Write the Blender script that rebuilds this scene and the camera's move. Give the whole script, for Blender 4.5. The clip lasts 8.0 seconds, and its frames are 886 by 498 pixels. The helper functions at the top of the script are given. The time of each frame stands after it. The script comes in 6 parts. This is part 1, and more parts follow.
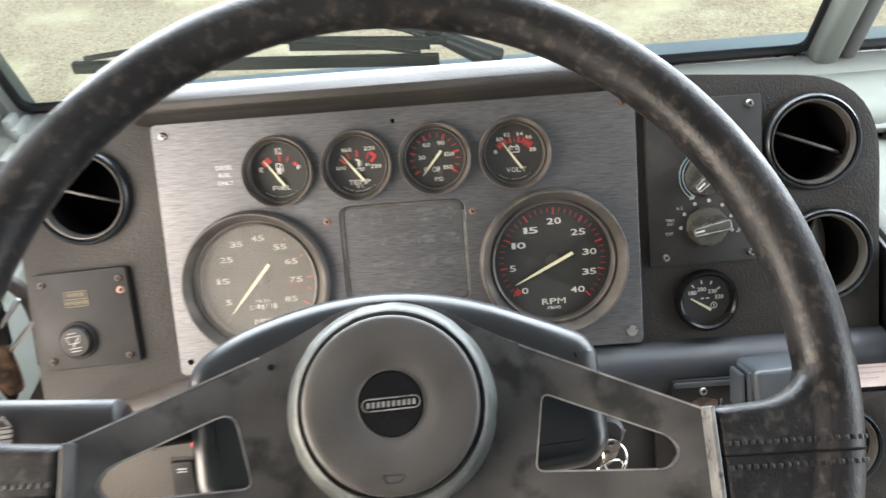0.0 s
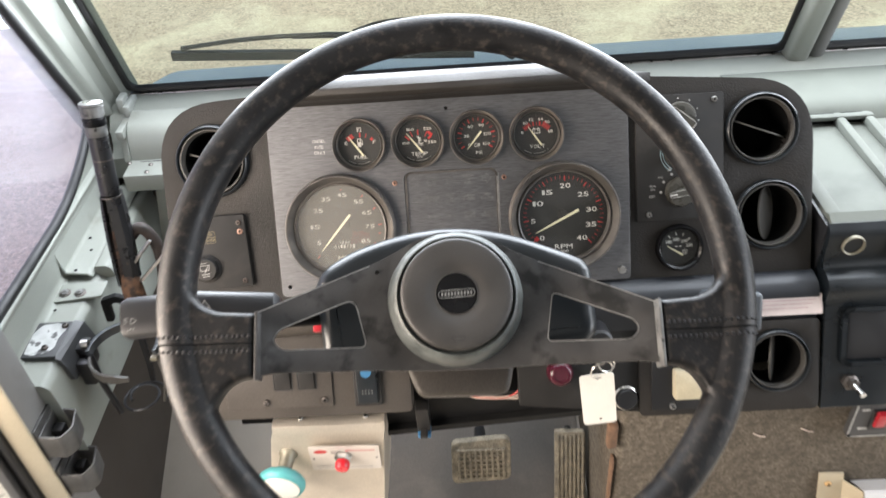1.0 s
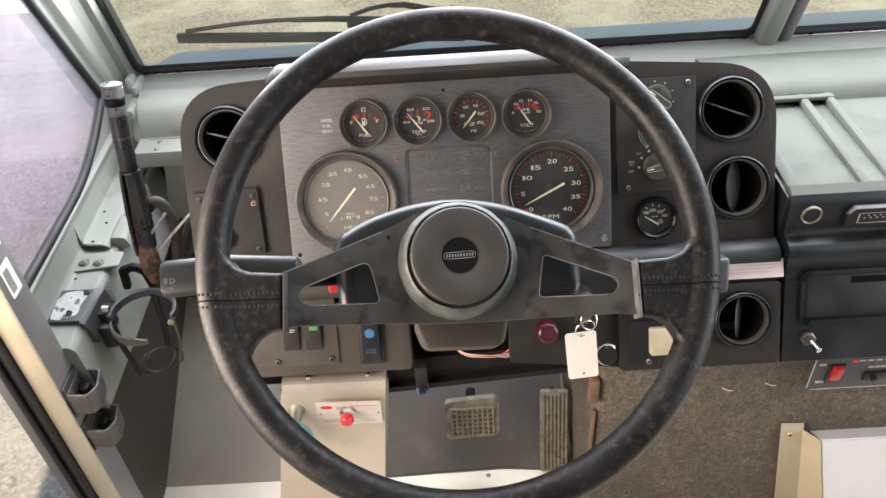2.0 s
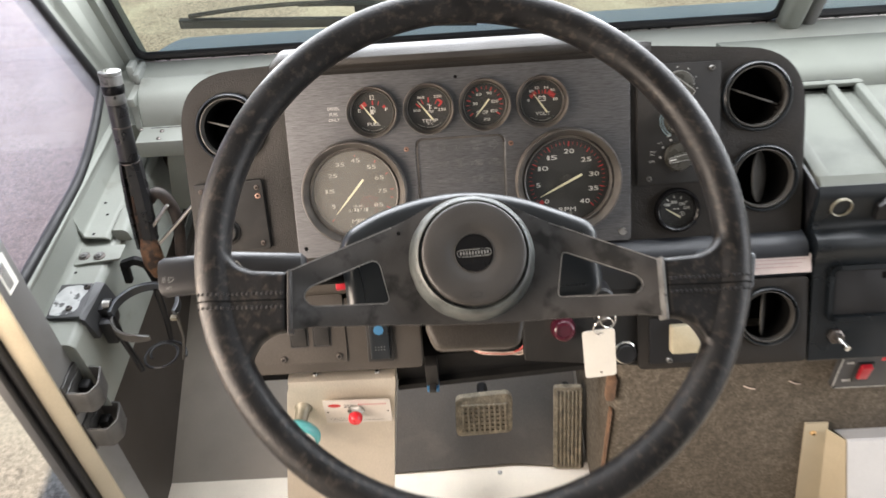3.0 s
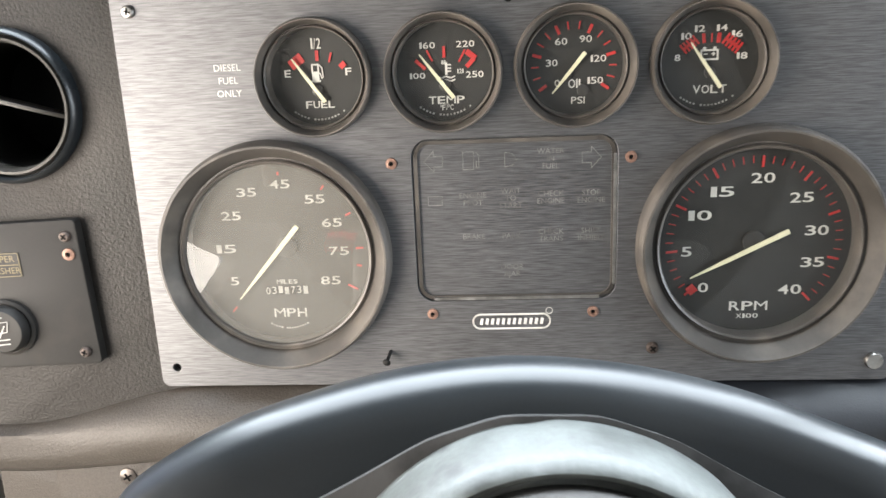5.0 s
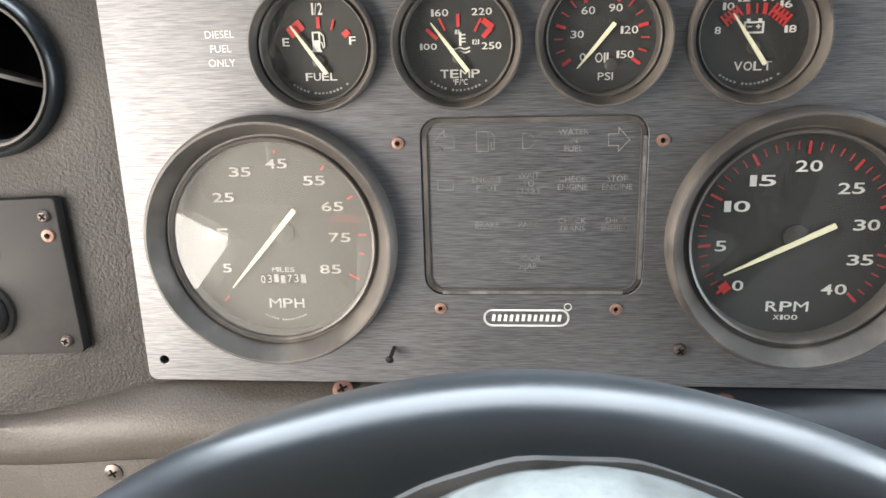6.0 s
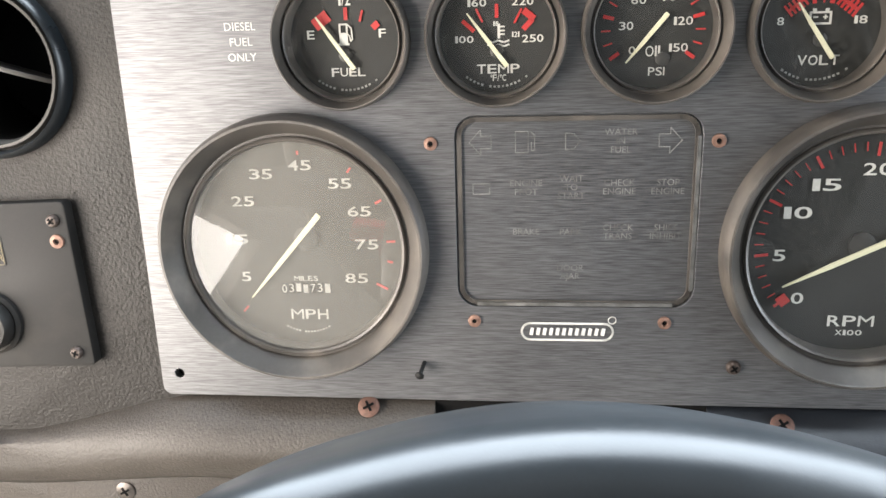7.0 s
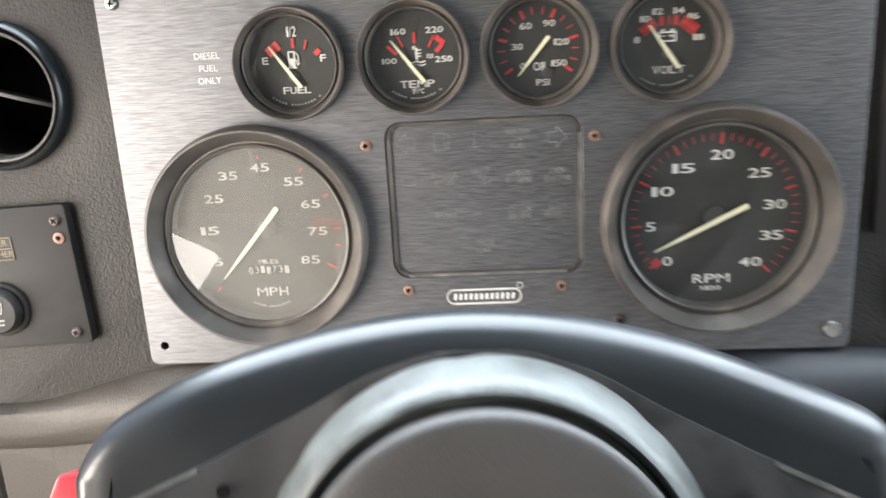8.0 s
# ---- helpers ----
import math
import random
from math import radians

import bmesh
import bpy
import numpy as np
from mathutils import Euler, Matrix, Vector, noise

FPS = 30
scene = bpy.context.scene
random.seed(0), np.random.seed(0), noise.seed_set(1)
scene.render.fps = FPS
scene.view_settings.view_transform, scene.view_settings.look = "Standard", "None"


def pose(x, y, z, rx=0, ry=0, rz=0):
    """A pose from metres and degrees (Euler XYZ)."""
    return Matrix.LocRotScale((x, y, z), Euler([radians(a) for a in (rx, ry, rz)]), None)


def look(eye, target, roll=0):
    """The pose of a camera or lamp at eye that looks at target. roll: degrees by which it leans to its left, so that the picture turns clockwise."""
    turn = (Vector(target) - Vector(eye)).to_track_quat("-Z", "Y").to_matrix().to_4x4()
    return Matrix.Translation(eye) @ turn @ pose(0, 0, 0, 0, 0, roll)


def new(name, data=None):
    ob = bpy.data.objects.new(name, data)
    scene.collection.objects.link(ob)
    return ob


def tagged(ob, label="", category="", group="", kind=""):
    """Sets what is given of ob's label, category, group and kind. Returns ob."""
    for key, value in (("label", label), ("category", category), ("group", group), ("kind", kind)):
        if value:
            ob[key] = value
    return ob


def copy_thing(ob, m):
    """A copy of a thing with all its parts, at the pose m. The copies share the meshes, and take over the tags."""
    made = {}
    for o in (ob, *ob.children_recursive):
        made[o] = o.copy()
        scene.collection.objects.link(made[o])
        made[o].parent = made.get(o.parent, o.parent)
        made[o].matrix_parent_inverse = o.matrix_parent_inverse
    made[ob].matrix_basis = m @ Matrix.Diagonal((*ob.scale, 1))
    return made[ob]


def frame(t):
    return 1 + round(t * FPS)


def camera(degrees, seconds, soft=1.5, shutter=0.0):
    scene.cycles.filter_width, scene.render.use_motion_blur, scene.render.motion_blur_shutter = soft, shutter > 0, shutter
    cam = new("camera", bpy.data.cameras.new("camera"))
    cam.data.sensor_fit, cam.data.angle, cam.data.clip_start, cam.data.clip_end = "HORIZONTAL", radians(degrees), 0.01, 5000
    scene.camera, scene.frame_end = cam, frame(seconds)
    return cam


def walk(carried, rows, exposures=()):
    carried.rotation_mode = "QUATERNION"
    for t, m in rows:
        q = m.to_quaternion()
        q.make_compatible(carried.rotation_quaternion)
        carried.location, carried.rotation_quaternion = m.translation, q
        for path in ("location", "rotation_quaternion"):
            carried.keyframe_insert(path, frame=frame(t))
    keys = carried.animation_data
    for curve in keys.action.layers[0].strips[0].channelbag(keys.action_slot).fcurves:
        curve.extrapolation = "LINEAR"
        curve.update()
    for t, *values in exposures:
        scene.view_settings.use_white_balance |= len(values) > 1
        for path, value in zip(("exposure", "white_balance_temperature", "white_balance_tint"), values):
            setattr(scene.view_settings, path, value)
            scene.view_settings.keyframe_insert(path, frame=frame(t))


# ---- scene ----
cam = camera(58.9, 8.0, shutter=0.5)
PATH = [
    (0, (0.0455, -0.0007, 1.1625), (0.0214, 1.5917, -0.0481), -4.78),
    (0.5, (0.0305, -0.077, 1.2219), (-0.0554, 1.5054, 0.0008), -5.18),
    (1, (0.0202, -0.2056, 1.2915), (-0.0481, 1.3479, 0.0332), -4.77),
    (1.5, (0.0065, -0.2747, 1.3291), (-0.0307, 1.2568, 0.0435), -4.22),
    (1.7, (0.0036, -0.2798, 1.3415), (-0.0195, 1.2434, 0.0456), -3.87),
    (2.8, (-0.0035, -0.2838, 1.3385), (-0.0403, 1.222, 0.0227), -4.28),
    (3, (-0.0042, -0.2435, 1.3212), (-0.0508, 1.252, -0.0069), -4.49),
    (3.5, (-0.0119, -0.0734, 1.2402), (-0.0968, 1.4013, -0.1085), -5.38),
    (4, (0.0007, 0.0877, 1.1396), (-0.107, 1.5494, -0.2218), -5.62),
    (4.5, (-0.0022, 0.1888, 1.0684), (-0.1311, 1.6293, -0.3124), -5.63),
    (4.7, (-0.0041, 0.2135, 1.0462), (-0.1422, 1.6573, -0.3309), -5.55),
    (5.8, (-0.0072, 0.2625, 1.0028), (-0.1793, 1.6794, -0.3982), -5.15),
    (6, (-0.0071, 0.268, 0.999), (-0.1894, 1.6768, -0.4096), -5.31),
    (6.5, (-0.0162, 0.2885, 0.9849), (-0.2166, 1.6836, -0.4339), -5.57),
    (7, (-0.0207, 0.2906, 0.9824), (-0.235, 1.6964, -0.424), -6.02),
    (7.5, (-0.0156, 0.2851, 0.9862), (-0.2255, 1.7063, -0.4044), -6.48),
    (8, (0.0121, 0.2157, 1.0265), (-0.1425, 1.6551, -0.3533), -6.31),
]
EXPOSURE = [(0, 0.78, 6560, 12), (1.0, 0.57, 6640, 14), (1.5, 0.38, 6760, 16), (3.0, 0.36, 6920, 16), (3.5, 0.42, 6860, 15), (4.0, 0.52, 6640, 13), (4.5, 0.77, 6520, 11), (6.0, 0.82, 6380, 11), (8.0, 0.79, 6340, 11)]
walk(cam, [(t, look(eye, target, roll)) for t, eye, target, roll in PATH], EXPOSURE)

# ---- light ----
SUN_EL, SUN_AZ = radians(48), radians(165)
world = bpy.data.worlds.new("sky")
scene.world = world
world.use_nodes = True
_nt = world.node_tree
_sky = _nt.nodes.new("ShaderNodeTexSky")
_sky.sky_type = "NISHITA"
_sky.sun_disc = False
_sky.sun_elevation = SUN_EL
_sky.sun_rotation = SUN_AZ
_nt.links.new(_sky.outputs[0], _nt.nodes["Background"].inputs[0])
_nt.nodes["Background"].inputs[1].default_value = 0.15

sun_data = bpy.data.lights.new("sun", "SUN")
sun_data.energy, sun_data.angle, sun_data.color = 3.6, radians(0.6), (1.0, 0.95, 0.86)
sun = new("sun", sun_data)
sun.matrix_world = look((0, 0, 0), (-math.sin(SUN_AZ) * math.cos(SUN_EL), -math.cos(SUN_AZ) * math.cos(SUN_EL), -math.sin(SUN_EL)))


def opening_light(name, eye, target, w, h, watts, color, spread=180):
    """Sky light through one of the cab's openings, seen or added."""
    d = bpy.data.lights.new(name, "AREA")
    d.shape, d.size, d.size_y, d.energy, d.color = "RECTANGLE", w, h, watts, color
    d.spread = radians(spread)
    ob = new(name, d)
    ob.matrix_world = look(eye, target)
    return ob


opening_light("windscreen_daylight", (0.45, 0.868, 1.175), (0.45, -0.070, 0.828), 2.1, 0.76, 58, (0.84, 0.93, 1.0))
opening_light("left_door_daylight", (-0.70, -0.16, 0.93), (0.3, -0.10, 0.80), 1.12, 0.62, 24, (1.0, 0.89, 0.76), 150)
# Added fill lamp; the opening on the right is unseen.
opening_light("right_side_fill", (1.83, 0.0, 1.1), (0.5, 0.3, 0.7), 1.0, 1.3, 24, (0.90, 0.96, 1.0))

# ---- materials ----
def surf(name, base, rough=0.5, metal=0.0, mottle=(18, 0.25), grain=(600, 0.12), bump=(900, 0.15), second=None, stretch=(1, 1, 1), rough_var=0.12, spec=0.5, crisp=0.25):
    """A procedural surface: large mottling, fine grain, relief and, with second=(colour, scale, from, to), patches of a second colour."""
    m = bpy.data.materials.new(name)
    m.use_nodes = True
    nt = m.node_tree
    n, l = nt.nodes, nt.links
    b = n["Principled BSDF"]
    co = n.new("ShaderNodeTexCoord")
    mp = n.new("ShaderNodeMapping")
    mp.inputs["Scale"].default_value = stretch
    l.new(co.outputs["Object"], mp.inputs["Vector"])

    def noise_tex(scale, detail, stretched=True):
        t = n.new("ShaderNodeTexNoise")
        t.inputs["Scale"].default_value = scale
        t.inputs["Detail"].default_value = detail
        l.new((mp if stretched else co).outputs["Vector" if stretched else "Object"], t.inputs["Vector"])
        return t.outputs["Fac"]

    def mixed(fac, a, c, kind="MIX"):
        x = n.new("ShaderNodeMix")
        x.data_type, x.blend_type = "RGBA", kind
        for k, v in ((0, fac), (6, a), (7, c)):
            if hasattr(v, "is_linked"):
                l.new(v, x.inputs[k])
            else:
                x.inputs[k].default_value = v if k == 0 else (*v, 1)
        return x.outputs[2]

    def ramp(v, lo, hi, a=0.0, c=1.0):
        r = n.new("ShaderNodeMapRange")
        r.inputs[1].default_value, r.inputs[2].default_value, r.inputs[3].default_value, r.inputs[4].default_value = lo, hi, a, c
        l.new(v, r.inputs[0])
        return r.outputs[0]

    big, fine = noise_tex(mottle[0], 5, False), noise_tex(grain[0], 3)
    col = mixed(ramp(big, 0.3, 0.7), [c * (1 - mottle[1]) for c in base], [min(1, c * (1 + mottle[1])) for c in base])
    col = mixed(1.0, col, mixed(ramp(fine, 0.5 - crisp, 0.5 + crisp), [1 - grain[1]] * 3, [1.0] * 3), "MULTIPLY")
    if second:
        patch = noise_tex(second[1], 8, False)
        col = mixed(ramp(patch, second[2], second[3]), col, second[0])
    l.new(col, b.inputs["Base Color"])
    l.new(ramp(big, 0.3, 0.7, max(0.03, rough - rough_var), min(1, rough + rough_var)), b.inputs["Roughness"])
    b.inputs["Metallic"].default_value = metal
    b.inputs["Specular IOR Level"].default_value = spec
    if bump[1]:
        k = n.new("ShaderNodeBump")
        k.inputs["Strength"].default_value = bump[1]
        k.inputs["Distance"].default_value = 0.0006
        l.new(noise_tex(bump[0], 3), k.inputs["Height"])
        l.new(k.outputs[0], b.inputs["Normal"])
    return m


def pane(name, tint, rough=0.02, dust=0.03, dust_scale=40.0, spread=0.7, film=(0.55, 0.53, 0.48), shine=0.036):
    """Clear or tinted sheet glass with a film of dust."""
    m = bpy.data.materials.new(name)
    m.use_nodes = True
    nt = m.node_tree
    n, l = nt.nodes, nt.links
    for x in list(n):
        n.remove(x)
    out = n.new("ShaderNodeOutputMaterial")
    clear, gloss, dull, face = n.new("ShaderNodeBsdfTransparent"), n.new("ShaderNodeBsdfGlossy"), n.new("ShaderNodeBsdfDiffuse"), n.new("ShaderNodeLayerWeight")
    power, fres = n.new("ShaderNodeMath"), n.new("ShaderNodeMapRange")
    clear.inputs[0].default_value = (*tint, 1)
    gloss.inputs["Roughness"].default_value = rough
    dull.inputs[0].default_value = (*film, 1)
    power.operation = "POWER"
    l.new(face.outputs["Facing"], power.inputs[0])
    power.inputs[1].default_value = 4.0
    l.new(power.outputs[0], fres.inputs[0])
    fres.inputs[3].default_value, fres.inputs[4].default_value = shine, 0.9
    nz, mr, co = n.new("ShaderNodeTexNoise"), n.new("ShaderNodeMapRange"), n.new("ShaderNodeTexCoord")
    l.new(co.outputs["Object"], nz.inputs["Vector"])
    nz.inputs["Scale"].default_value, nz.inputs["Detail"].default_value = dust_scale, 6
    mr.inputs[1].default_value, mr.inputs[2].default_value, mr.inputs[3].default_value, mr.inputs[4].default_value = 0.35, 0.75, dust * (1 - spread), dust * (1 + spread)
    l.new(nz.outputs["Fac"], mr.inputs[0])
    a, c = n.new("ShaderNodeMixShader"), n.new("ShaderNodeMixShader")
    l.new(mr.outputs[0], a.inputs[0]), l.new(clear.outputs[0], a.inputs[1]), l.new(dull.outputs[0], a.inputs[2])
    l.new(fres.outputs[0], c.inputs[0]), l.new(a.outputs[0], c.inputs[1]), l.new(gloss.outputs[0], c.inputs[2])
    l.new(c.outputs[0], out.inputs[0])
    return m


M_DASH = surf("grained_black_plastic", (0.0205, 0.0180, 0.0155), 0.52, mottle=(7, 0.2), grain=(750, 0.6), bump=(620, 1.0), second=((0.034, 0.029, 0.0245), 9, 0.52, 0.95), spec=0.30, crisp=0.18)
M_SHROUD = surf("satin_black_plastic", (0.0095, 0.0122, 0.0145), 0.34, mottle=(12, 0.2), grain=(900, 0.2), bump=(1200, 0.03), second=((0.024, 0.024, 0.024), 14, 0.56, 0.9), spec=0.42)
M_SWPLATE = surf("matt_black_switch_plate", (0.015, 0.0143, 0.0135), 0.58, mottle=(20, 0.3), bump=(900, 0.1), second=((0.034, 0.030, 0.026), 22, 0.55, 0.8), spec=0.3)
M_BLACK = surf("black_plastic", (0.008, 0.008, 0.009), 0.42, bump=(800, 0.1))
M_JET = surf("jet_black_gloss", (0.004, 0.004, 0.0045), 0.22, bump=(800, 0.02), spec=0.18)
# Blue sheen from the windscreen side is put into this black.
M_LIP = surf("blue_sheen_black_plastic", (0.016, 0.0185, 0.023), 0.42, mottle=(8, 0.2), grain=(900, 0.2), bump=(900, 0.2))
M_HANDLE = surf("blue_grey_handle", (0.048, 0.055, 0.062), 0.42, mottle=(40, 0.2), bump=(800, 0.1))
# Near-black: the shade inside holes and gaps is put into this colour.
M_HOLE = surf("cavity_shade", (0.007, 0.007, 0.007), 0.9, bump=(100, 0.0), spec=0.05)
M_RUBBER = surf("black_rubber", (0.010, 0.010, 0.0105), 0.6, grain=(500, 0.3), bump=(700, 0.2))
M_PLATE = surf("brushed_black_aluminium", (0.175, 0.176, 0.182), 0.38, metal=0.7, mottle=(5, 0.12), grain=(1250, 0.48), bump=(1250, 0.18), stretch=(0.075, 1.9, 1.0), crisp=0.17, second=((0.20, 0.196, 0.188), 26, 0.64, 1.0), rough_var=0.05)
M_BEZEL = surf("dusty_black_bezel", (0.062, 0.056, 0.050), 0.40, mottle=(25, 0.3), bump=(900, 0.05), second=((0.15, 0.130, 0.108), 34, 0.50, 0.82))
M_BOSS = surf("dark_grey_needle_boss", (0.022, 0.022, 0.021), 0.4, bump=(900, 0.05))
M_DIAL = surf("matt_black_dial", (0.008, 0.009, 0.0085), 0.6, mottle=(40, 0.1), grain=(90, 0.05), bump=(900, 0.0))
M_WHITE = surf("white_print", (0.58, 0.58, 0.55), 0.5, mottle=(60, 0.08), bump=(900, 0.0))
M_FADED = surf("faded_grey_print", (0.30, 0.30, 0.29), 0.5, mottle=(160, 0.35), bump=(900, 0.0))
M_EMBOSS = surf("embossed_dull_grey", (0.135, 0.135, 0.135), 0.5, mottle=(160, 0.35), bump=(900, 0.0))
M_SOFTWHITE = surf("dimmed_white_print", (0.33, 0.33, 0.315), 0.5, mottle=(160, 0.3), bump=(900, 0.0))
M_GHOST = surf("ghosted_grey_print", (0.17, 0.17, 0.166), 0.5, mottle=(160, 0.4), bump=(900, 0.0))
M_RED = surf("red_print", (0.45, 0.024, 0.024), 0.5, mottle=(60, 0.15), bump=(900, 0.0))
M_NEEDLE = surf("ivory_needle", (0.68, 0.66, 0.47), 0.45, bump=(900, 0.0))
M_RIM = surf("worn_black_vinyl", (0.0075, 0.0073, 0.0076), 0.45, mottle=(30, 0.35), grain=(700, 0.3), bump=(420, 0.5), second=((0.032, 0.0270, 0.0230), 150, 0.52, 0.72), rough_var=0.12, spec=0.24)
M_SPOKE = surf("scuffed_black_metal", (0.040, 0.0385, 0.0375), 0.42, spec=0.3, mottle=(30, 0.25), bump=(600, 0.08), second=((0.012, 0.0115, 0.011), 48, 0.53, 0.66))
M_HUB = surf("grey_black_hub_pad", (0.030, 0.0275, 0.025), 0.5, mottle=(22, 0.15), grain=(1200, 0.25), bump=(1300, 0.3))
M_RING = surf("worn_grey_ring", (0.073, 0.081, 0.077), 0.46, mottle=(60, 0.45), grain=(500, 0.3), bump=(300, 0.3), spec=0.5, second=((0.03, 0.03, 0.03), 90, 0.6, 0.72))
M_STEEL = surf("dull_steel", (0.45, 0.44, 0.42), 0.34, metal=1.0, mottle=(60, 0.2), bump=(500, 0.1))
M_DARKSTEEL = surf("tarnished_steel", (0.14, 0.125, 0.115), 0.42, metal=0.9, mottle=(200, 0.35), bump=(500, 0.1))
M_BROWNSTEEL = surf("browned_screw_head", (0.075, 0.058, 0.050), 0.5, metal=0.5, mottle=(300, 0.35), bump=(500, 0.15))
M_CHROME = surf("bright_steel", (0.68, 0.67, 0.64), 0.18, metal=1.0, mottle=(60, 0.1), bump=(500, 0.03))
M_RUST = surf("rusty_screw", (0.115, 0.062, 0.046), 0.6, metal=0.4, mottle=(400, 0.4), bump=(900, 0.3))
M_COPPER = surf("copper_rivet", (0.21, 0.125, 0.095), 0.55, metal=0.5, mottle=(300, 0.25), bump=(900, 0.1))
M_BRASS = surf("brass_rivet", (0.55, 0.36, 0.17), 0.45, metal=0.6, mottle=(300, 0.2), bump=(900, 0.1))
M_ALU = surf("bare_aluminium_sheet", (0.64, 0.575, 0.48), 0.48, metal=0.6, mottle=(8, 0.14), grain=(500, 0.15), bump=(400, 0.05), second=((0.46, 0.41, 0.345), 14, 0.6, 0.9))
M_PAINT = surf("grey_green_cab_paint", (0.222, 0.233, 0.208), 0.56, spec=0.32, mottle=(7, 0.10), grain=(400, 0.06), bump=(300, 0.08), second=((0.15, 0.145, 0.125), 16, 0.63, 0.82))
M_GREY = surf("mid_grey_paint", (0.165, 0.162, 0.156), 0.5, mottle=(7, 0.12), bump=(300, 0.1), second=((0.10, 0.09, 0.082), 13, 0.6, 0.85))
# Grubby grey, darkened further to put the footwell's shade into the base.
M_WALL = surf("grubby_shaded_liner", (0.044, 0.036, 0.029), 0.68, spec=0.3, mottle=(5, 0.18), bump=(250, 0.12), second=((0.030, 0.025, 0.020), 10, 0.58, 0.85))
M_TOE = surf("scuffed_grey_floor_paint", (0.185, 0.160, 0.130), 0.5, mottle=(5, 0.18), bump=(250, 0.1), second=((0.135, 0.115, 0.093), 10, 0.55, 0.85))
M_CREAM = surf("cream_door_edge", (0.45, 0.39, 0.28), 0.55, mottle=(12, 0.1), bump=(300, 0.06), second=((0.4, 0.34, 0.25), 30, 0.64, 0.8))
# Greys of the unseen back wall and roof, set for bounced fill light.
M_PALE = surf("bounce_grey_back_wall", (0.30, 0.29, 0.28), 0.5, mottle=(4, 0.08), bump=(300, 0.06))
M_ROOF = surf("bounce_grey_roof", (0.30, 0.30, 0.295), 0.6, mottle=(4, 0.12), bump=(300, 0.1))
M_COWL = surf("dusty_green_grey_vinyl", (0.30, 0.315, 0.29), 0.5, mottle=(6, 0.1), grain=(800, 0.15), bump=(900, 0.25))
M_TRAY = surf("grey_green_tray_plastic", (0.108, 0.115, 0.100), 0.72, mottle=(8, 0.12), grain=(900, 0.15), bump=(1000, 0.3), second=((0.062, 0.066, 0.058), 11, 0.55, 0.85), spec=0.22)
M_CARPET = surf("grey_brown_carpet", (0.19, 0.165, 0.132), 0.95, mottle=(14, 0.2), grain=(260, 0.75), bump=(300, 1.0), second=((0.075, 0.064, 0.052), 130, 0.45, 0.7), spec=0.1)
M_MAT = surf("dirty_rubber_mat", (0.082, 0.071, 0.060), 0.75, mottle=(9, 0.25), grain=(400, 0.25), bump=(400, 0.25), second=((0.13, 0.112, 0.092), 12, 0.55, 0.85))
M_PEDAL = surf("muddy_pedal_rubber", (0.26, 0.225, 0.165), 0.8, mottle=(60, 0.45), grain=(400, 0.5), bump=(500, 0.5), second=((0.11, 0.096, 0.074), 75, 0.50, 0.75))
M_TEAL = surf("teal_plastic", (0.09, 0.36, 0.36), 0.4, mottle=(50, 0.15), bump=(500, 0.05))
M_REDPL = surf("red_plastic", (0.60, 0.02, 0.03), 0.32, mottle=(50, 0.12), bump=(500, 0.02))
M_DARKRED = surf("dark_red_lens", (0.062, 0.007, 0.016), 0.22, mottle=(50, 0.2), bump=(500, 0.02))
M_PALEBLUE = surf("pale_blue_print", (0.30, 0.42, 0.46), 0.5, bump=(900, 0.0))
M_DEEPRED = surf("deep_red_rocker", (0.38, 0.012, 0.022), 0.35, mottle=(50, 0.15), bump=(500, 0.02))
M_BLUE = surf("blue_print", (0.022, 0.12, 0.24), 0.5, mottle=(200, 0.1), bump=(500, 0.0))
M_GREEN = surf("green_print", (0.055, 0.19, 0.07), 0.5, mottle=(200, 0.1), bump=(500, 0.0))
M_GOLD = surf("gold_print", (0.17, 0.135, 0.07), 0.6, metal=0.0, mottle=(200, 0.15), bump=(500, 0.0))
M_PAPER = surf("off_white_card", (0.74, 0.72, 0.66), 0.6, mottle=(30, 0.05), bump=(500, 0.05))
M_LABEL = surf("pinkish_white_label", (0.52, 0.44, 0.41), 0.5, mottle=(30, 0.1), bump=(500, 0.03))
M_PINK = surf("pale_red_print", (0.55, 0.20, 0.19), 0.5, bump=(500, 0.0))
M_DULLPINK = surf("dull_pink_print", (0.44, 0.31, 0.29), 0.5, bump=(500, 0.0))
M_IVORY = surf("ivory_plastic", (0.46, 0.41, 0.29), 0.45, mottle=(40, 0.12), bump=(500, 0.05))
M_OLDRUST = surf("old_dark_rust", (0.032, 0.023, 0.019), 0.7, mottle=(80, 0.5), bump=(300, 0.4))
M_WIRE = surf("red_wire", (0.5, 0.05, 0.04), 0.4, bump=(500, 0.0))
M_WIREW = surf("pale_wire", (0.62, 0.5, 0.42), 0.4, bump=(500, 0.0))
M_SLATE = surf("dark_slate_panel", (0.045, 0.046, 0.048), 0.5, mottle=(30, 0.2), bump=(500, 0.05))
M_TUBE = surf("dull_bushing", (0.22, 0.205, 0.155), 0.45, metal=0.3, mottle=(80, 0.25), bump=(500, 0.1))
M_CAP = surf("worn_grey_cap", (0.15, 0.15, 0.145), 0.45, metal=0.5, mottle=(80, 0.3), bump=(400, 0.2), second=((0.03, 0.03, 0.03), 120, 0.6, 0.7))
# Lighter, warmer copy of the dash plastic: light from the door put into colour.
M_LITFASCIA = surf("lit_brown_black_fascia", (0.062, 0.054, 0.046), 0.52, mottle=(10, 0.2), grain=(750, 0.42), bump=(700, 0.7), spec=0.32)
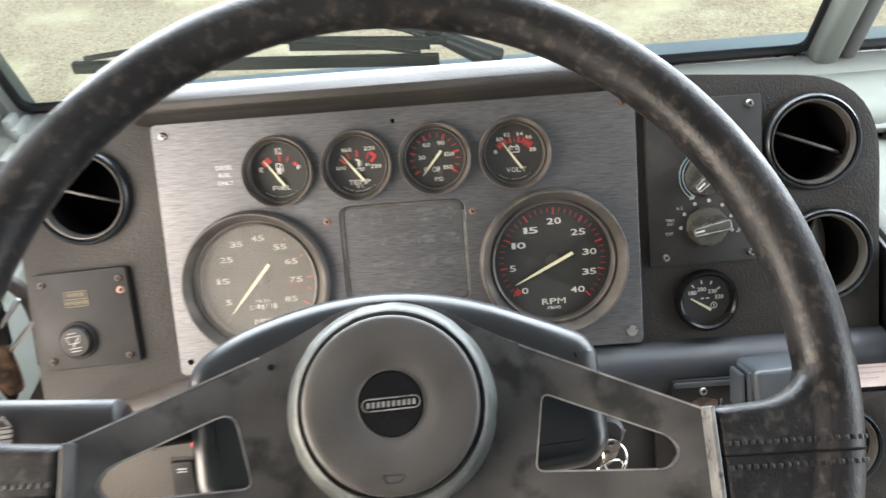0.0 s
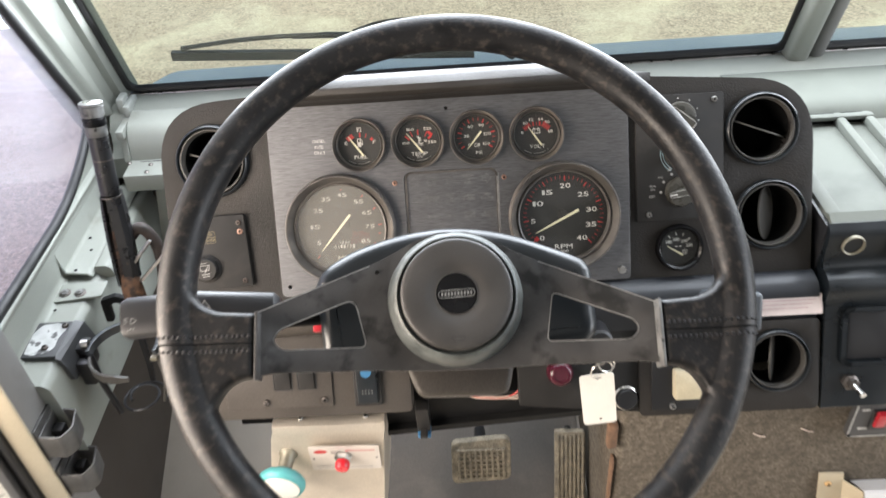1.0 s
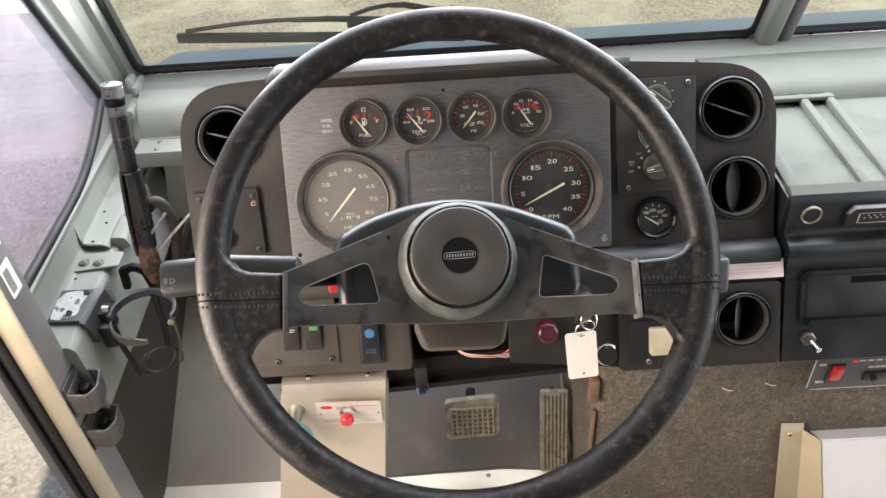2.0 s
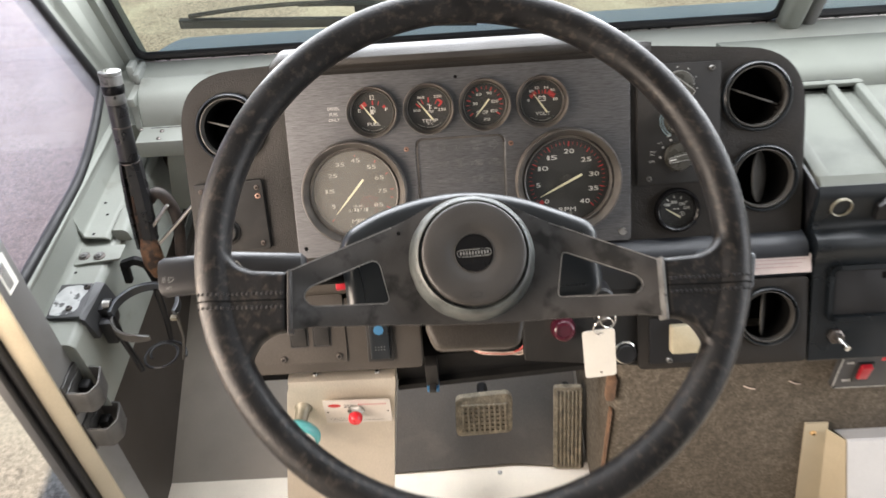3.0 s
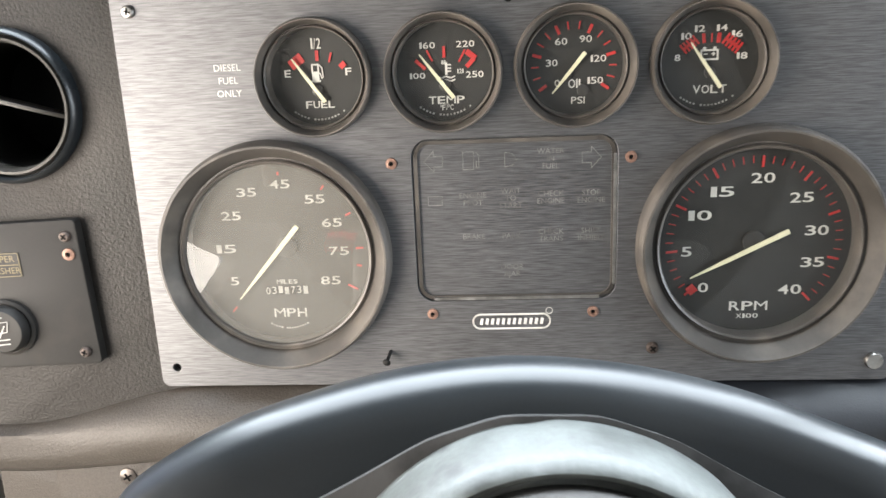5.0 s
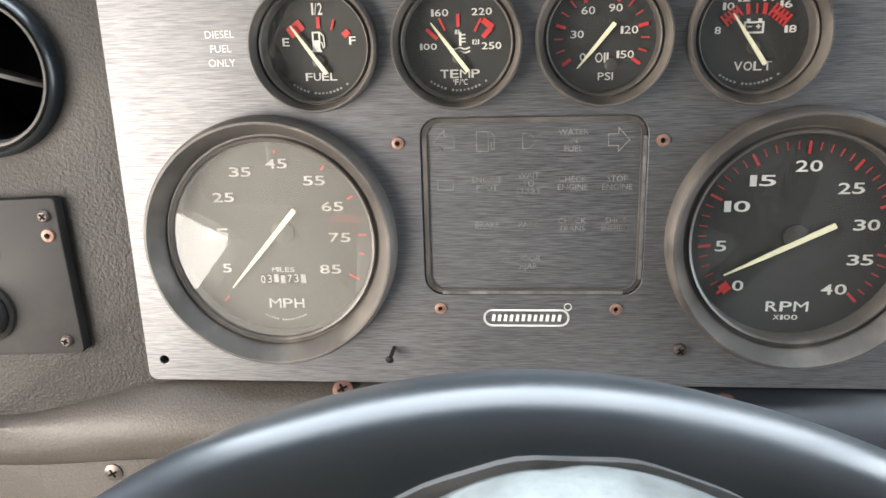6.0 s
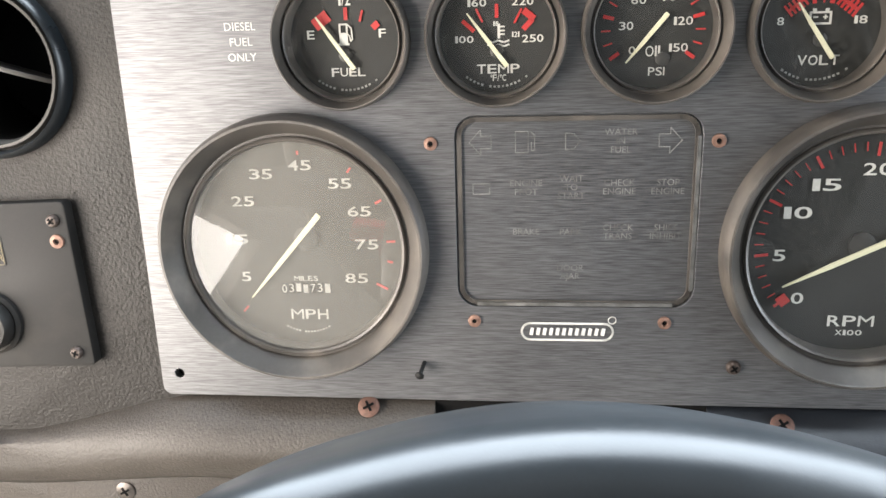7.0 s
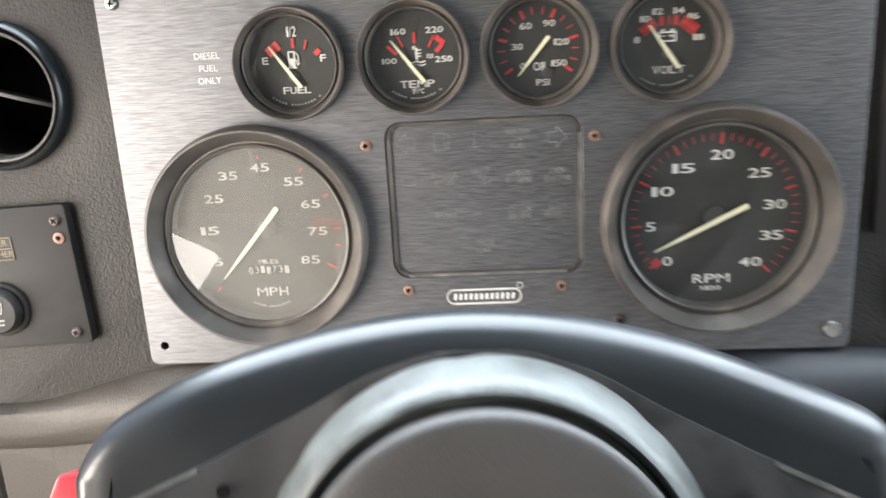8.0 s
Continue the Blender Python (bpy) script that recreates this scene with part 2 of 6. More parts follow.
M_STRIKER = surf("worn_striker_steel", (0.085, 0.083, 0.08), 0.42, metal=0.4, mottle=(40, 0.3), bump=(300, 0.15), second=((0.20, 0.19, 0.175), 60, 0.6, 0.75))
# Near-black steel: shade under the dash is put into the colour.
M_SHADESTEEL = surf("near_black_shaded_steel", (0.007, 0.007, 0.007), 0.6, mottle=(30, 0.3), bump=(300, 0.2), spec=0.2)
M_WOOD = surf("torn_board_edge", (0.15, 0.085, 0.05), 0.8, mottle=(60, 0.4), bump=(300, 0.5))
M_WHITEMET = surf("white_painted_metal", (0.62, 0.63, 0.64), 0.42, mottle=(10, 0.06), bump=(300, 0.04), second=((0.45, 0.43, 0.40), 20, 0.64, 0.8))
M_SILVERTAPE = surf("flaking_silver_tape", (0.50, 0.51, 0.50), 0.4, metal=0.3, mottle=(60, 0.2), bump=(200, 0.4), second=((0.10, 0.10, 0.10), 60, 0.55, 0.6))
M_LEVER = surf("chipped_black_lever", (0.018, 0.018, 0.019), 0.32, mottle=(40, 0.3), bump=(300, 0.1), second=((0.06, 0.038, 0.027), 60, 0.70, 0.74))
M_GROUND = surf("pale_weathered_asphalt", (0.60, 0.52, 0.405), 0.92, mottle=(0.5, 0.14), grain=(75, 0.72), bump=(75, 1.0), second=((0.64, 0.61, 0.46), 1.9, 0.50, 0.75), spec=0.2)


def crack(m, scale, width, dark):
    """Adds a net of dark cracks to a material's base colour."""
    n, l = m.node_tree.nodes, m.node_tree.links
    b = n["Principled BSDF"]
    src = b.inputs["Base Color"].links[0].from_socket
    co, nz, mixv, vo, mr, mx = (n.new("ShaderNode" + k) for k in ("TexCoord", "TexNoise", "VectorMath", "TexVoronoi", "MapRange", "Mix"))
    nz.inputs["Scale"].default_value, nz.inputs["Detail"].default_value = 3.0, 6
    l.new(co.outputs["Object"], nz.inputs["Vector"])
    mixv.operation = "MULTIPLY_ADD"
    l.new(nz.outputs["Color"], mixv.inputs[0])
    mixv.inputs[1].default_value = (0.5, 0.5, 0.5)
    l.new(co.outputs["Object"], mixv.inputs[2])
    vo.feature = "DISTANCE_TO_EDGE"
    vo.inputs["Scale"].default_value = scale
    l.new(mixv.outputs[0], vo.inputs["Vector"])
    mr.inputs[1].default_value, mr.inputs[2].default_value = width * 0.3, width
    l.new(vo.outputs["Distance"], mr.inputs[0])
    mx.data_type = "RGBA"
    l.new(mr.outputs[0], mx.inputs[0])
    mx.inputs[6].default_value = (*dark, 1)
    l.new(src, mx.inputs[7])
    l.new(mx.outputs[2], b.inputs["Base Color"])


crack(M_GROUND, 0.8, 0.010, (0.44, 0.39, 0.30))
G_SCREEN = pane("windscreen_glass", (0.96, 1.0, 0.93), dust=0.06, dust_scale=5)
G_SIDE = pane("violet_tinted_glass", (0.80, 0.75, 0.84), dust=0.20, dust_scale=3, spread=0.4, film=(0.50, 0.49, 0.53))
G_HAZE = pane("hazed_speedometer_lens", (0.90, 0.90, 0.88), dust=0.19, dust_scale=320, spread=0.15, shine=0.055)
G_CLEAR = pane("clear_gauge_lens", (0.97, 0.97, 0.97), dust=0.004, dust_scale=35, shine=0.014)
G_LENS = pane("gauge_lens", (0.96, 0.96, 0.95), dust=0.020, dust_scale=420, spread=0.9, shine=0.034)
M_FOOT = surf("orange_brown_rust", (0.14, 0.072, 0.038), 0.8, mottle=(60, 0.5), bump=(300, 0.5), second=((0.04, 0.027, 0.02), 70, 0.48, 0.62))
M_VENT = surf("dusty_grey_vent_plastic", (0.056, 0.053, 0.048), 0.5, mottle=(30, 0.3), bump=(700, 0.1), second=((0.03, 0.028, 0.026), 60, 0.55, 0.8))
M_LABELPLATE = surf("pale_label_plate", (0.62, 0.58, 0.53), 0.42, metal=0.35, mottle=(30, 0.1), bump=(500, 0.03))
M_RUSTBROWN = surf("brown_surface_rust", (0.085, 0.047, 0.032), 0.75, mottle=(70, 0.5), bump=(300, 0.4), second=((0.03, 0.022, 0.018), 90, 0.5, 0.6))
# Pale tone for edges: wear, with the glint of light painted in.
M_WORNGLINT = surf("bare_worn_glint_edge", (0.27, 0.265, 0.255), 0.4, metal=0.8, mottle=(120, 0.3), bump=(500, 0.1))

# ---- mesh helpers ----
def mesh_of(name, bm, material, smooth=40):
    me = bpy.data.meshes.new(name)
    bmesh.ops.recalc_face_normals(bm, faces=bm.faces)
    if smooth:
        for f in bm.faces:
            f.smooth = True
        for e in bm.edges:
            if len(e.link_faces) == 2 and e.calc_face_angle(0) > radians(smooth):
                e.smooth = False
    bm.to_mesh(me)
    bm.free()
    me.materials.append(material)
    return me


def part(name, bm, material, parent, label="", m=None, smooth=40):
    ob = new(name, mesh_of(name, bm, material, smooth))
    ob.parent = parent
    if m is not None:
        ob.matrix_basis = m
    return tagged(ob, label) if label else ob


def share(name, ob, parent, m):
    """A further piece on the mesh of ob."""
    o = new(name, ob.data)
    o.parent, o.matrix_basis = parent, m
    return o


def thing(name, m, label, category, group="", kind=""):
    ob = new(name)
    ob.empty_display_size = 0.02
    ob.matrix_basis = m
    return tagged(ob, label, category, group, kind)


def solid(name, bm, material, label, category, group="", kind="", m=None, smooth=40):
    ob = new(name, mesh_of(name, bm, material, smooth))
    if m is not None:
        ob.matrix_basis = m
    return tagged(ob, label, category, group, kind)


def at(x, y, z=0.0, rz=0.0):
    return pose(x, y, z, 0, 0, rz)


def add(*bms):
    out = bmesh.new()
    for b in bms:
        me = bpy.data.meshes.new("tmp")
        b.to_mesh(me)
        out.from_mesh(me)
        b.free()
        bpy.data.meshes.remove(me)
    return out


def moved(bm, m):
    bmesh.ops.transform(bm, matrix=m, verts=bm.verts)
    return bm


def box(x0, x1, y0, y1, z0, z1, bevel=0.0, segs=2):
    bm = bmesh.new()
    bmesh.ops.create_cube(bm, size=1)
    moved(bm, Matrix.LocRotScale(((x0 + x1) / 2, (y0 + y1) / 2, (z0 + z1) / 2), None, (abs(x1 - x0), abs(y1 - y0), abs(z1 - z0))))
    if bevel:
        bmesh.ops.bevel(bm, geom=list(bm.edges), offset=bevel, segments=segs, profile=0.5, affect="EDGES", clamp_overlap=True)
    return bm


def lathe(profile, segs=48, closed=False):
    """Turns (radius, height) pairs round z."""
    bm = bmesh.new()
    rings = []
    for r, z in profile:
        if r < 1e-6:
            rings.append([bm.verts.new((0, 0, z))] * segs)
        else:
            rings.append([bm.verts.new((r * math.cos(2 * math.pi * k / segs), r * math.sin(2 * math.pi * k / segs), z)) for k in range(segs)])
    for a, b in zip(rings, rings[1:] + ([rings[0]] if closed else [])):
        for k in range(segs):
            vs = []
            for v in (a[k], a[(k + 1) % segs], b[(k + 1) % segs], b[k]):
                if v not in vs:
                    vs.append(v)
            if len(vs) > 2:
                bm.faces.new(vs)
    return bm


def disc(r, z=0.0, segs=48):
    return lathe([(r, z), (0, z)], segs)


def rrect(w, h, r, segs=5, cx=0.0, cy=0.0):
    pts = []
    for sx, sy, a0 in ((1, 1, 0), (-1, 1, 90), (-1, -1, 180), (1, -1, 270)):
        for k in range(segs + 1):
            a = radians(a0 + 90 * k / segs)
            pts.append((cx + sx * (w / 2 - r) + r * math.cos(a), cy + sy * (h / 2 - r) + r * math.sin(a)))
    return pts


def rounded(pts, r, segs=4):
    """Rounds the corners of a polygon."""
    out = []
    n = len(pts)
    for k in range(n):
        p0, p1, p2 = Vector(pts[k - 1]), Vector(pts[k]), Vector(pts[(k + 1) % n])
        rr = r[k] if isinstance(r, (list, tuple)) else r
        a, b = (p0 - p1), (p2 - p1)
        d = min(rr, a.length * 0.48, b.length * 0.48)
        a, b = p1 + a.normalized() * d, p1 + b.normalized() * d
        for s in range(segs + 1):
            t = s / segs
            out.append(tuple((1 - t) ** 2 * a + 2 * t * (1 - t) * p1 + t * t * b))
    return out


def prism(outer, z0, z1, holes=(), bevel=0.0, segs=2):
    """A plate of a given outline, with holes, between two heights."""
    bm = bmesh.new()
    edges = []
    for loop in (outer, *holes):
        vs = [bm.verts.new((x, y, z0)) for x, y in loop]
        edges += [bm.edges.new((vs[k - 1], vs[k])) for k in range(len(vs))]
    if holes:
        bmesh.ops.triangle_fill(bm, use_beauty=True, use_dissolve=False, edges=edges)
    else:
        bm.faces.new(bm.verts)
    ext = bmesh.ops.extrude_face_region(bm, geom=list(bm.faces))
    top = [v for v in ext["geom"] if isinstance(v, bmesh.types.BMVert)]
    bmesh.ops.translate(bm, vec=(0, 0, z1 - z0), verts=top)
    bmesh.ops.recalc_face_normals(bm, faces=bm.faces)
    if bevel:
        sel = [e for e in bm.edges if len(e.link_faces) == 2 and e.calc_face_angle(0) > radians(50) and all(abs(v.co.z - z1) < 1e-7 for v in e.verts)]
        bmesh.ops.bevel(bm, geom=sel, offset=bevel, segments=segs, profile=0.5, affect="EDGES", clamp_overlap=True)
    return bm


def sweep(points, radius, segs=10, closed=False, cap=True):
    """A round bar along points; radius is one number or one for each point."""
    bm = bmesh.new()
    P = [Vector(p) for p in points]
    n = len(P)
    rings, prev = [], None
    for k in range(n):
        a = P[k - 1] if (k or closed) else P[k]
        b = P[(k + 1) % n] if (k < n - 1 or closed) else P[k]
        t = (b - a).normalized()
        u = (prev - prev.dot(t) * t) if prev else t.orthogonal()
        u.normalize()
        prev = u
        v = t.cross(u)
        r = radius[k] if isinstance(radius, (list, tuple)) else radius
        rings.append([bm.verts.new(P[k] + r * (math.cos(2 * math.pi * j / segs) * u + math.sin(2 * math.pi * j / segs) * v)) for j in range(segs)])
    for a, b in zip(rings, rings[1:] + ([rings[0]] if closed else [])):
        for j in range(segs):
            bm.faces.new((a[j], a[(j + 1) % segs], b[(j + 1) % segs], b[j]))
    if cap and not closed:
        bm.faces.new(rings[0])
        bm.faces.new(rings[-1])
    return bm


def curve_pts(ctrl, per=8):
    """A smooth line through control points."""
    P = [Vector(p) for p in ctrl]
    out = []
    for k in range(len(P) - 1):
        p0, p1, p2, p3 = P[max(k - 1, 0)], P[k], P[k + 1], P[min(k + 2, len(P) - 1)]
        for s in range(per):
            t = s / per
            out.append(0.5 * ((2 * p1) + (p2 - p0) * t + (2 * p0 - 5 * p1 + 4 * p2 - p3) * t * t + (3 * p1 - p0 - 3 * p2 + p3) * t ** 3))
    return out + [P[-1]]


def extrude_x(profile, x0, x1, steps=1, closed=True):
    """A (y, z) section drawn out along x."""
    bm = bmesh.new()
    rings = [[bm.verts.new((x0 + (x1 - x0) * k / steps, y, z)) for y, z in profile] for k in range(steps + 1)]
    n = len(profile)
    for a, b in zip(rings, rings[1:]):
        for j in range(n if closed else n - 1):
            bm.faces.new((a[j], a[(j + 1) % n], b[(j + 1) % n], b[j]))
    if closed:
        bm.faces.new(rings[0])
        bm.faces.new(rings[-1])
    return bm


def sheet(corners, thick, bevel=0.0):
    """A flat sheet with a thickness, from its corners in space."""
    bm = bmesh.new()
    vs = [bm.verts.new(c) for c in corners]
    f = bm.faces.new(vs)
    f.normal_update()
    nrm = f.normal.copy()
    ext = bmesh.ops.extrude_face_region(bm, geom=[f])
    bmesh.ops.translate(bm, vec=-nrm * thick, verts=[v for v in ext["geom"] if isinstance(v, bmesh.types.BMVert)])
    bmesh.ops.recalc_face_normals(bm, faces=bm.faces)
    if bevel:
        bmesh.ops.bevel(bm, geom=list(bm.edges), offset=bevel, segments=2, profile=0.5, affect="EDGES", clamp_overlap=True)
    return bm


def lettering(items, wide=1.0, bold=0.0, lift=0.00015):
    """Words in the built-in font as one mesh: (text, x, y, height, turn)."""
    out = bmesh.new()
    for text, x, y, size, turn in items:
        cu = bpy.data.curves.new("lettering", "FONT")
        cu.body, cu.size, cu.align_x, cu.align_y, cu.offset, cu.resolution_u = text, 1.0, "CENTER", "CENTER", bold, 3
        ob = bpy.data.objects.new("lettering", cu)
        me = bpy.data.meshes.new_from_object(ob)
        me.transform(at(x, y, lift, turn) @ Matrix.Diagonal((size * wide * 1.38, size * 1.38, 1, 1)))
        out.from_mesh(me)
        bpy.data.objects.remove(ob)
        bpy.data.meshes.remove(me)
        bpy.data.curves.remove(cu)
    return out


def word(text, x, y, w, h, lift, bold=0.006):
    """One word in the built-in font, each letter drawn out to its share of a width and to a height."""
    share_ = {"1": 0.42, "I": 0.22, "/": 0.5, "M": 1.2, "\u00b0": 0.4}
    gap = 0.16
    cells = [share_.get(c, 1.0) for c in text]
    unit = w / (sum(cells) + gap * (len(text) - 1))
    out, left = bmesh.new(), x - w / 2
    for c, cell in zip(text, cells):
        cu = bpy.data.curves.new("lettering", "FONT")
        cu.body, cu.size, cu.offset, cu.resolution_u = c, 1.0, 0.0 if c in "M1I" else bold, 3
        ob = bpy.data.objects.new("lettering", cu)
        me = bpy.data.meshes.new_from_object(ob)
        xs, ys = [v.co.x for v in me.vertices], [v.co.y for v in me.vertices]
        hh = h * (0.45 if c == "\u00b0" else 1.0)
        sx, sy = unit * cell / (max(xs) - min(xs)), hh / (max(ys) - min(ys))
        me.transform(at(left - sx * min(xs), y + h / 2 - sy * max(ys), lift) @ Matrix.Diagonal((sx, sy, 1, 1)))
        out.from_mesh(me)
        left += unit * (cell + gap)
        bpy.data.objects.remove(ob)
        bpy.data.meshes.remove(me)
        bpy.data.curves.remove(cu)
    return out


def heavy(items, wide, lift, weight=0.055):
    """Words in heavy type: each stroke drawn three times, a little apart."""
    return add(*[lettering([(s, x + k * weight * size, y + abs(k) * 0.012 * size, size, turn)], wide=wide, lift=lift + 0.00002 * k) for s, x, y, size, turn in items for k in (-1, 0, 1)])


def bars(items, z=0.0, h=0.0003):
    """Flat printed bars: (x, y, width, height, turn)."""
    out = bmesh.new()
    for x, y, w, hh, turn in items:
        c = bmesh.ops.create_cube(out, size=1, matrix=at(x, y, z, turn) @ Matrix.Diagonal((w, hh, h, 1)))
    return out


def ticks(n, a0, a1, r0, r1, w, major=1, r0_major=None, w_major=None, z=0.0):
    """Marks round a dial, angles in degrees clockwise from the top."""
    items = []
    for k in range(n):
        a = radians(a0 + (a1 - a0) * k / (n - 1))
        big = k % major == 0
        lo, ww = (r0_major or r0, w_major or w) if big else (r0, w)
        rm = (lo + r1) / 2
        items.append((rm * math.sin(a), rm * math.cos(a), ww, r1 - lo, -math.degrees(a)))
    return bars(items, z)


def outline_bars(pts, w, z=0.0, h=0.0003, closed=True):
    """A drawn line of a given width along flat points."""
    items = []
    n = len(pts)
    for k in range(n if closed else n - 1):
        a, b = Vector(pts[k]), Vector(pts[(k + 1) % n])
        d = b - a
        items.append(((a.x + b.x) / 2, (a.y + b.y) / 2, d.length + w * 0.8, w, math.degrees(math.atan2(d.y, d.x))))
    return bars(items, z, h)


def screw(parent, x, y, z, r, material, name="screw", m0=None):
    """A pan-head cross screw."""
    s = part(name, add(lathe([(r, 0), (r, r * 0.35), (r * 0.75, r * 0.7), (0, r * 0.8)], 14)), material, parent, m=at(x, y, z) if m0 is None else m0)
    a = random.uniform(0, 90)
    part("recess", bars([(0, 0, r * 1.1, r * 0.26, a), (0, 0, r * 1.1, r * 0.26, a + 90)], r * 0.8, r * 0.12), M_HOLE, s)
    return s


def rivet(parent, x, y, z, r, material):
    rv = part("rivet", lathe([(r, 0), (r * 0.95, r * 0.3), (r * 0.45, r * 0.42), (r * 0.3, r * 0.05), (0, r * 0.02)], 16), material, parent, m=at(x, y, z))
    part("bore", disc(r * 0.33, r * 0.2, 12), M_HOLE, rv)
    return rv


# frames of the leaning instrument face and of the steering wheel: x right, y up, z towards the driver
LEAN_A = 28.76
FACE = pose(0, 0.58, 0.74, 90 - LEAN_A, 0, 0)
WHEEL = pose(0.0082, 0.2826, 0.8512) @ pose(0, 0, 0, 0, 0, 5.29) @ pose(0, 0, 0, 90 - 50.68, 0, 0)


def upright(x, y, z, rz=0):
    """A frame on a wall that faces the driver: x right, y up, z towards the driver."""
    return pose(x, y, z, 90, 0, rz)

# ---- the ground and the shell of the cab ----
GROUND_Z = -0.66
bm = bmesh.new()
bmesh.ops.create_grid(bm, x_segments=8, y_segments=8, size=900)
solid("ground", moved(bm, pose(0, 0, GROUND_Z)), M_GROUND, "pale cracked asphalt yard with yellowish weathered patches", "ground", kind="structure")

XL, XR = -0.60, 1.80
solid("floor", box(XL - 0.04, XR, -1.7, 0.605, -0.05, 0.0), M_ALU, "worn bare aluminium cab floor", "floor", kind="structure")
solid("toe_board", sheet([(XL, 0.605, 0.0), (XR, 0.605, 0.0), (XR, 0.98, 0.160), (XL, 0.98, 0.160)], 0.02), M_TOE, "sloping grey toe board of the footwell", "floor", kind="structure")
solid("wall_front", box(XL, XR, 0.98, 1.0, 0.14, 0.63), M_WALL, "grey firewall behind the dashboard, footwell shade in its colour", "wall", kind="structure")
# Roof and back wall are unseen, added to close the cab and bounce light.
solid("ceiling", box(XL - 0.06, XR + 0.06, -1.76, 0.80, 1.92, 1.96), M_ROOF, "unseen grey roof closing the cab, toned for bounce light", "ceiling", kind="structure")
solid("wall_back", box(XL - 0.06, XR + 0.06, -1.76, -1.70, -0.05, 1.92), M_PALE, "unseen grey back wall closing the cab, toned for bounce light", "wall", kind="structure")

# right side of the cab, unseen: sill, door opening and posts
solid("wall_right", add(box(XR, XR + 0.05, 0.45, 1.10, -0.05, 0.66), box(XR, XR + 0.05, 0.40, 0.47, -0.05, 1.92), box(XR, XR + 0.05, -1.7, -0.5, -0.05, 1.92)), M_GREY, "grey painted cab side beside the passenger step", "wall", kind="structure")

# left side: pierced panel with the quarter window
WIN = [(0.47, 0.617), (0.77, 0.613), (0.870, 0.636), (0.957, 0.676), (0.890, 0.81), (0.56, 1.50), (0.47, 1.52)]
YZX = Matrix(((0, 0, 1, 0), (1, 0, 0, 0), (0, 1, 0, 0), (0, 0, 0, 1)))
WIN_R = [0.01, 0.06, 0.05, 0.014, 0.05, 0.05, 0.05]
win_r = rounded(WIN, WIN_R, 4)
outer = [(0.445, -0.05), (1.10, -0.05), (1.10, 0.60), (1.06, 0.72), (0.66, 1.92), (0.445, 1.92)]
solid("wall_left", moved(prism(outer, -0.6085, XL, holes=[win_r]), YZX), M_PAINT, "grey-green painted cab side with quarter window", "wall", kind="structure")
# Unseen; notch and low header are cut to shape light on the lens.
solid("wall_left_rear_mask", add(moved(prism([(-1.7, -0.05), (-0.42, -0.05), (-0.42, 0.77), (-0.70, 1.01), (-0.36, 0.99), (-0.36, 1.92), (-1.7, 1.92)], -0.64, XL), YZX), box(-0.64, XL, -0.36, 0.437, 1.30, 1.92)), M_GREY, "unseen grey wall behind the open door, cut to shape the glare", "wall", kind="structure")
solid("wall_liner", sheet([(-0.592, 0.49, 0.0), (-0.592, 0.98, 0.0), (-0.592, 0.98, 0.56), (-0.592, 0.49, 0.52)], 0.006), M_WALL, "grubby grey kick panel, footwell shade in its colour", "wall", kind="structure")

window_1 = thing("window_1", pose(0, 0, 0), "fixed quarter window with violet-tinted dusty glass", "window", kind="structure")
g = part("pane", moved(prism(win_r, -0.607, -0.602), YZX), G_SIDE, window_1, "violet-tinted scratched glass", smooth=0)
g.visible_shadow = False
part("gasket", sweep([(-0.601, y, z) for y, z in rounded(WIN, WIN_R, 5)], 0.0078, 10, closed=True), M_RUBBER, window_1, "black rubber window gasket")

# windscreen, leaning back
LEANW = 0.37


def on_screen(x, z, off=0.0):
    return (x, 1.066 - LEANW * (z - 0.668) - off, z)


window_2 = thing("window_2", pose(0, 0, 0), "two-piece upright windscreen in black rubber", "window", kind="structure")
for x0, x1 in ((-0.566, 0.578), (0.640, 1.76)):
    g = part("pane", sheet([on_screen(x0, 0.67), on_screen(x1, 0.67), on_screen(x1, 1.75), on_screen(x0, 1.75)], 0.005), G_SCREEN, window_2, "clear greenish windscreen glass", smooth=0)
    g.visible_shadow = False
    loop = [on_screen(x, z, 0.006) for x, z in rounded([(x0, 0.671), (x1, 0.671), (x1, 1.75), (x0, 1.75)], 0.02, 4)]
    part("gasket", sweep(loop, 0.0075, 8, closed=True), M_RUBBER, window_2, "black rubber windscreen gasket")
    part("trim", sweep([on_screen(x0 - 0.005, 0.660, 0.012), on_screen(x1 + 0.005, 0.660, 0.012)], 0.005, 8), M_STEEL, window_2, "dull metal trim strip")
solid("windscreen_header", sheet([on_screen(XL, 1.74), on_screen(XR, 1.74), (XR, 0.60, 1.95), (XL, 0.60, 1.95)], 0.03), M_PAINT, "grey-green header above the windscreen", "wall", kind="structure")


def loft(a, b):
    bm = bmesh.new()
    A, B = [bm.verts.new(p) for p in a], [bm.verts.new(p) for p in b]
    n = len(a)
    for k in range(n):
        bm.faces.new((A[k], A[(k + 1) % n], B[(k + 1) % n], B[k]))
    bm.faces.new(A), bm.faces.new(B)
    return bm


def pillar_section(z):
    y = 1.066 - LEANW * (z - 0.668)
    yg = 0.968 - 0.49 * (z - 0.676)
    return [(-0.566, y - 0.004, z), (-0.572, y - 0.030, z), (-0.583, y - 0.034, z), (-0.590, y - 0.056, z), (-0.584, y - 0.064, z), (-0.597, yg + 0.020, z), (-0.602, yg + 0.004, z), (-0.64, yg, z), (-0.64, y + 0.03, z), (-0.566, y + 0.03, z)]


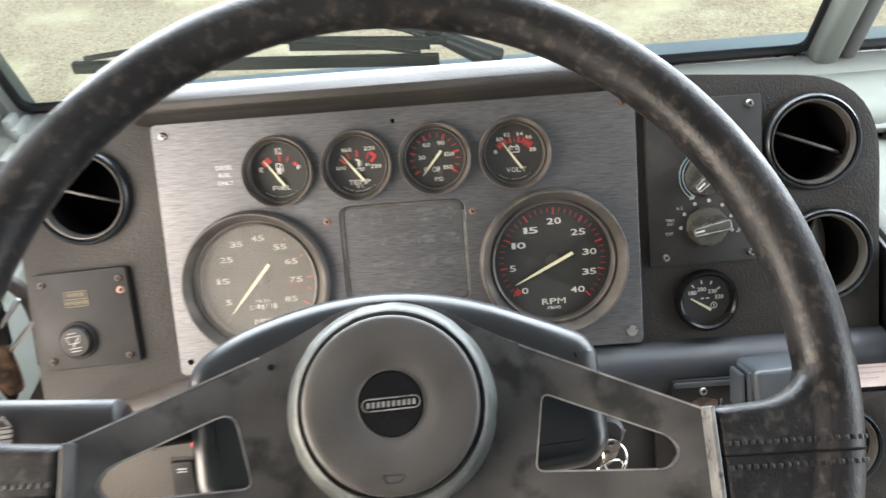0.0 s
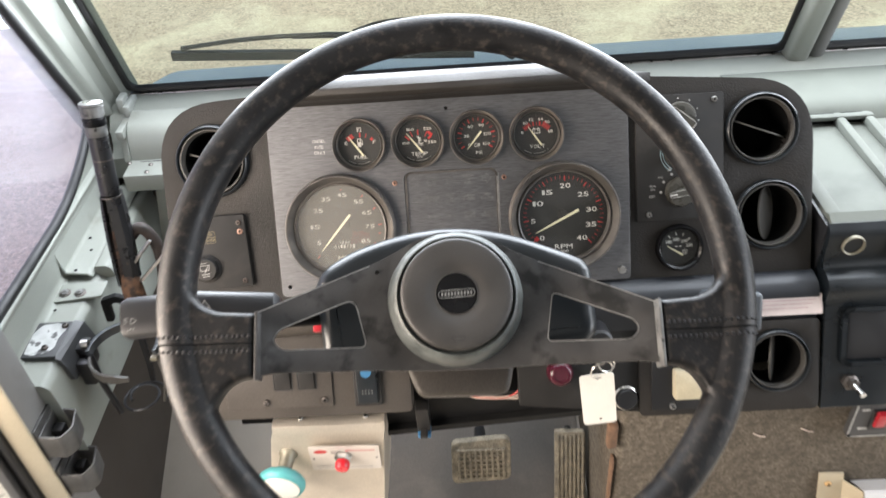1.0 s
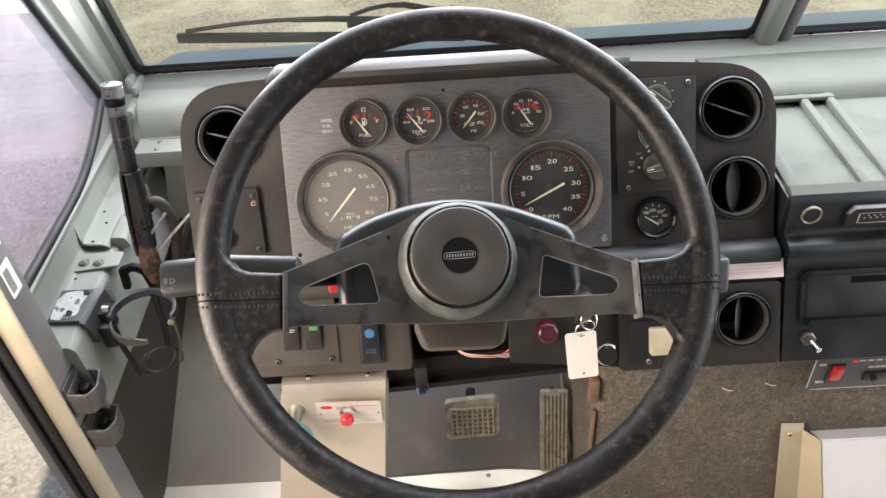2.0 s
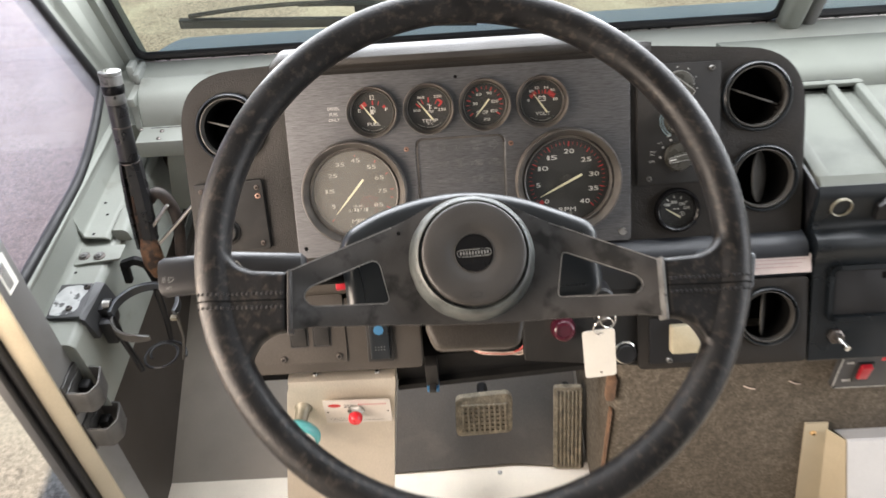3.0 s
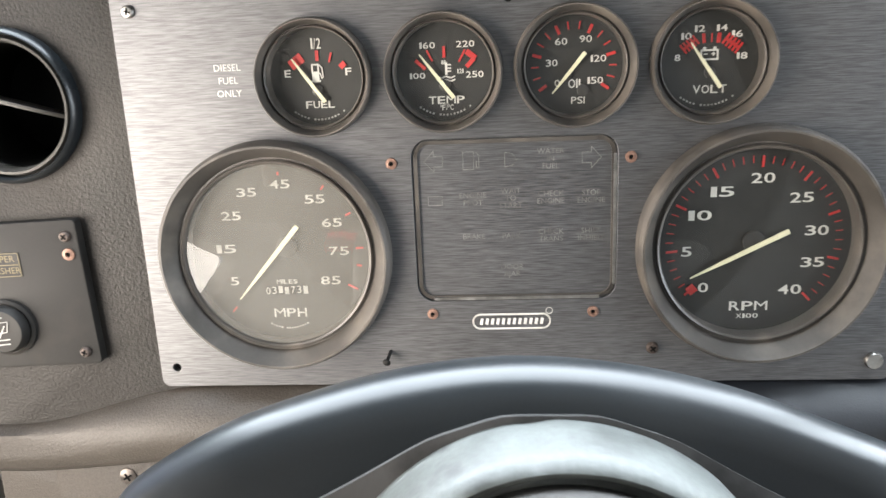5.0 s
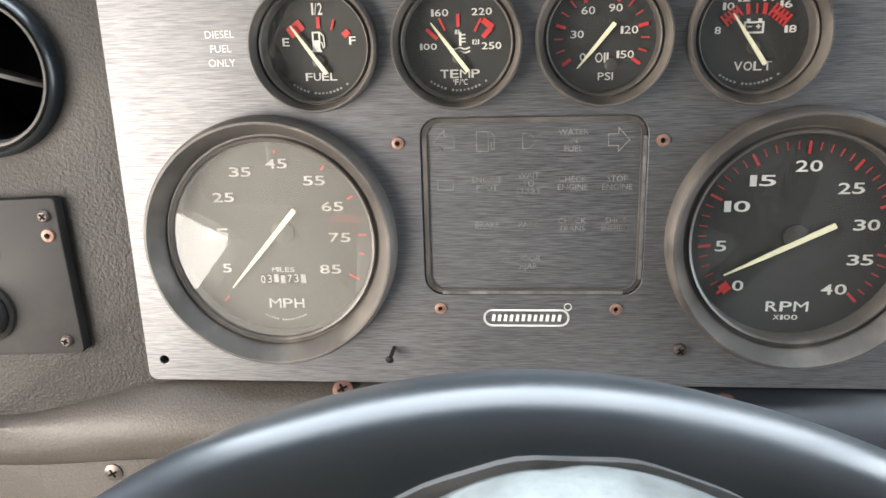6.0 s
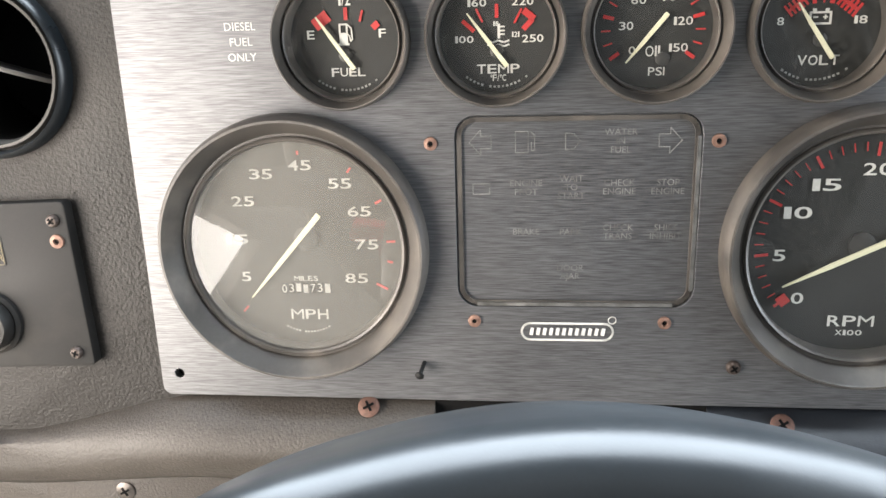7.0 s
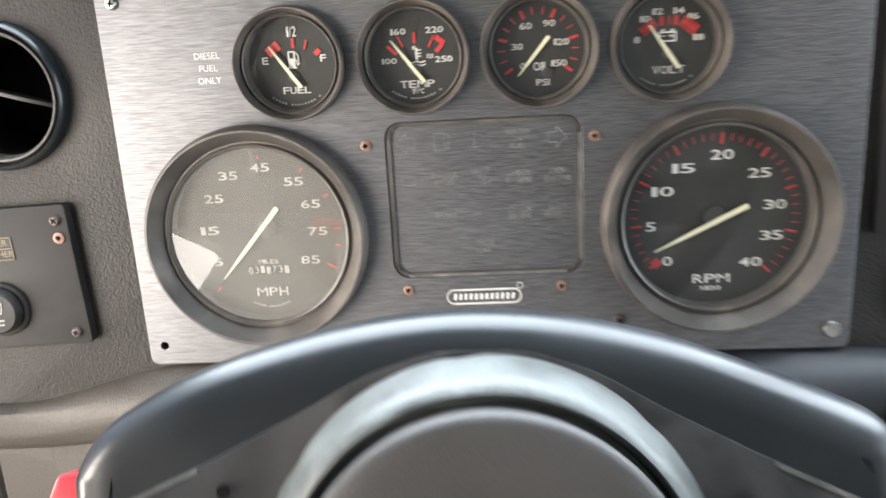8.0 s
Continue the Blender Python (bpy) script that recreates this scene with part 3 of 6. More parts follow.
pillar = solid("pillar", loft(pillar_section(0.60), pillar_section(1.80)), M_PAINT, "grey-green painted windscreen pillar with pressed ridge", "pillar", kind="structure", smooth=25)
solid("pillar_right", loft([(x + 0.0, y, z) for x, y, z in [(1.76, 1.06, 0.6), (1.80, 1.0, 0.6), (1.84, 1.0, 0.6), (1.84, 1.1, 0.6)]], [(1.76, 0.64, 1.8), (1.80, 0.58, 1.8), (1.84, 0.58, 1.8), (1.84, 0.68, 1.8)]), M_PAINT, "grey-green painted windscreen pillar", "pillar", kind="structure")


def post_section(z, x0, x1, d0, d1):
    y = 1.066 - LEANW * (z - 0.668)
    return [(x0, y - d0, z), (x1, y - d0, z), (x1, y + d1, z), (x0, y + d1, z)]


pb = loft(post_section(0.655, 0.576, 0.612, 0.045, 0.01), post_section(1.78, 0.590, 0.622, 0.045, 0.01))
bmesh.ops.bevel(pb, geom=list(pb.edges), offset=0.011, segments=4, profile=0.5, affect="EDGES")
post = solid("windscreen_post", pb, M_PAINT, "grey painted centre post between the windscreens", "pillar", kind="structure")
pb = loft(post_section(0.655, 0.616, 0.642, 0.035, 0.01), post_section(1.78, 0.626, 0.652, 0.035, 0.01))
bmesh.ops.bevel(pb, geom=list(pb.edges), offset=0.011, segments=4, profile=0.5, affect="EDGES")
part("cover_strip", pb, M_GREY, post, "darker grey cover strip")

# cowl along the foot of the windscreen
cowl = [(1.09, 0.640), (1.066, 0.660), (1.045, 0.664), (1.02, 0.662), (0.995, 0.652), (0.978, 0.636), (0.972, 0.612), (0.962, 0.602), (0.945, 0.599), (0.945, 0.56), (1.09, 0.56)]
solid("cowl", extrude_x(cowl, XL + 0.012, XR, 1), M_PAINT, "dusty grey-green cowl along the windscreen foot", "cowl", kind="structure", smooth=35)

# front door post, with its seals, and the open doorway behind it
door_1 = thing("door_1", pose(0, 0, 0), "open doorway with grey and cream edged door post", "door frame", kind="structure")
part("post", box(-0.64, -0.560, 0.437, 0.488, -0.05, 1.90, 0.004), M_GREY, door_1, "mid-grey painted post")
part("edge_strip", box(-0.592, -0.559, 0.4325, 0.4365, -0.05, 1.90, 0.001), M_CREAM, door_1, "cream painted post edge")
for x0, x1, y in ((-0.601, -0.593, 0.425), (-0.610, -0.602, 0.430), (-0.619, -0.611, 0.424)):
    part("seal", box(x0, x1, y, 0.4365, -0.05, 1.90, 0.002), M_RUBBER, door_1, "black rubber door seal lip")
part("outer_edge", box(-0.636, -0.620, 0.428, 0.4365, -0.05, 1.90, 0.002), M_GREY, door_1, "weathered grey outer edge")
part("threshold", box(-0.66, -0.60, -0.55, 0.424, -0.06, 0.006, 0.003), M_ALU, door_1, "worn aluminium threshold")

# ---- the dashboard ----
dashboard = thing("dashboard", FACE, "grained black moulded dashboard with rounded ends and overhanging brow", "dashboard")
# face: rounded ends, fitted round the instrument plate
outline = rounded([(-0.352, -0.165), (-0.150, -0.165), (-0.150, -0.125), (0.438, -0.125), (0.438, 0.112), (0.20, 0.130), (-0.20, 0.134), (-0.352, 0.124)], [0.005, 0.005, 0.001, 0.005, 0.075, 0.08, 0.08, 0.075], 9)
SMALL = [(-0.1066, 0.0665), (-0.0353, 0.0667), (0.0357, 0.0675), (0.1076, 0.0669)]
BIG = [(-0.1370, -0.0346), (0.1374, -0.0344)]
VENTS = [(-0.288, 0.057, 0.043), (0.374, 0.058, 0.043), (0.387, -0.047, 0.043)]
ring = lambda x, y, r, n=32: [(x + r * math.cos(2 * math.pi * k / n), y + r * math.sin(2 * math.pi * k / n)) for k in range(n)]
holes = [ring(x, y, r - 0.006) for x, y, r in VENTS] + [ring(x, y, 0.0285) for x, y in SMALL] + [ring(x, y, 0.060, 40) for x, y in BIG] + [ring(0.277, -0.0815, 0.0245)]
part("face", prism(outline, -0.16, -0.004, holes=holes, bevel=0.016, segs=4), M_DASH, dashboard, "grained black dashboard face")
# brow over the instrument plate
brow = [(0.112, -0.006), (0.118, 0.004), (0.1215, 0.022), (0.1225, 0.034), (0.127, 0.040), (0.134, 0.040), (0.142, 0.030), (0.149, 0.008), (0.150, -0.04), (0.146, -0.14), (0.112, -0.14)]
bm = bmesh.new()
rings_ = []
for k, u in enumerate((-0.232, -0.226, -0.219, -0.213, -0.208, 0.0, 0.168, 0.185, 0.203, 0.222, 0.245)):
    s = (0.0, 0.3, 0.62, 0.9, 1.0, 1.0, 1.0, 0.80, 0.45, 0.15, 0.0)[k]
    rings_.append([bm.verts.new((u, 0.118 + (v - 0.118) * (0.42 + 0.58 * s), min(z, -0.004 + (z + 0.004) * s) if z > -0.004 else z)) for v, z in brow])
for a, b in zip(rings_, rings_[1:]):
    for j in range(len(brow)):
        bm.faces.new((a[j], a[(j + 1) % len(brow)], b[(j + 1) % len(brow)], b[j]))
bm.faces.new(rings_[0]), bm.faces.new(rings_[-1])
part("brow", bm, M_DASH, dashboard, "overhanging grained black brow", smooth=50)
# rolled lip and lower fascia, with the gap for the steering column
lip = [(-0.124, -0.05), (-0.118, -0.006), (-0.1195, -0.001), (-0.124, 0.006), (-0.130, 0.014), (-0.137, 0.018), (-0.145, 0.019), (-0.160, 0.016), (-0.19, 0.006), (-0.19, -0.05)]
for u0, u1 in ((-0.350, -0.069), (0.070, 0.440)):
    if u0 < 0:
        sec_l = lip[:7] + [(-0.158, 0.014), (-0.168, 0.0), (-0.174, -0.022), (-0.176, -0.05)]
    else:
        sec_l = lip
    # the roll fades out towards the door
    bm = bmesh.new()
    rows_l = []
    for k in range(25):
        u = u0 + (u1 - u0) * k / 24
        f_ = min(1, max(0, (-0.19 - u) / 0.13)) if u0 < 0 else 0
        f_ = f_ * f_ * (3 - 2 * f_)
        top_v = -0.118 - 0.026 * f_
        rows_l.append([bm.verts.new((u, -0.19 + (v + 0.19) * (top_v + 0.19) / 0.072, z * (1 - f_) + min(z, 0.0062) * f_)) for v, z in sec_l])
    for a, b in zip(rows_l, rows_l[1:]):
        for j in range(len(sec_l)):
            bm.faces.new((a[j], a[(j + 1) % len(sec_l)], b[(j + 1) % len(sec_l)], b[j]))
    bm.faces.new(rows_l[0]), bm.faces.new(rows_l[-1])
    # Left roll takes the lit copy, right roll the copy with blue sheen.
    part("lip", bm, M_LITFASCIA if u0 < 0 else M_LIP, dashboard, "rolled lip under the instruments", smooth=55)


def fascia(u0, u1, v0, v1, name, holes=(), z=0.006):
    # Left fascia is the lit copy of the right one's plastic.
    return part(name, prism(rounded([(u0, v0), (u1, v0), (u1, v1), (u0, v1)], 0.008), z - 0.03, z, holes=holes, bevel=0.003), M_LITFASCIA if u0 < 0 else M_DASH, dashboard)


fascia(-0.352, -0.066, -0.286, -0.180, "lower_fascia", z=-0.020)
fascia(0.222, 0.443, -0.292, -0.175, "lower_fascia", holes=[ring(0.390, -0.226, 0.034)], z=0.016)

# Flat black box on the face, painted to read as a shaded gap.
part("column_gap_box", box(-0.069, 0.0700, -0.152, -0.1185, -0.030, -0.0022), M_HOLE, dashboard, "black box drawn as the shaded gap over the steering column")

# ---- instrument plate with its gauges ----
cluster = thing("instrument_panel", FACE, "brushed black instrument plate with six gauges and warning window", "instrument panel")
scr = rrect(0.1145, 0.0950, 0.010, 5, 0.0020, -0.0170)
ph = [ring(x, y, 0.0285) for x, y in SMALL] + [ring(x, y, 0.060, 40) for x, y in BIG] + [scr, ring(0.0006, 0.1040, 0.0022, 12), ring(-0.2067, -0.1045, 0.0026, 12)]
part("plate", prism(rrect(0.434, 0.233, 0.005, 4, 0.0, -0.0005), -0.004, 0.0005, holes=ph, bevel=0.0006), M_PLATE, cluster, "brushed black aluminium plate", smooth=0)
part("backing", prism(rrect(0.05, 0.235, 0.004), -0.010, -0.0045), M_HOLE, cluster, m=at(0.232, -0.001))

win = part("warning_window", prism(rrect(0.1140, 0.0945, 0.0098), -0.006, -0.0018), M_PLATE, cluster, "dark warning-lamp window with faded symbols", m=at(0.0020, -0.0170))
fr = outline_bars(rrect(0.1105, 0.0910, 0.008, 6), 0.0022, -0.0012, 0.0016)
part("bevel_edge", fr, M_BEZEL, win)
# Right and bottom edges only: their pale glint is painted on as bars.
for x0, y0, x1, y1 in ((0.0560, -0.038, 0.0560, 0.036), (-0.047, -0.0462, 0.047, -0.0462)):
    part("worn_glint_edge", outline_bars([(x0, y0), (x1, y1)], 0.0017, 0.0001, 0.0010, closed=False), M_WORNGLINT, win, "worn edge with a painted glint")
cols, rows_ = (-0.045, -0.0235, -0.002, 0.0205, 0.043), (0.0345, 0.0125, -0.0095, -0.030)
words = [("WATER", 3, 0, 1), ("IN", 3, 0, 0), ("FUEL", 3, 0, -1), ("ENGINE", 1, 1, .5), ("PROT", 1, 1, -.5), ("WAIT", 2, 1, 1), ("TO", 2, 1, 0), ("START", 2, 1, -1), ("CHECK", 3, 1, .5), ("ENGINE", 3, 1, -.5),
         ("STOP", 4, 1, .5), ("ENGINE", 4, 1, -.5), ("BRAKE", 1, 2, 0), ("PARK", 2, 2, 0), ("CHECK", 3, 2, .5), ("TRANS", 3, 2, -.5), ("SHIFT", 4, 2, .5), ("INHIBIT", 4, 2, -.5), ("DOOR", 2, 3, .5), ("AJAR", 2, 3, -.5)]
for w, c, r, o in words:
    part("lettering", lettering([(w, cols[c], rows_[r] + o * 0.0042, 0.0032, 0)], lift=-0.0016), M_GHOST, win, "faded grey warning word")
arrow = [(-0.0055, 0), (0.0, 0.006), (0.0, 0.003), (0.005, 0.003), (0.005, -0.003), (0.0, -0.003), (0.0, -0.006)]
sym = [outline_bars([(cols[0] + x, rows_[0] + y) for x, y in arrow], 0.0004, -0.0016), outline_bars([(cols[4] - x, rows_[0] + y) for x, y in arrow], 0.0004, -0.0016),
       outline_bars([(cols[1] + x, rows_[0] + y) for x, y in ((-0.005, -0.005), (-0.005, 0.005), (0.001, 0.005), (0.001, -0.005))], 0.0004, -0.0016),
       outline_bars([(cols[1] + x, rows_[0] + y) for x, y in ((0.002, 0.005), (0.004, 0.003), (0.004, -0.004), (0.0025, -0.004), (0.0025, 0.0))], 0.0004, -0.0016, closed=False),
       outline_bars([(cols[2] + x, rows_[0] + y) for x, y in ((-0.003, -0.004), (-0.003, 0.004), (0.001, 0.0035), (0.0038, 0), (0.001, -0.0035))], 0.0004, -0.0016),
       outline_bars([(cols[0] + x, rows_[1] + y) for x, y in ((-0.004, -0.003), (-0.004, 0.002), (0.004, 0.002), (0.004, -0.003))], 0.0004, -0.0016)]
for bm in sym:
    part("symbol", bm, M_GHOST, win, "faded grey outline symbol")

for x, y in ((-0.0667, 0.0176), (0.0664, 0.0174), (-0.0472, -0.0722), (0.0463, -0.0722)):
    rivet(cluster, x, y, 0.0005, 0.0033, M_COPPER)
for x, y, mt in ((-0.2065, 0.1055, M_STEEL), (0.2065, 0.1055, M_RUST), (0.0808, -0.0953, M_BROWNSTEEL)):
    screw(cluster, x, y, 0.0005, 0.0036, mt)
part("bolt", lathe([(0.0052, 0), (0.0052, 0.0012), (0.0045, 0.0022), (0.0, 0.0026)], 20), M_STEEL, cluster, "bright round-headed bolt", m=at(0.2065, -0.105, 0.0005))
part("screw", add(lathe([(0.0015, 0), (0.0015, 0.012)], 8), moved(lathe([(0.0032, 0), (0.0032, 0.001), (0.002, 0.0022), (0, 0.0026)], 14), at(0, 0, 0.012))), M_SHADESTEEL, cluster, "loose half-drawn screw", m=at(-0.0735, -0.0955, 0) @ pose(0, 0, 0, 25, -12, 0) @ Matrix.Scale(0.75, 4))
part("lettering", lettering([("DIESEL", -0.155, 0.0735, 0.0038, 0), ("FUEL", -0.155, 0.0665, 0.0038, 0), ("ONLY", -0.155, 0.0595, 0.0038, 0)], lift=0.0008), M_WHITE, cluster, "white fuel-type lettering")
logo = add(outline_bars(rrect(0.045, 0.0088, 0.0044, 8, -0.001, -0.0775), 0.0010, 0.0008), bars([(-0.0185 + 0.0032 * k, -0.0775, 0.0017, 0.0038, -10) for k in range(12)], 0.0008), outline_bars(ring(0.021, -0.0712, 0.0019, 14), 0.0004, 0.0008))
part("badge", logo, M_WHITE, cluster, "white printed oval badge")


def gauge(x, y, r, name, label, white, red, needle_from, needle_to, boss_at, lens_r, rise, extra=(), bold=0.010):
    """A round instrument: raised lip, cone down to the lens ring, dial, print, needle and lens."""
    lip = [(r * 0.90, -0.003), (r * 1.004, 0.0), (r * 1.002, rise * 0.55), (r * 0.990, rise * 0.84), (r * 0.972, rise), (r * 0.955, rise), (r * 0.944, rise * 0.90)]
    cone = [(r * 0.938, rise * 0.78), (lens_r * 1.085, 0.0022), (lens_r * 1.075, 0.0008), (lens_r * 1.052, 0.0008), (lens_r * 1.046, 0.0022), (lens_r * 1.030, 0.0028), (lens_r * 1.010, 0.0022), (lens_r, 0.0006), (lens_r, -0.014)]
    g = part(name, lathe(lip + cone, 72), M_BEZEL, cluster, label, m=at(x, y, 0.0006))
    part("dial", disc(lens_r * 1.01, -0.0085, 56), M_DIAL, g, "matt black dial", smooth=0)
    for text, u, v, w, h in white:
        # Speedometer print is dimmer: the veil of lens haze is put into its colour.
        part("numeral" if text[0].isdigit() else "lettering", word(text, u, v, w, h, -0.0078, bold), M_SOFTWHITE if name == "speedometer" else M_WHITE, g, "white printed numeral" if text[0].isdigit() else "white printed word")
    tagged(part("marks", red, M_RED, g, "red scale marks"), kind="stuff")
    for nm, bm, mt in extra:
        tagged(part(nm, bm, mt, g), kind="stuff")
    if r < 0.05 and "oil" not in label:
        arc = [(*polar(180 - 36 + 72 * k / 15, 0.0236), 0.0011, 0.0009 + 0.0002 * (k % 2), 36 - 72 * k / 15) for k in range(16) if k not in (1, 10)]
        tagged(part("small_print", bars(arc, -0.0078), M_FADED, g), kind="stuff")
    (x0, y0), (x1, y1) = needle_from, needle_to
    L = math.hypot(x1 - x0, y1 - y0)
    hw = 0.0015 if r > 0.05 else 0.0011
    nd = prism(rounded([(0, -hw), (L * 0.6, -hw * 0.8), (L, -0.0003), (L, 0.0003), (L * 0.6, hw * 0.8), (0, hw)], 0.0006, 2), -0.0062, -0.0052, bevel=0.0003, segs=1)
    part("needle", nd, M_NEEDLE, g, "ivory pointer", m=at(x0, y0, 0, math.degrees(math.atan2(y1 - y0, x1 - x0))))
    cr = 0.0062 if r > 0.05 else 0.0031
    part("boss", lathe([(cr, -0.0085), (cr, -0.0068), (cr * 0.7, -0.0064), (0, -0.0064)], 24), M_BOSS, g, m=at(*boss_at))
    lens = part("lens", disc(lens_r * 1.005, 0.0004, 56), G_HAZE if name == "speedometer" else G_LENS, g, "clear dusty gauge lens", smooth=0)
    lens.visible_shadow = False
    return g


def polar(a, r, dy=0.0):
    return r * math.sin(radians(a)), r * math.cos(radians(a)) + dy


LS, LB = 0.0266, 0.0542
RS, RB = 0.0322, 0.0676
zt = -0.0078
pump = add(bars([(-0.0008, 0.0004, 0.0040, 0.0046, 0), (-0.0008, -0.0023, 0.0054, 0.0009, 0)], zt), outline_bars([(-0.0025, 0.0026), (-0.0025, 0.0068), (0.0009, 0.0068), (0.0009, 0.0026)], 0.0008, zt), outline_bars([(0.0014, 0.0066), (0.0030, 0.0050), (0.0034, 0.0000), (0.0026, -0.0008), (0.0020, 0.0016), (0.0014, 0.0022)], 0.0006, zt, closed=False))
gauge(*SMALL[0], RS, "gauge", "fuel gauge with black bezel", [("E", -0.0166, 0.0024, 0.0036, 0.0040), ("F", 0.0178, 0.0024, 0.0034, 0.0040), ("1/2", 0.0005, 0.0182, 0.0056, 0.0058), ("FUEL", 0.0006, -0.0152, 0.0165, 0.0040)],
      bars([(0.0007, 0.0116, 0.0018, 0.0056, 0), (0.0080, 0.0104, 0.0010, 0.0054, -16), (0.0147, 0.0060, 0.0036, 0.0030, 40), (-0.0112, 0.0088, 0.0082, 0.0056, 35)], zt),
      (0.0040, -0.0138), (-0.0133, 0.0104), (-0.0003, -0.0074), LS, 0.0085, [("symbol", pump, M_WHITE)])
thermo = bars([(0.0012, 0.0016, 0.0012, 0.0066, 0), (0.0028, 0.0036, 0.0022, 0.0007, 0), (0.0028, 0.0018, 0.0022, 0.0007, 0), (0.0028, 0.0002, 0.0022, 0.0007, 0)] + [(-0.0030 + 0.0026 * k, -0.0030 - 0.0018 * j, 0.0026, 0.0008, 20 if k % 2 else -20) for k in range(4) for j in range(2)], zt)
gauge(*SMALL[1], RS, "gauge", "engine temperature gauge with black bezel", [("100", -0.0149, -0.0018, 0.0086, 0.0031), ("160", -0.0088, 0.0144, 0.0086, 0.0034), ("220", 0.0121, 0.0145, 0.0100, 0.0034), ("250", 0.0168, -0.0020, 0.0098, 0.0034), ("TEMP", 0.0008, -0.0154, 0.0200, 0.0042), ("\u00b0F/\u00b0C", 0.0008, -0.0195, 0.0074, 0.0030), ("121", 0.0090, 0.0000, 0.0034, 0.0024), ("88", -0.0002, 0.0050, 0.0024, 0.0022)],
      bars([(0.0002, 0.0106, 0.0016, 0.0062, 0), (-0.0078, 0.0088, 0.0010, 0.0066, 26), (0.0100, 0.0082, 0.0010, 0.0072, -28), (-0.0130, 0.0042, 0.0072, 0.0018, -42), (0.0150, 0.0086, 0.0064, 0.0030, -38), (0.0146, 0.0044, 0.0062, 0.0024, 46)], zt),
      (0.0050, -0.0143), (-0.0134, 0.0098), (0.0002, -0.0074), LS, 0.0085, [("symbol", thermo, M_WHITE)])
gauge(*SMALL[2], RS + 0.0006, "gauge", "oil pressure gauge with black bezel", [("0", -0.0090, -0.0094, 0.0030, 0.0036), ("30", -0.0120, 0.0015, 0.0064, 0.0036), ("60", -0.0068, 0.0127, 0.0066, 0.0036), ("90", 0.0064, 0.0136, 0.0066, 0.0036), ("120", 0.0133, 0.0031, 0.0084, 0.0036), ("150", 0.0117, -0.0086, 0.0084, 0.0036), ("OIL", 0.0017, -0.0099, 0.0092, 0.0048), ("PSI", 0.0023, -0.0190, 0.0074, 0.0038)],
      ticks(16, -125, 125, 0.0190, 0.0232, 0.0007, 3, 0.0182, 0.0016, zt), (0.0061, 0.0066), (-0.0119, -0.0149), (0.0048, -0.0135), LS, 0.0085, bold=0.004)
batt = add(outline_bars([(-0.0038, 0.0008), (-0.0038, 0.0056), (0.0048, 0.0056), (0.0048, 0.0008)], 0.0009, zt), bars([(-0.0022, 0.0066, 0.0016, 0.0014, 0), (0.0032, 0.0066, 0.0016, 0.0014, 0), (-0.0016, 0.0036, 0.0020, 0.0006, 0), (0.0026, 0.0036, 0.0020, 0.0006, 0), (0.0026, 0.0036, 0.0006, 0.0020, 0)], zt))
gauge(*SMALL[3], RS + 0.0006, "gauge", "battery voltage gauge with black bezel", [("8", -0.0164, 0.0022, 0.0030, 0.0034), ("10", -0.0120, 0.0133, 0.0054, 0.0034), ("12", -0.0050, 0.0170, 0.0054, 0.0034), ("14", 0.0066, 0.0170, 0.0056, 0.0034), ("16", 0.0147, 0.0136, 0.0056, 0.0034), ("18", 0.0177, 0.0021, 0.0056, 0.0034), ("VOLT", 0.0014, -0.0150, 0.0180, 0.0044)],
      add(bars([(-0.0028, 0.0119, 0.0017, 0.0050, 6), (0.0014, 0.0120, 0.0007, 0.0046, 0), (0.0051, 0.0119, 0.0020, 0.0052, -6)], zt), bars([(-0.0102 + 0.0016 * (k - 2), 0.0089 - 0.0012 * (k - 2) * 0 + 0.0012 * (k - 2), 0.0010, 0.0058, 40) for k in range(5)] + [(0.0124 + 0.0017 * (k - 2), 0.0088 - 0.0013 * (k - 2), 0.0012, 0.0066, -36) for k in range(5)] + [(0.0124, 0.0088, 0.0080, 0.0016, -36), (-0.0102, 0.0089, 0.0070, 0.0014, 40)], zt)),
      (0.0067, -0.0142), (-0.0099, 0.0100), (0.0010, -0.0060), LS, 0.0085, [("symbol", batt, M_WHITE)])
odo = add(*[word(w, -0.0100 + 0.0038 * k, -0.0236 + 0.0003 * (k % 3 - 1), 0.0026, 0.0046, zt, 0.0) for k, w in enumerate("031173")], bars([(0.0130, -0.0236, 0.0028, 0.0050, 0)], zt))
drums = bars([(-0.0100 + 0.0038 * k, -0.0236, 0.0033, 0.0056, 0) for k in range(6)], zt - 0.0004)
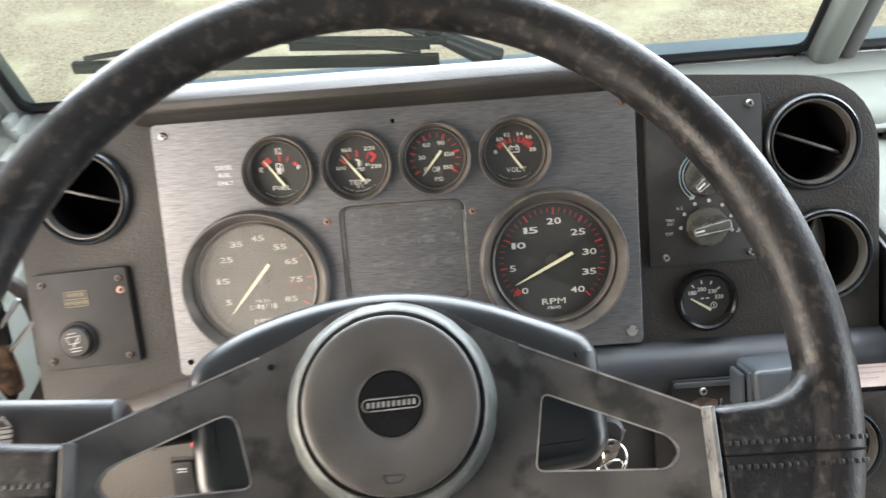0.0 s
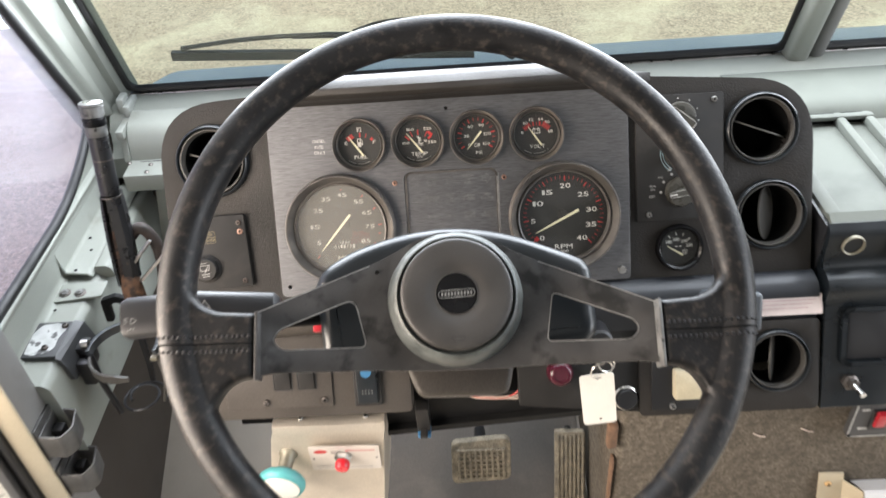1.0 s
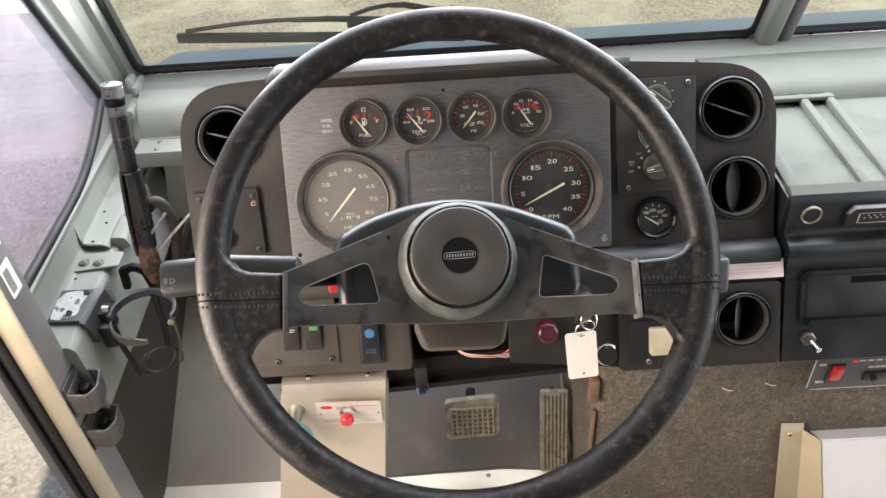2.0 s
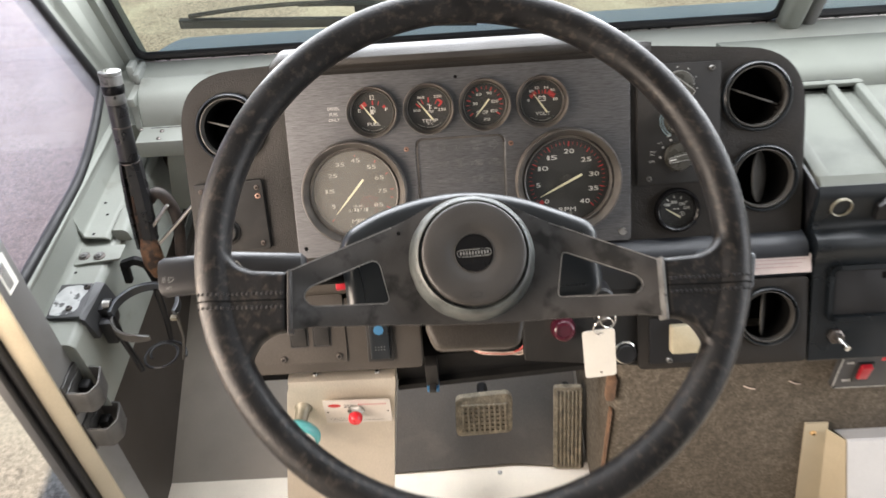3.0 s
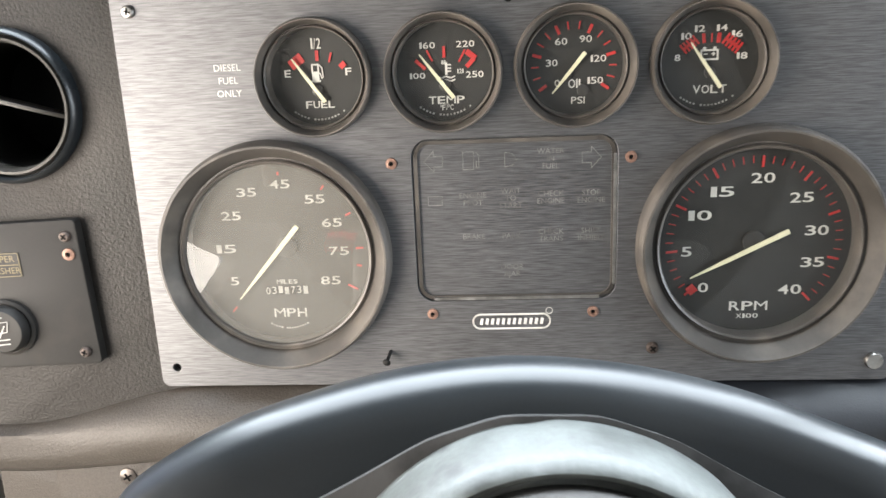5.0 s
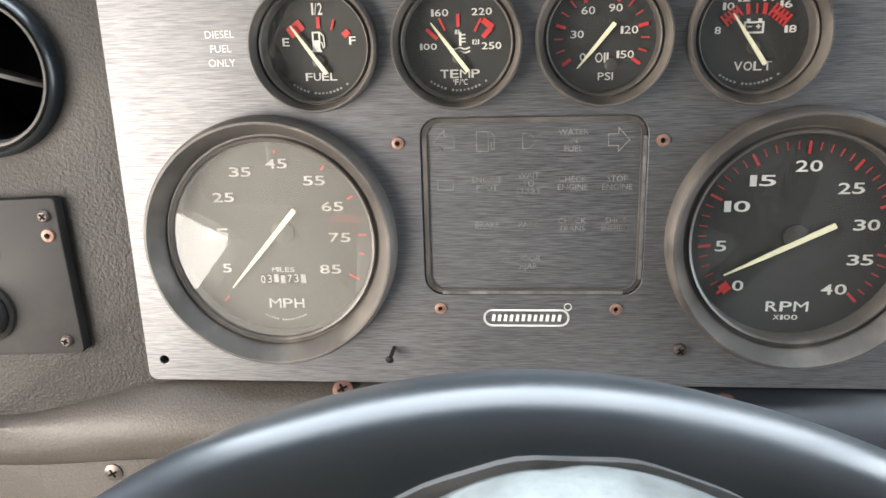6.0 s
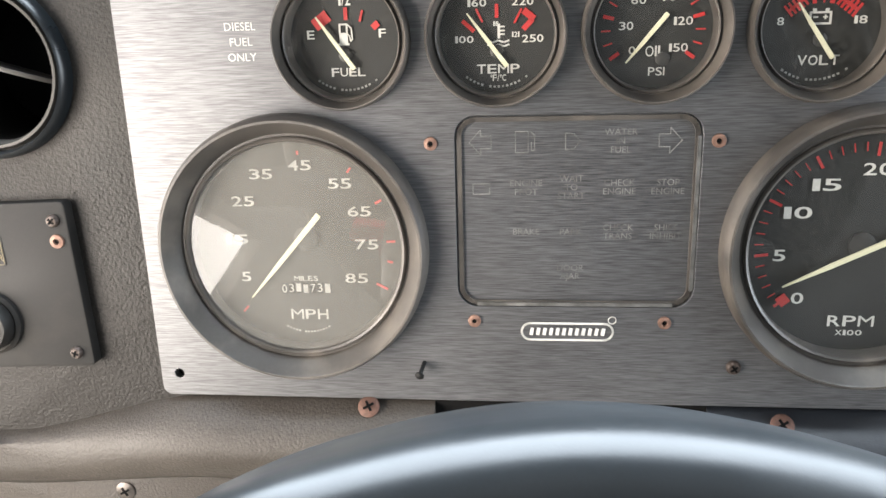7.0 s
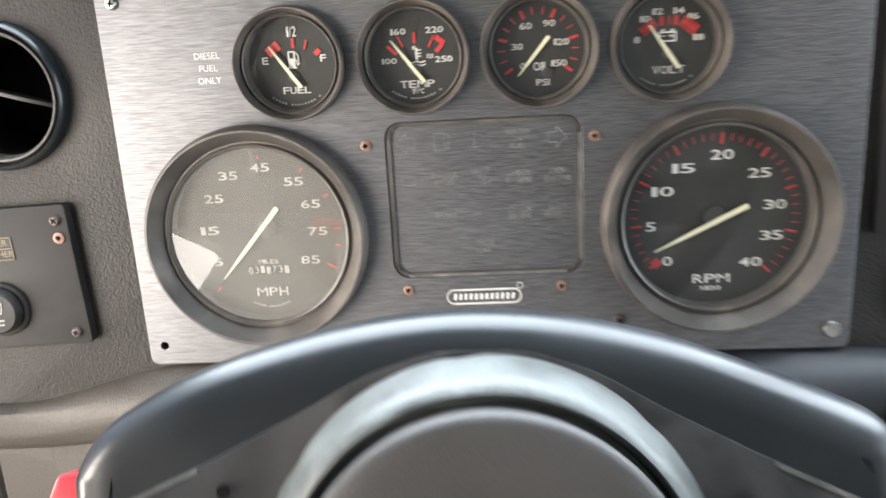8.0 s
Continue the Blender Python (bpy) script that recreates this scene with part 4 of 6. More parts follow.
gauge(*BIG[0], RB + 0.0002, "speedometer", "large speedometer with black bezel and hazed lens", [(w, x - 0.0005, y - 0.0004, 0.0052 if len(w) == 1 else 0.0120, 0.0052) for w, x, y in (("5", -0.0295, -0.0170), ("15", -0.0325, 0.0032), ("25", -0.0274, 0.0233), ("35", -0.0168, 0.0372), ("45", 0.0035, 0.0415), ("55", 0.0234, 0.0321), ("65", 0.0326, 0.0178), ("75", 0.0355, 0.0005), ("85", 0.0292, -0.0176))] + [("MILES", 0.0020, -0.0182, 0.0128, 0.0027), ("MPH", 0.0024, -0.0380, 0.0200, 0.0056)],
      bars([(*polar(a, 0.0475), 0.0011, l, -a) for a, l in ((-138, 0.004), (3, 0.002), (36, 0.003), (62, 0.0035), (88, 0.0045), (101, 0.003), (118, 0.0065))], zt), (0.0116, 0.0162), (-0.0270, -0.0282), (0.0036, 0.0032), LB, 0.0125, [("drums", drums, M_JET), ("odometer", odo, M_SOFTWHITE), ("small_print", bars([(-0.010 + 0.0016 * k, -0.0478 + 0.00006 * (k - 7) ** 2, 0.0011, 0.0009, (k - 7) * 1.5) for k in range(15) if k != 5], zt), M_FADED)])
gauge(*BIG[1], RB, "tachometer", "large engine-speed gauge with black bezel", [(w, x + 0.0010, y - 0.0006, 0.0058 if len(w) == 1 else 0.0130, 0.0058) for w, x, y in (("0", -0.0280, -0.0266), ("5", -0.0383, -0.0048), ("10", -0.0315, 0.0164), ("15", -0.0197, 0.0298), ("20", 0.0022, 0.0371), ("25", 0.0240, 0.0254), ("30", 0.0336, 0.0062), ("35", 0.0325, -0.0125), ("40", 0.0210, -0.0286))] + [("RPM", -0.0008, -0.0388, 0.0218, 0.0056), ("X100", -0.0012, -0.0449, 0.0126, 0.0028)],
      add(ticks(41, -130, 137, 0.0450, 0.0492, 0.0005, 5, 0.0428, 0.0013, zt), bars([(*polar(-130, 0.0440), 0.0052, 0.0052, 40)], zt)), (0.0188, 0.0060), (-0.0352, -0.0208), (0.0, 0.0), LB, 0.0125)


# ---- air vents ----
def air_vent(x, y, z, r, blade, tilt, label, m0=FACE):
    """A round vent with an oval flap that turns on its long axis."""
    v = thing("air_vent", m0 @ at(x, y, z), label, "air vent", "dashboard air vents")
    part("bezel", lathe([(r, -0.004), (r, 0.004), (r * 0.975, 0.0075), (r * 0.94, 0.0085), (r * 0.915, 0.006), (r * 0.905, -0.006)], 48), M_SHROUD, v, "round black bezel")
    part("lip", lathe([(r * 0.895, -0.006), (r * 0.89, 0.003), (r * 0.87, 0.0058), (r * 0.84, 0.0060), (r * 0.815, 0.003), (r * 0.805, -0.005)], 48), M_VENT, v, "grey inner lip")
    # Barrel is coloured near-black for the shade inside the vent.
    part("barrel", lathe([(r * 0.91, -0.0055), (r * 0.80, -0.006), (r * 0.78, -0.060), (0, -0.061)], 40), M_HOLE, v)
    flap = moved(lathe([(0, -0.0011), (r * 0.775, -0.0011), (r * 0.785, 0.0), (r * 0.775, 0.0011), (0, 0.0011)], 40), Matrix.Diagonal((1, 0.50, 1, 1)))
    part("vane", flap, M_VENT, v, "narrow flap turned open", m=pose(0, 0, -0.014) @ pose(0, 0, 0, 0, 0, blade) @ pose(0, 0, 0, tilt, 0, 0))
    return v


air_vent(-0.288, 0.057, -0.004, 0.0445, -16, 82, "round black air vent with slanted vane in the dashboard end")
air_vent(0.376, 0.057, -0.004, 0.0435, -21, 95, "round black air vent with slanted vane beside the heater controls")
air_vent(0.387, -0.047, -0.004, 0.0435, 90, 42, "round black air vent turned sideways under another vent")
air_vent(0.390, -0.226, 0.016, 0.040, 88, 60, "round black air vent low in the fascia")

# ---- wiper and washer switch plate ----
wp = thing("wiper_switch_plate", FACE @ at(-0.2985, -0.056), "black screwed plate with wiper and washer knob", "switch plate")
part("plate", prism(rrect(0.089, 0.091, 0.003), -0.004, 0.003, bevel=0.0008), M_SWPLATE, wp, "scuffed black plate", m=pose(0, 0, 0, 0, 0, 2))
kn = part("knob", lathe([(0.0178, 0.0), (0.0178, 0.0022), (0.0160, 0.0034), (0.0148, 0.0030), (0.0145, 0.0070), (0.0130, 0.0092), (0, 0.0098)], 40), M_SWPLATE, wp, "round black push knob", m=at(-0.009, -0.019, 0.003))
part("symbol", add(outline_bars([(-0.005, 0.0045), (0.005, 0.0045), (0.0035, -0.0005), (-0.0035, -0.0005)], 0.0004, 0.0148), bars([(0.001, 0.0, 0.0006, 0.007, -35), (0, -0.004, 0.008, 0.0006, 0), (0, -0.0062, 0.007, 0.0006, 0), (0, 0.0068, 0.006, 0.0005, 0)], 0.0148)), M_FADED, kn, "white wiper symbol", m=at(0, 0, -0.0049, 6) @ Matrix.Diagonal((1.3, 1.3, 1, 1)))
lb = part("label", prism(rrect(0.0235, 0.0155, 0.001), 0.003, 0.0034), M_SWPLATE, wp, "small gold-lettered label", m=at(-0.006, 0.020, 0, 2))
part("lettering", add(lettering([("WIPER", 0, 0.0036, 0.0042, 0), ("WASHER", 0, -0.0036, 0.0040, 0)], lift=0.0036), outline_bars(rrect(0.022, 0.0142, 0.001), 0.0004, 0.0035), bars([(0, 0, 0.020, 0.0005, 0)], 0.0035)), M_GOLD, lb, "gold lettering")
for x, y in ((-0.036, 0.035), (0.036, 0.037), (-0.035, -0.038), (0.037, -0.036)):
    screw(wp, x, y, 0.003, 0.0034, M_BROWNSTEEL)
rivet(wp, 0.0365, 0.026, 0.003, 0.0038, M_COPPER)

# ---- heater control plate ----
hc = thing("heater_control_panel", FACE @ at(0.2775, 0.0285), "black heater control plate with three rotary knobs", "control panel")
part("plate", prism(rrect(0.104, 0.150, 0.002), -0.004, 0.002, bevel=0.0006), M_SWPLATE, hc, "smooth black plate")
for x, y in ((-0.0375, -0.067), (0.041, -0.067), (0.041, 0.067), (-0.0375, 0.067)):
    screw(hc, x, y, 0.002, 0.0036, M_STEEL)


def rotary(y, turn, mt):
    k = part("knob", lathe([(0.0185, 0.0), (0.0185, 0.003), (0.0170, 0.0065), (0.0130, 0.0075), (0, 0.0075)], 36), mt, hc, "round control knob with grip bar", m=at(0.0005, y, 0.002, turn))
    bar = rounded([(-0.0180, -0.0042), (0.0175, -0.0056), (0.0175, 0.0056), (-0.0180, 0.0042)], 0.003)
    part("grip", prism(bar, 0.006, 0.018, bevel=0.002), mt, k)
    part("grip_edge", outline_bars([(x * 0.93, y_ * 0.72) for x, y_ in bar], 0.0007, 0.0180, 0.0003), M_SOFTWHITE if mt is M_KNOB else M_FADED, k, "pale worn grip edge")
    part("pointer", bars([(-0.012, 0, 0.008, 0.0014, 0)], 0.0182), M_WHITE, k)


M_KNOB = surf("translucent_grey_knob", (0.045, 0.043, 0.036), 0.28, mottle=(50, 0.3), bump=(500, 0.05))
rotary(0.048, -40, M_KNOB)
rotary(0.0055, 40, M_KNOB)
rotary(-0.0405, 10, M_KNOB)
dots, print_ = [], [("OFF", -0.0335, -0.0455, 0.0030, 0), ("MAX", -0.0325, -0.0330, 0.0026, 0), ("A/C", -0.0325, -0.0365, 0.0026, 0), ("A/C", -0.0235, -0.0225, 0.0028, 0)]
for k in range(7):
    a = -90 + k * 32
    x, y = polar(a, 0.0235)
    dots.append(moved(disc(0.0017, 0.0024, 10), at(0.0005 + x, -0.0405 + y)))
    if 1 < k < 7:
        x, y = polar(a, 0.0295)
        dots.append(bars([(0.0005 + x, -0.0405 + y, 0.0045, 0.0012, 30), (0.0005 + x, -0.0405 + y + 0.001, 0.0012, 0.004, 0)], 0.0022))
for k in range(8):
    x, y = polar(-150 + k * 36, 0.0225)
    dots.append(moved(disc(0.0011, 0.0024, 8), at(0.0005 + x, 0.048 + y)))
for p in print_:
    part("lettering", lettering([p], lift=0.0023), M_SOFTWHITE, hc, "white control word")
for bm in dots:
    part("mark", bm, M_SOFTWHITE, hc, "white control mark")
part("cold_mark", outline_bars([(0.0005 + polar(a, 0.0235)[0], 0.0055 + polar(a, 0.0235)[1]) for a in range(-150, -20, 12)] + [(0.0005 + polar(a, 0.0205)[0], 0.0055 + polar(a, 0.0205)[1]) for a in range(-30, -155, -12)], 0.0007, 0.0022), M_PALEBLUE, hc, "pale curved temperature mark")
part("hot_mark", outline_bars([(0.0005 + polar(a, 0.0232)[0], 0.0055 + polar(a, 0.0232)[1]) for a in range(-18, 60, 10)], 0.0024, 0.0022, closed=False), M_RED, hc, "red curved temperature mark")

# ---- separate transmission temperature gauge ----
tg = thing("temperature_gauge", FACE @ at(0.277, -0.0815, -0.004), "small round black temperature gauge on the dashboard", "gauge")
part("bezel", lathe([(0.029, -0.002), (0.029, 0.006), (0.0275, 0.009), (0.0255, 0.0095), (0.0235, 0.0075), (0.0232, -0.006)], 56), M_JET, tg, "glossy black bezel")
part("dial", disc(0.0235, -0.003, 40), M_DIAL, tg, smooth=0)
part("numerals", add(heavy([("180", -0.0115, 0.0060, 0.0040, 0), ("200", -0.0025, 0.0090, 0.0040, 0), ("230", 0.0075, 0.0065, 0.0040, 0), ("320", 0.0135, 0.0010, 0.0040, 0)], 1.0, -0.0024, 0.05), bars([(-0.002, 0.0005, 0.003, 0.0011, 0), (0.003, 0.0005, 0.003, 0.0011, 0)], -0.0024), ticks(4, -40, 55, 0.0145, 0.018, 0.0013, z=-0.0024), outline_bars(ring(0.0085, -0.0065, 0.0028, 14), 0.0006, -0.0024), bars([(0.0085, -0.0065, 0.001, 0.003, 0)], -0.0024)), M_WHITE, tg)
part("needle", prism([(0, -0.0014), (0.022, -0.0006), (0.022, 0.0006), (0, 0.0014)], -0.0016, -0.0010), M_NEEDLE, tg, "ivory pointer", m=at(0.0055, -0.0105, 0, 148))
ln = part("lens", disc(0.0235, 0.006, 40), G_CLEAR, tg, smooth=0)
ln.visible_shadow = False

# ---- steering wheel ----
SPIN = -4.8
wheel = thing("steering_wheel", WHEEL @ at(0, 0, 0, SPIN), "large worn black two-spoke steering wheel", "steering wheel")
RR, RT = 0.2337, 0.0159
bm = bmesh.new()
NS, NT = 160, 20
vs = [[bm.verts.new(((RR + RT * 1.0 * math.cos(b)) * math.cos(a), (RR + RT * math.cos(b)) * math.sin(a), RT * 1.06 * math.sin(b))) for b in [2 * math.pi * j / NT for j in range(NT)]] for a in [2 * math.pi * k / NS for k in range(NS)]]
for k in range(NS):
    for j in range(NT):
        bm.faces.new((vs[k][j], vs[(k + 1) % NS][j], vs[(k + 1) % NS][(j + 1) % NT], vs[k][(j + 1) % NT]))
part("rim", bm, M_RIM, wheel, "worn black vinyl rim with scuffed patches", smooth=80)


def dish(bm, lo=0.062, hi=0.172, depth=-0.031):
    """Lowers a flat spoke towards the hub."""
    for v in bm.verts:
        a = min(1, max(0, (hi - abs(v.co.x)) / (hi - lo)))
        v.co.z += depth * a
    return bm


def grip_top(x, y, pts):
    """Height of the leather grip where it swells out of the rim; below zero off the grip."""
    inside, d = False, 1.0
    for (ax, ay), (bx, by) in zip(pts, pts[1:] + pts[:1]):
        if (ay > y) != (by > y) and x < (bx - ax) * (y - ay) / (by - ay) + ax:
            inside = not inside
        ex, ey = bx - ax, by - ay
        t = max(0, min(1, ((x - ax) * ex + (y - ay) * ey) / (ex * ex + ey * ey + 1e-12)))
        d = min(d, math.hypot(x - ax - t * ex, y - ay - t * ey))
    d = d if inside else -d
    a = 0.0108 * math.sqrt(max(0.0, 1 - (1 - min(1, max(0, d / 0.006))) ** 2)) if d > 0 else max(-0.012, 2.5 * d)
    r_ = math.hypot(x, y) - RR
    b = 1.06 * math.sqrt(RT ** 2 - r_ ** 2) if abs(r_) < RT else max(-0.012, -2.5 * (abs(r_) - RT))
    k = 0.006
    h = max(0.0, k - abs(a - b)) / k
    return max(a, b) + h * h * k * 0.25


def grip_bm(pts, s):
    """Both faces of a leather grip on a fine grid, mirrored by s."""
    bm = bmesh.new()
    step = 0.0013
    nx, ny = 64, 98
    for face in (1, -1):
        grid = {}
        for i in range(nx):
            for j in range(ny):
                x, y = 0.166 + step * i, -0.112 + step * j
                z = grip_top(x, y, pts)
                r_ = abs(math.hypot(x, y) - RR)
                rim = 1.06 * math.sqrt(RT ** 2 - r_ ** 2) if r_ < RT else -1
                if z > 0 and z > rim + 0.00008:
                    grid[i, j] = (bm.verts.new((s * x, y, face * z)), True)
                elif -0.006 < z <= 0:
                    # slide onto the outline
                    e = 0.0002
                    gx, gy = (grip_top(x + e, y, pts) - z) / e, (grip_top(x, y + e, pts) - z) / e
                    g2 = gx * gx + gy * gy
                    if g2 > 0.5 and x > 0.1665:
                        grid[i, j] = (bm.verts.new((s * (x - z * gx / g2), y - z * gy / g2, 0)), False)
        for (i, j), v in list(grid.items()):
            q = [grid.get(c) for c in ((i, j), (i + 1, j), (i + 1, j + 1), (i, j + 1))]
            if all(q) and any(c[1] for c in q):
                q = [c[0] for c in q]
                bm.faces.new(q if face * s > 0 else q[::-1])
    bmesh.ops.delete(bm, geom=[v for v in bm.verts if not v.link_faces], context="VERTS")
    return bm


top = [(-0.176, -0.0165), (-0.074, 0.0292), (-0.050, 0.0415), (-0.032, 0.0515), (-0.014, 0.0572), (0.010, 0.0572), (0.028, 0.0515), (0.046, 0.0415), (0.072, 0.0285), (0.176, -0.0192), (0.176, -0.067), (0.150, -0.0635), (0.068, -0.0630), (0.030, -0.0645), (-0.030, -0.0645), (-0.068, -0.0630), (-0.150, -0.0635), (-0.176, -0.067)]
tri_r = rounded([(0.0832, -0.0005), (0.0765, -0.0430), (0.1455, -0.0450), (0.1520, -0.0365), (0.1480, -0.0285)], [0.005, 0.005, 0.010, 0.010, 0.010], 4)
tri_l0 = rounded([(-0.0885, -0.0010), (-0.0785, -0.0430), (-0.1480, -0.0450), (-0.1555, -0.0365), (-0.1500, -0.0275)], [0.010, 0.006, 0.010, 0.010, 0.010], 4)
tri_l = tri_l0[::-1]
bm = prism(rounded(top, 0.004, 2), -0.005, 0.0, holes=[tri_r, tri_l], bevel=0.0012)
for x in (-0.172, -0.115, -0.062, 0.062, 0.115, 0.172):
    bmesh.ops.bisect_plane(bm, geom=list(bm.verts) + list(bm.edges) + list(bm.faces), plane_co=(x, 0, 0), plane_no=(1, 0, 0))
part("spokes", dish(bm), M_SPOKE, wheel, "scuffed black sheet-metal spokes with cut-outs", smooth=35)
# Thin bars paint the edge highlight together with the bare wear.
for a, b in (((-0.172, -0.0155), (-0.076, 0.0275)), ((0.073, 0.0272), (0.172, -0.0180))):
    run = [(a[0] + (b[0] - a[0]) * k / 12, a[1] + (b[1] - a[1]) * k / 12) for k in range(13)]
    part("worn_glint_edge", dish(outline_bars(run, 0.0011, 0.0001, 0.0003, closed=False)), M_WORNGLINT, wheel, "worn spoke edge with a painted highlight")
for loop in (tri_r, tri_l0):
    part("worn_glint_edge", dish(outline_bars(list(loop), 0.0009, 0.0001, 0.0003)), M_WORNGLINT, wheel, "worn cut-out edge with a painted highlight")
for s in (-1, 1):
    if s < 0:
        part("hole", moved(disc(0.0019, 0, 12), at(s * 0.0690, 0.0222, -0.0285)), M_HOLE, wheel)
    # leather covered junction of spoke and rim, running smoothly into the rim
    pts = rounded([(0.166, -0.0680), (0.179, -0.0698), (0.189, -0.0760), (0.1955, -0.0860), (0.2035, -0.1060), (0.222, -0.086), (0.235, -0.055), (0.238, -0.020), (0.234, 0.008), (0.2225, 0.010), (0.2175, 0.001), (0.2105, -0.0072), (0.1985, -0.0122), (0.166, -0.0142)], 0.004, 3)
    pad = part("leather_pad", grip_bm(pts, s), M_RIM, wheel, "stitched black leather grip", smooth=60)
    # Right strip gets a paler metal: the light on that edge is painted.
    part("edge", prism(rounded([(s * 0.1640, -0.0695), (s * 0.1668, -0.0695), (s * 0.1668, -0.0138), (s * 0.1640, -0.0138)], 0.001), -0.010, 0.0114, bevel=0.001), M_CAP if s > 0 else M_SPOKE, pad, "pad edge strip, the right one with its light painted in")
    xs = [0.1672 + 0.0032 * k for k in range(26)]
    part("seam", sweep([(s * x, -0.0395, grip_top(x, -0.0395, pts) - 0.0001) for x in xs], 0.0008, 6), M_HOLE, pad)
    st = []
    for row in (-0.0335, -0.0455):
        for k in range(18):
            x = 0.1715 + 0.0042 * k
            h, r_ = grip_top(x, row, pts), row + random.uniform(-0.0003, 0.0003)
            st.append(box(s * x - 0.0012, s * x + 0.0012, r_ - 0.0013, r_ + 0.0013, h - 0.0012, h + 0.0007, 0.0004))
    part("stitching", add(*st), M_BLACK, pad)

hb_ = lathe([(0.051, -0.048), (0.0570, -0.044), (0.0592, -0.037), (0.0594, -0.031), (0.0580, -0.023), (0.0546, -0.013), (0.0522, -0.0080), (0.0505, -0.0072), (0.0494, -0.0085), (0.0490, -0.015), (0, -0.015)], 144)
for v in hb_.verts:
    r_ = math.hypot(v.co.x, v.co.y)
    if r_ > 0.0515 and v.co.z > -0.043:
        # shallow worn flats round the ring
        k_ = 1 - 0.009 * max(0, math.cos(7.0 * math.atan2(v.co.y, v.co.x) + 0.8)) ** 8
        v.co.x, v.co.y = v.co.x * k_, v.co.y * k_
hub = part("hub", hb_, M_RING, wheel, "worn pale grey-green hub ring", m=at(-0.0010, -0.0030))
pd = [(0.0470, -0.016), (0.0473, -0.003), (0.0471, 0.0004), (0.0464, 0.0019), (0.0448, 0.0026), (0.041, 0.0029), (0.033, 0.0030), (0.0285, 0.0028), (0.0258, 0.0025), (0.0225, 0.0017), (0.0200, 0.0010), (0.0180, 0.0006), (0.0175, 0.0009), (0.0172, -0.001), (0, -0.001)]
pad = part("horn_pad", lathe(pd, 72), M_HUB, hub, "dished grey-black horn pad", smooth=50)
part("logo_disc", lathe([(0.0171, -0.0030), (0.0171, 0.0001), (0.0167, 0.0005), (0, 0.0005)], 48), M_JET, hub, "glossy black centre disc")
lz = 0.0009
part("badge", add(outline_bars(rrect(0.0305, 0.0062, 0.0031, 7), 0.0007, lz), bars([(-0.0121 + 0.0027 * k, 0, 0.0017, 0.0030, -8) for k in range(10)], lz)), M_STEEL, hub, "silver oval badge", m=at(0, 0, 0, 3))
part("horn_symbol", outline_bars(rounded([(-0.0058, -0.0362), (0.0058, -0.0362), (0.0036, -0.0400), (-0.0036, -0.0400)], 0.0012, 3), 0.0006, 0.0029), M_BLACK, hub)

# ---- steering column behind the wheel ----
column = thing("steering_column", WHEEL, "black moulded steering column shroud with control stalks", "steering column")
arch = curve_pts([(-0.1270, 0.0300, 0), (-0.1215, 0.0400, 0), (-0.1120, 0.0482, 0), (-0.0900, 0.0585, 0), (-0.0650, 0.0655, 0), (-0.0360, 0.0702, 0), (-0.0040, 0.0712, 0), (0.0290, 0.0668, 0), (0.0620, 0.0570, 0), (0.0920, 0.0435, 0), (0.1140, 0.0325, 0), (0.1245, 0.0255, 0), (0.1300, 0.0150, 0)], 4)
under = rounded([(0.1300, 0.0150), (0.128, -0.044), (0.114, -0.056), (0.050, -0.058), (-0.050, -0.056), (-0.110, -0.054), (-0.125, -0.040), (-0.1270, 0.0300)], [0.0, 0.012, 0.02, 0.02, 0.02, 0.02, 0.012, 0.0], 6)
sh = [Vector((p.x, p.y)) for p in arch[1:-1]] + [Vector(p) for p in under if not (p[1] == 0.0300 and p[0] < -0.1269)]
sh = [p for k, p in enumerate(sh) if (p - sh[k - 1]).length > 1e-5]
# outward directions along the outline
outw = []
for k, p in enumerate(sh):
    d = (sh[(k + 1) % len(sh)] - sh[k - 1]).normalized()
    outw.append(Vector((-d.y, d.x)))
if sum(o.dot(p) for o, p in zip(outw, sh)) < 0:
    outw = [-o for o in outw]
bm = bmesh.new()
rings = []
for z, inset in ((-0.0600, 0.0170), (-0.0602, 0.0125), (-0.0614, 0.0085), (-0.0642, 0.0048), (-0.0684, 0.0020), (-0.0740, 0.0005), (-0.0800, 0.0), (-0.105, 0.0), (-0.125, 0.001), (-0.16, 0.004), (-0.215, 0.014)):
    low = max(0.1, min(1, 1 + (z + 0.066) * 9))
    rings.append([bm.verts.new((p.x - o.x * inset, (p.y - o.y * inset) * (1 if p.y > 0 else low), z)) for p, o in zip(sh, outw)])
for a, b in zip(rings, rings[1:]):
    for k in range(len(sh)):
        bm.faces.new((a[k], a[(k + 1) % len(sh)], b[(k + 1) % len(sh)], b[k]))
bm.faces.new(rings[0]), bm.faces.new(rings[-1])
part("shroud", bm, M_SHROUD, column, "wide arched black plastic shroud", smooth=60)
part("lower_shroud", prism(rounded([(-0.044, -0.0815), (0.041, -0.0890), (0.053, -0.05), (-0.053, -0.05)], 0.010), -0.16, -0.095, bevel=0.006, segs=3), M_LITFASCIA, column, "smaller black plastic underside")
part("tube", sweep([(0, -0.03, -0.06), (0, -0.04, -0.60)], 0.028, 20), M_BLACK, column, "dark steering shaft tube")


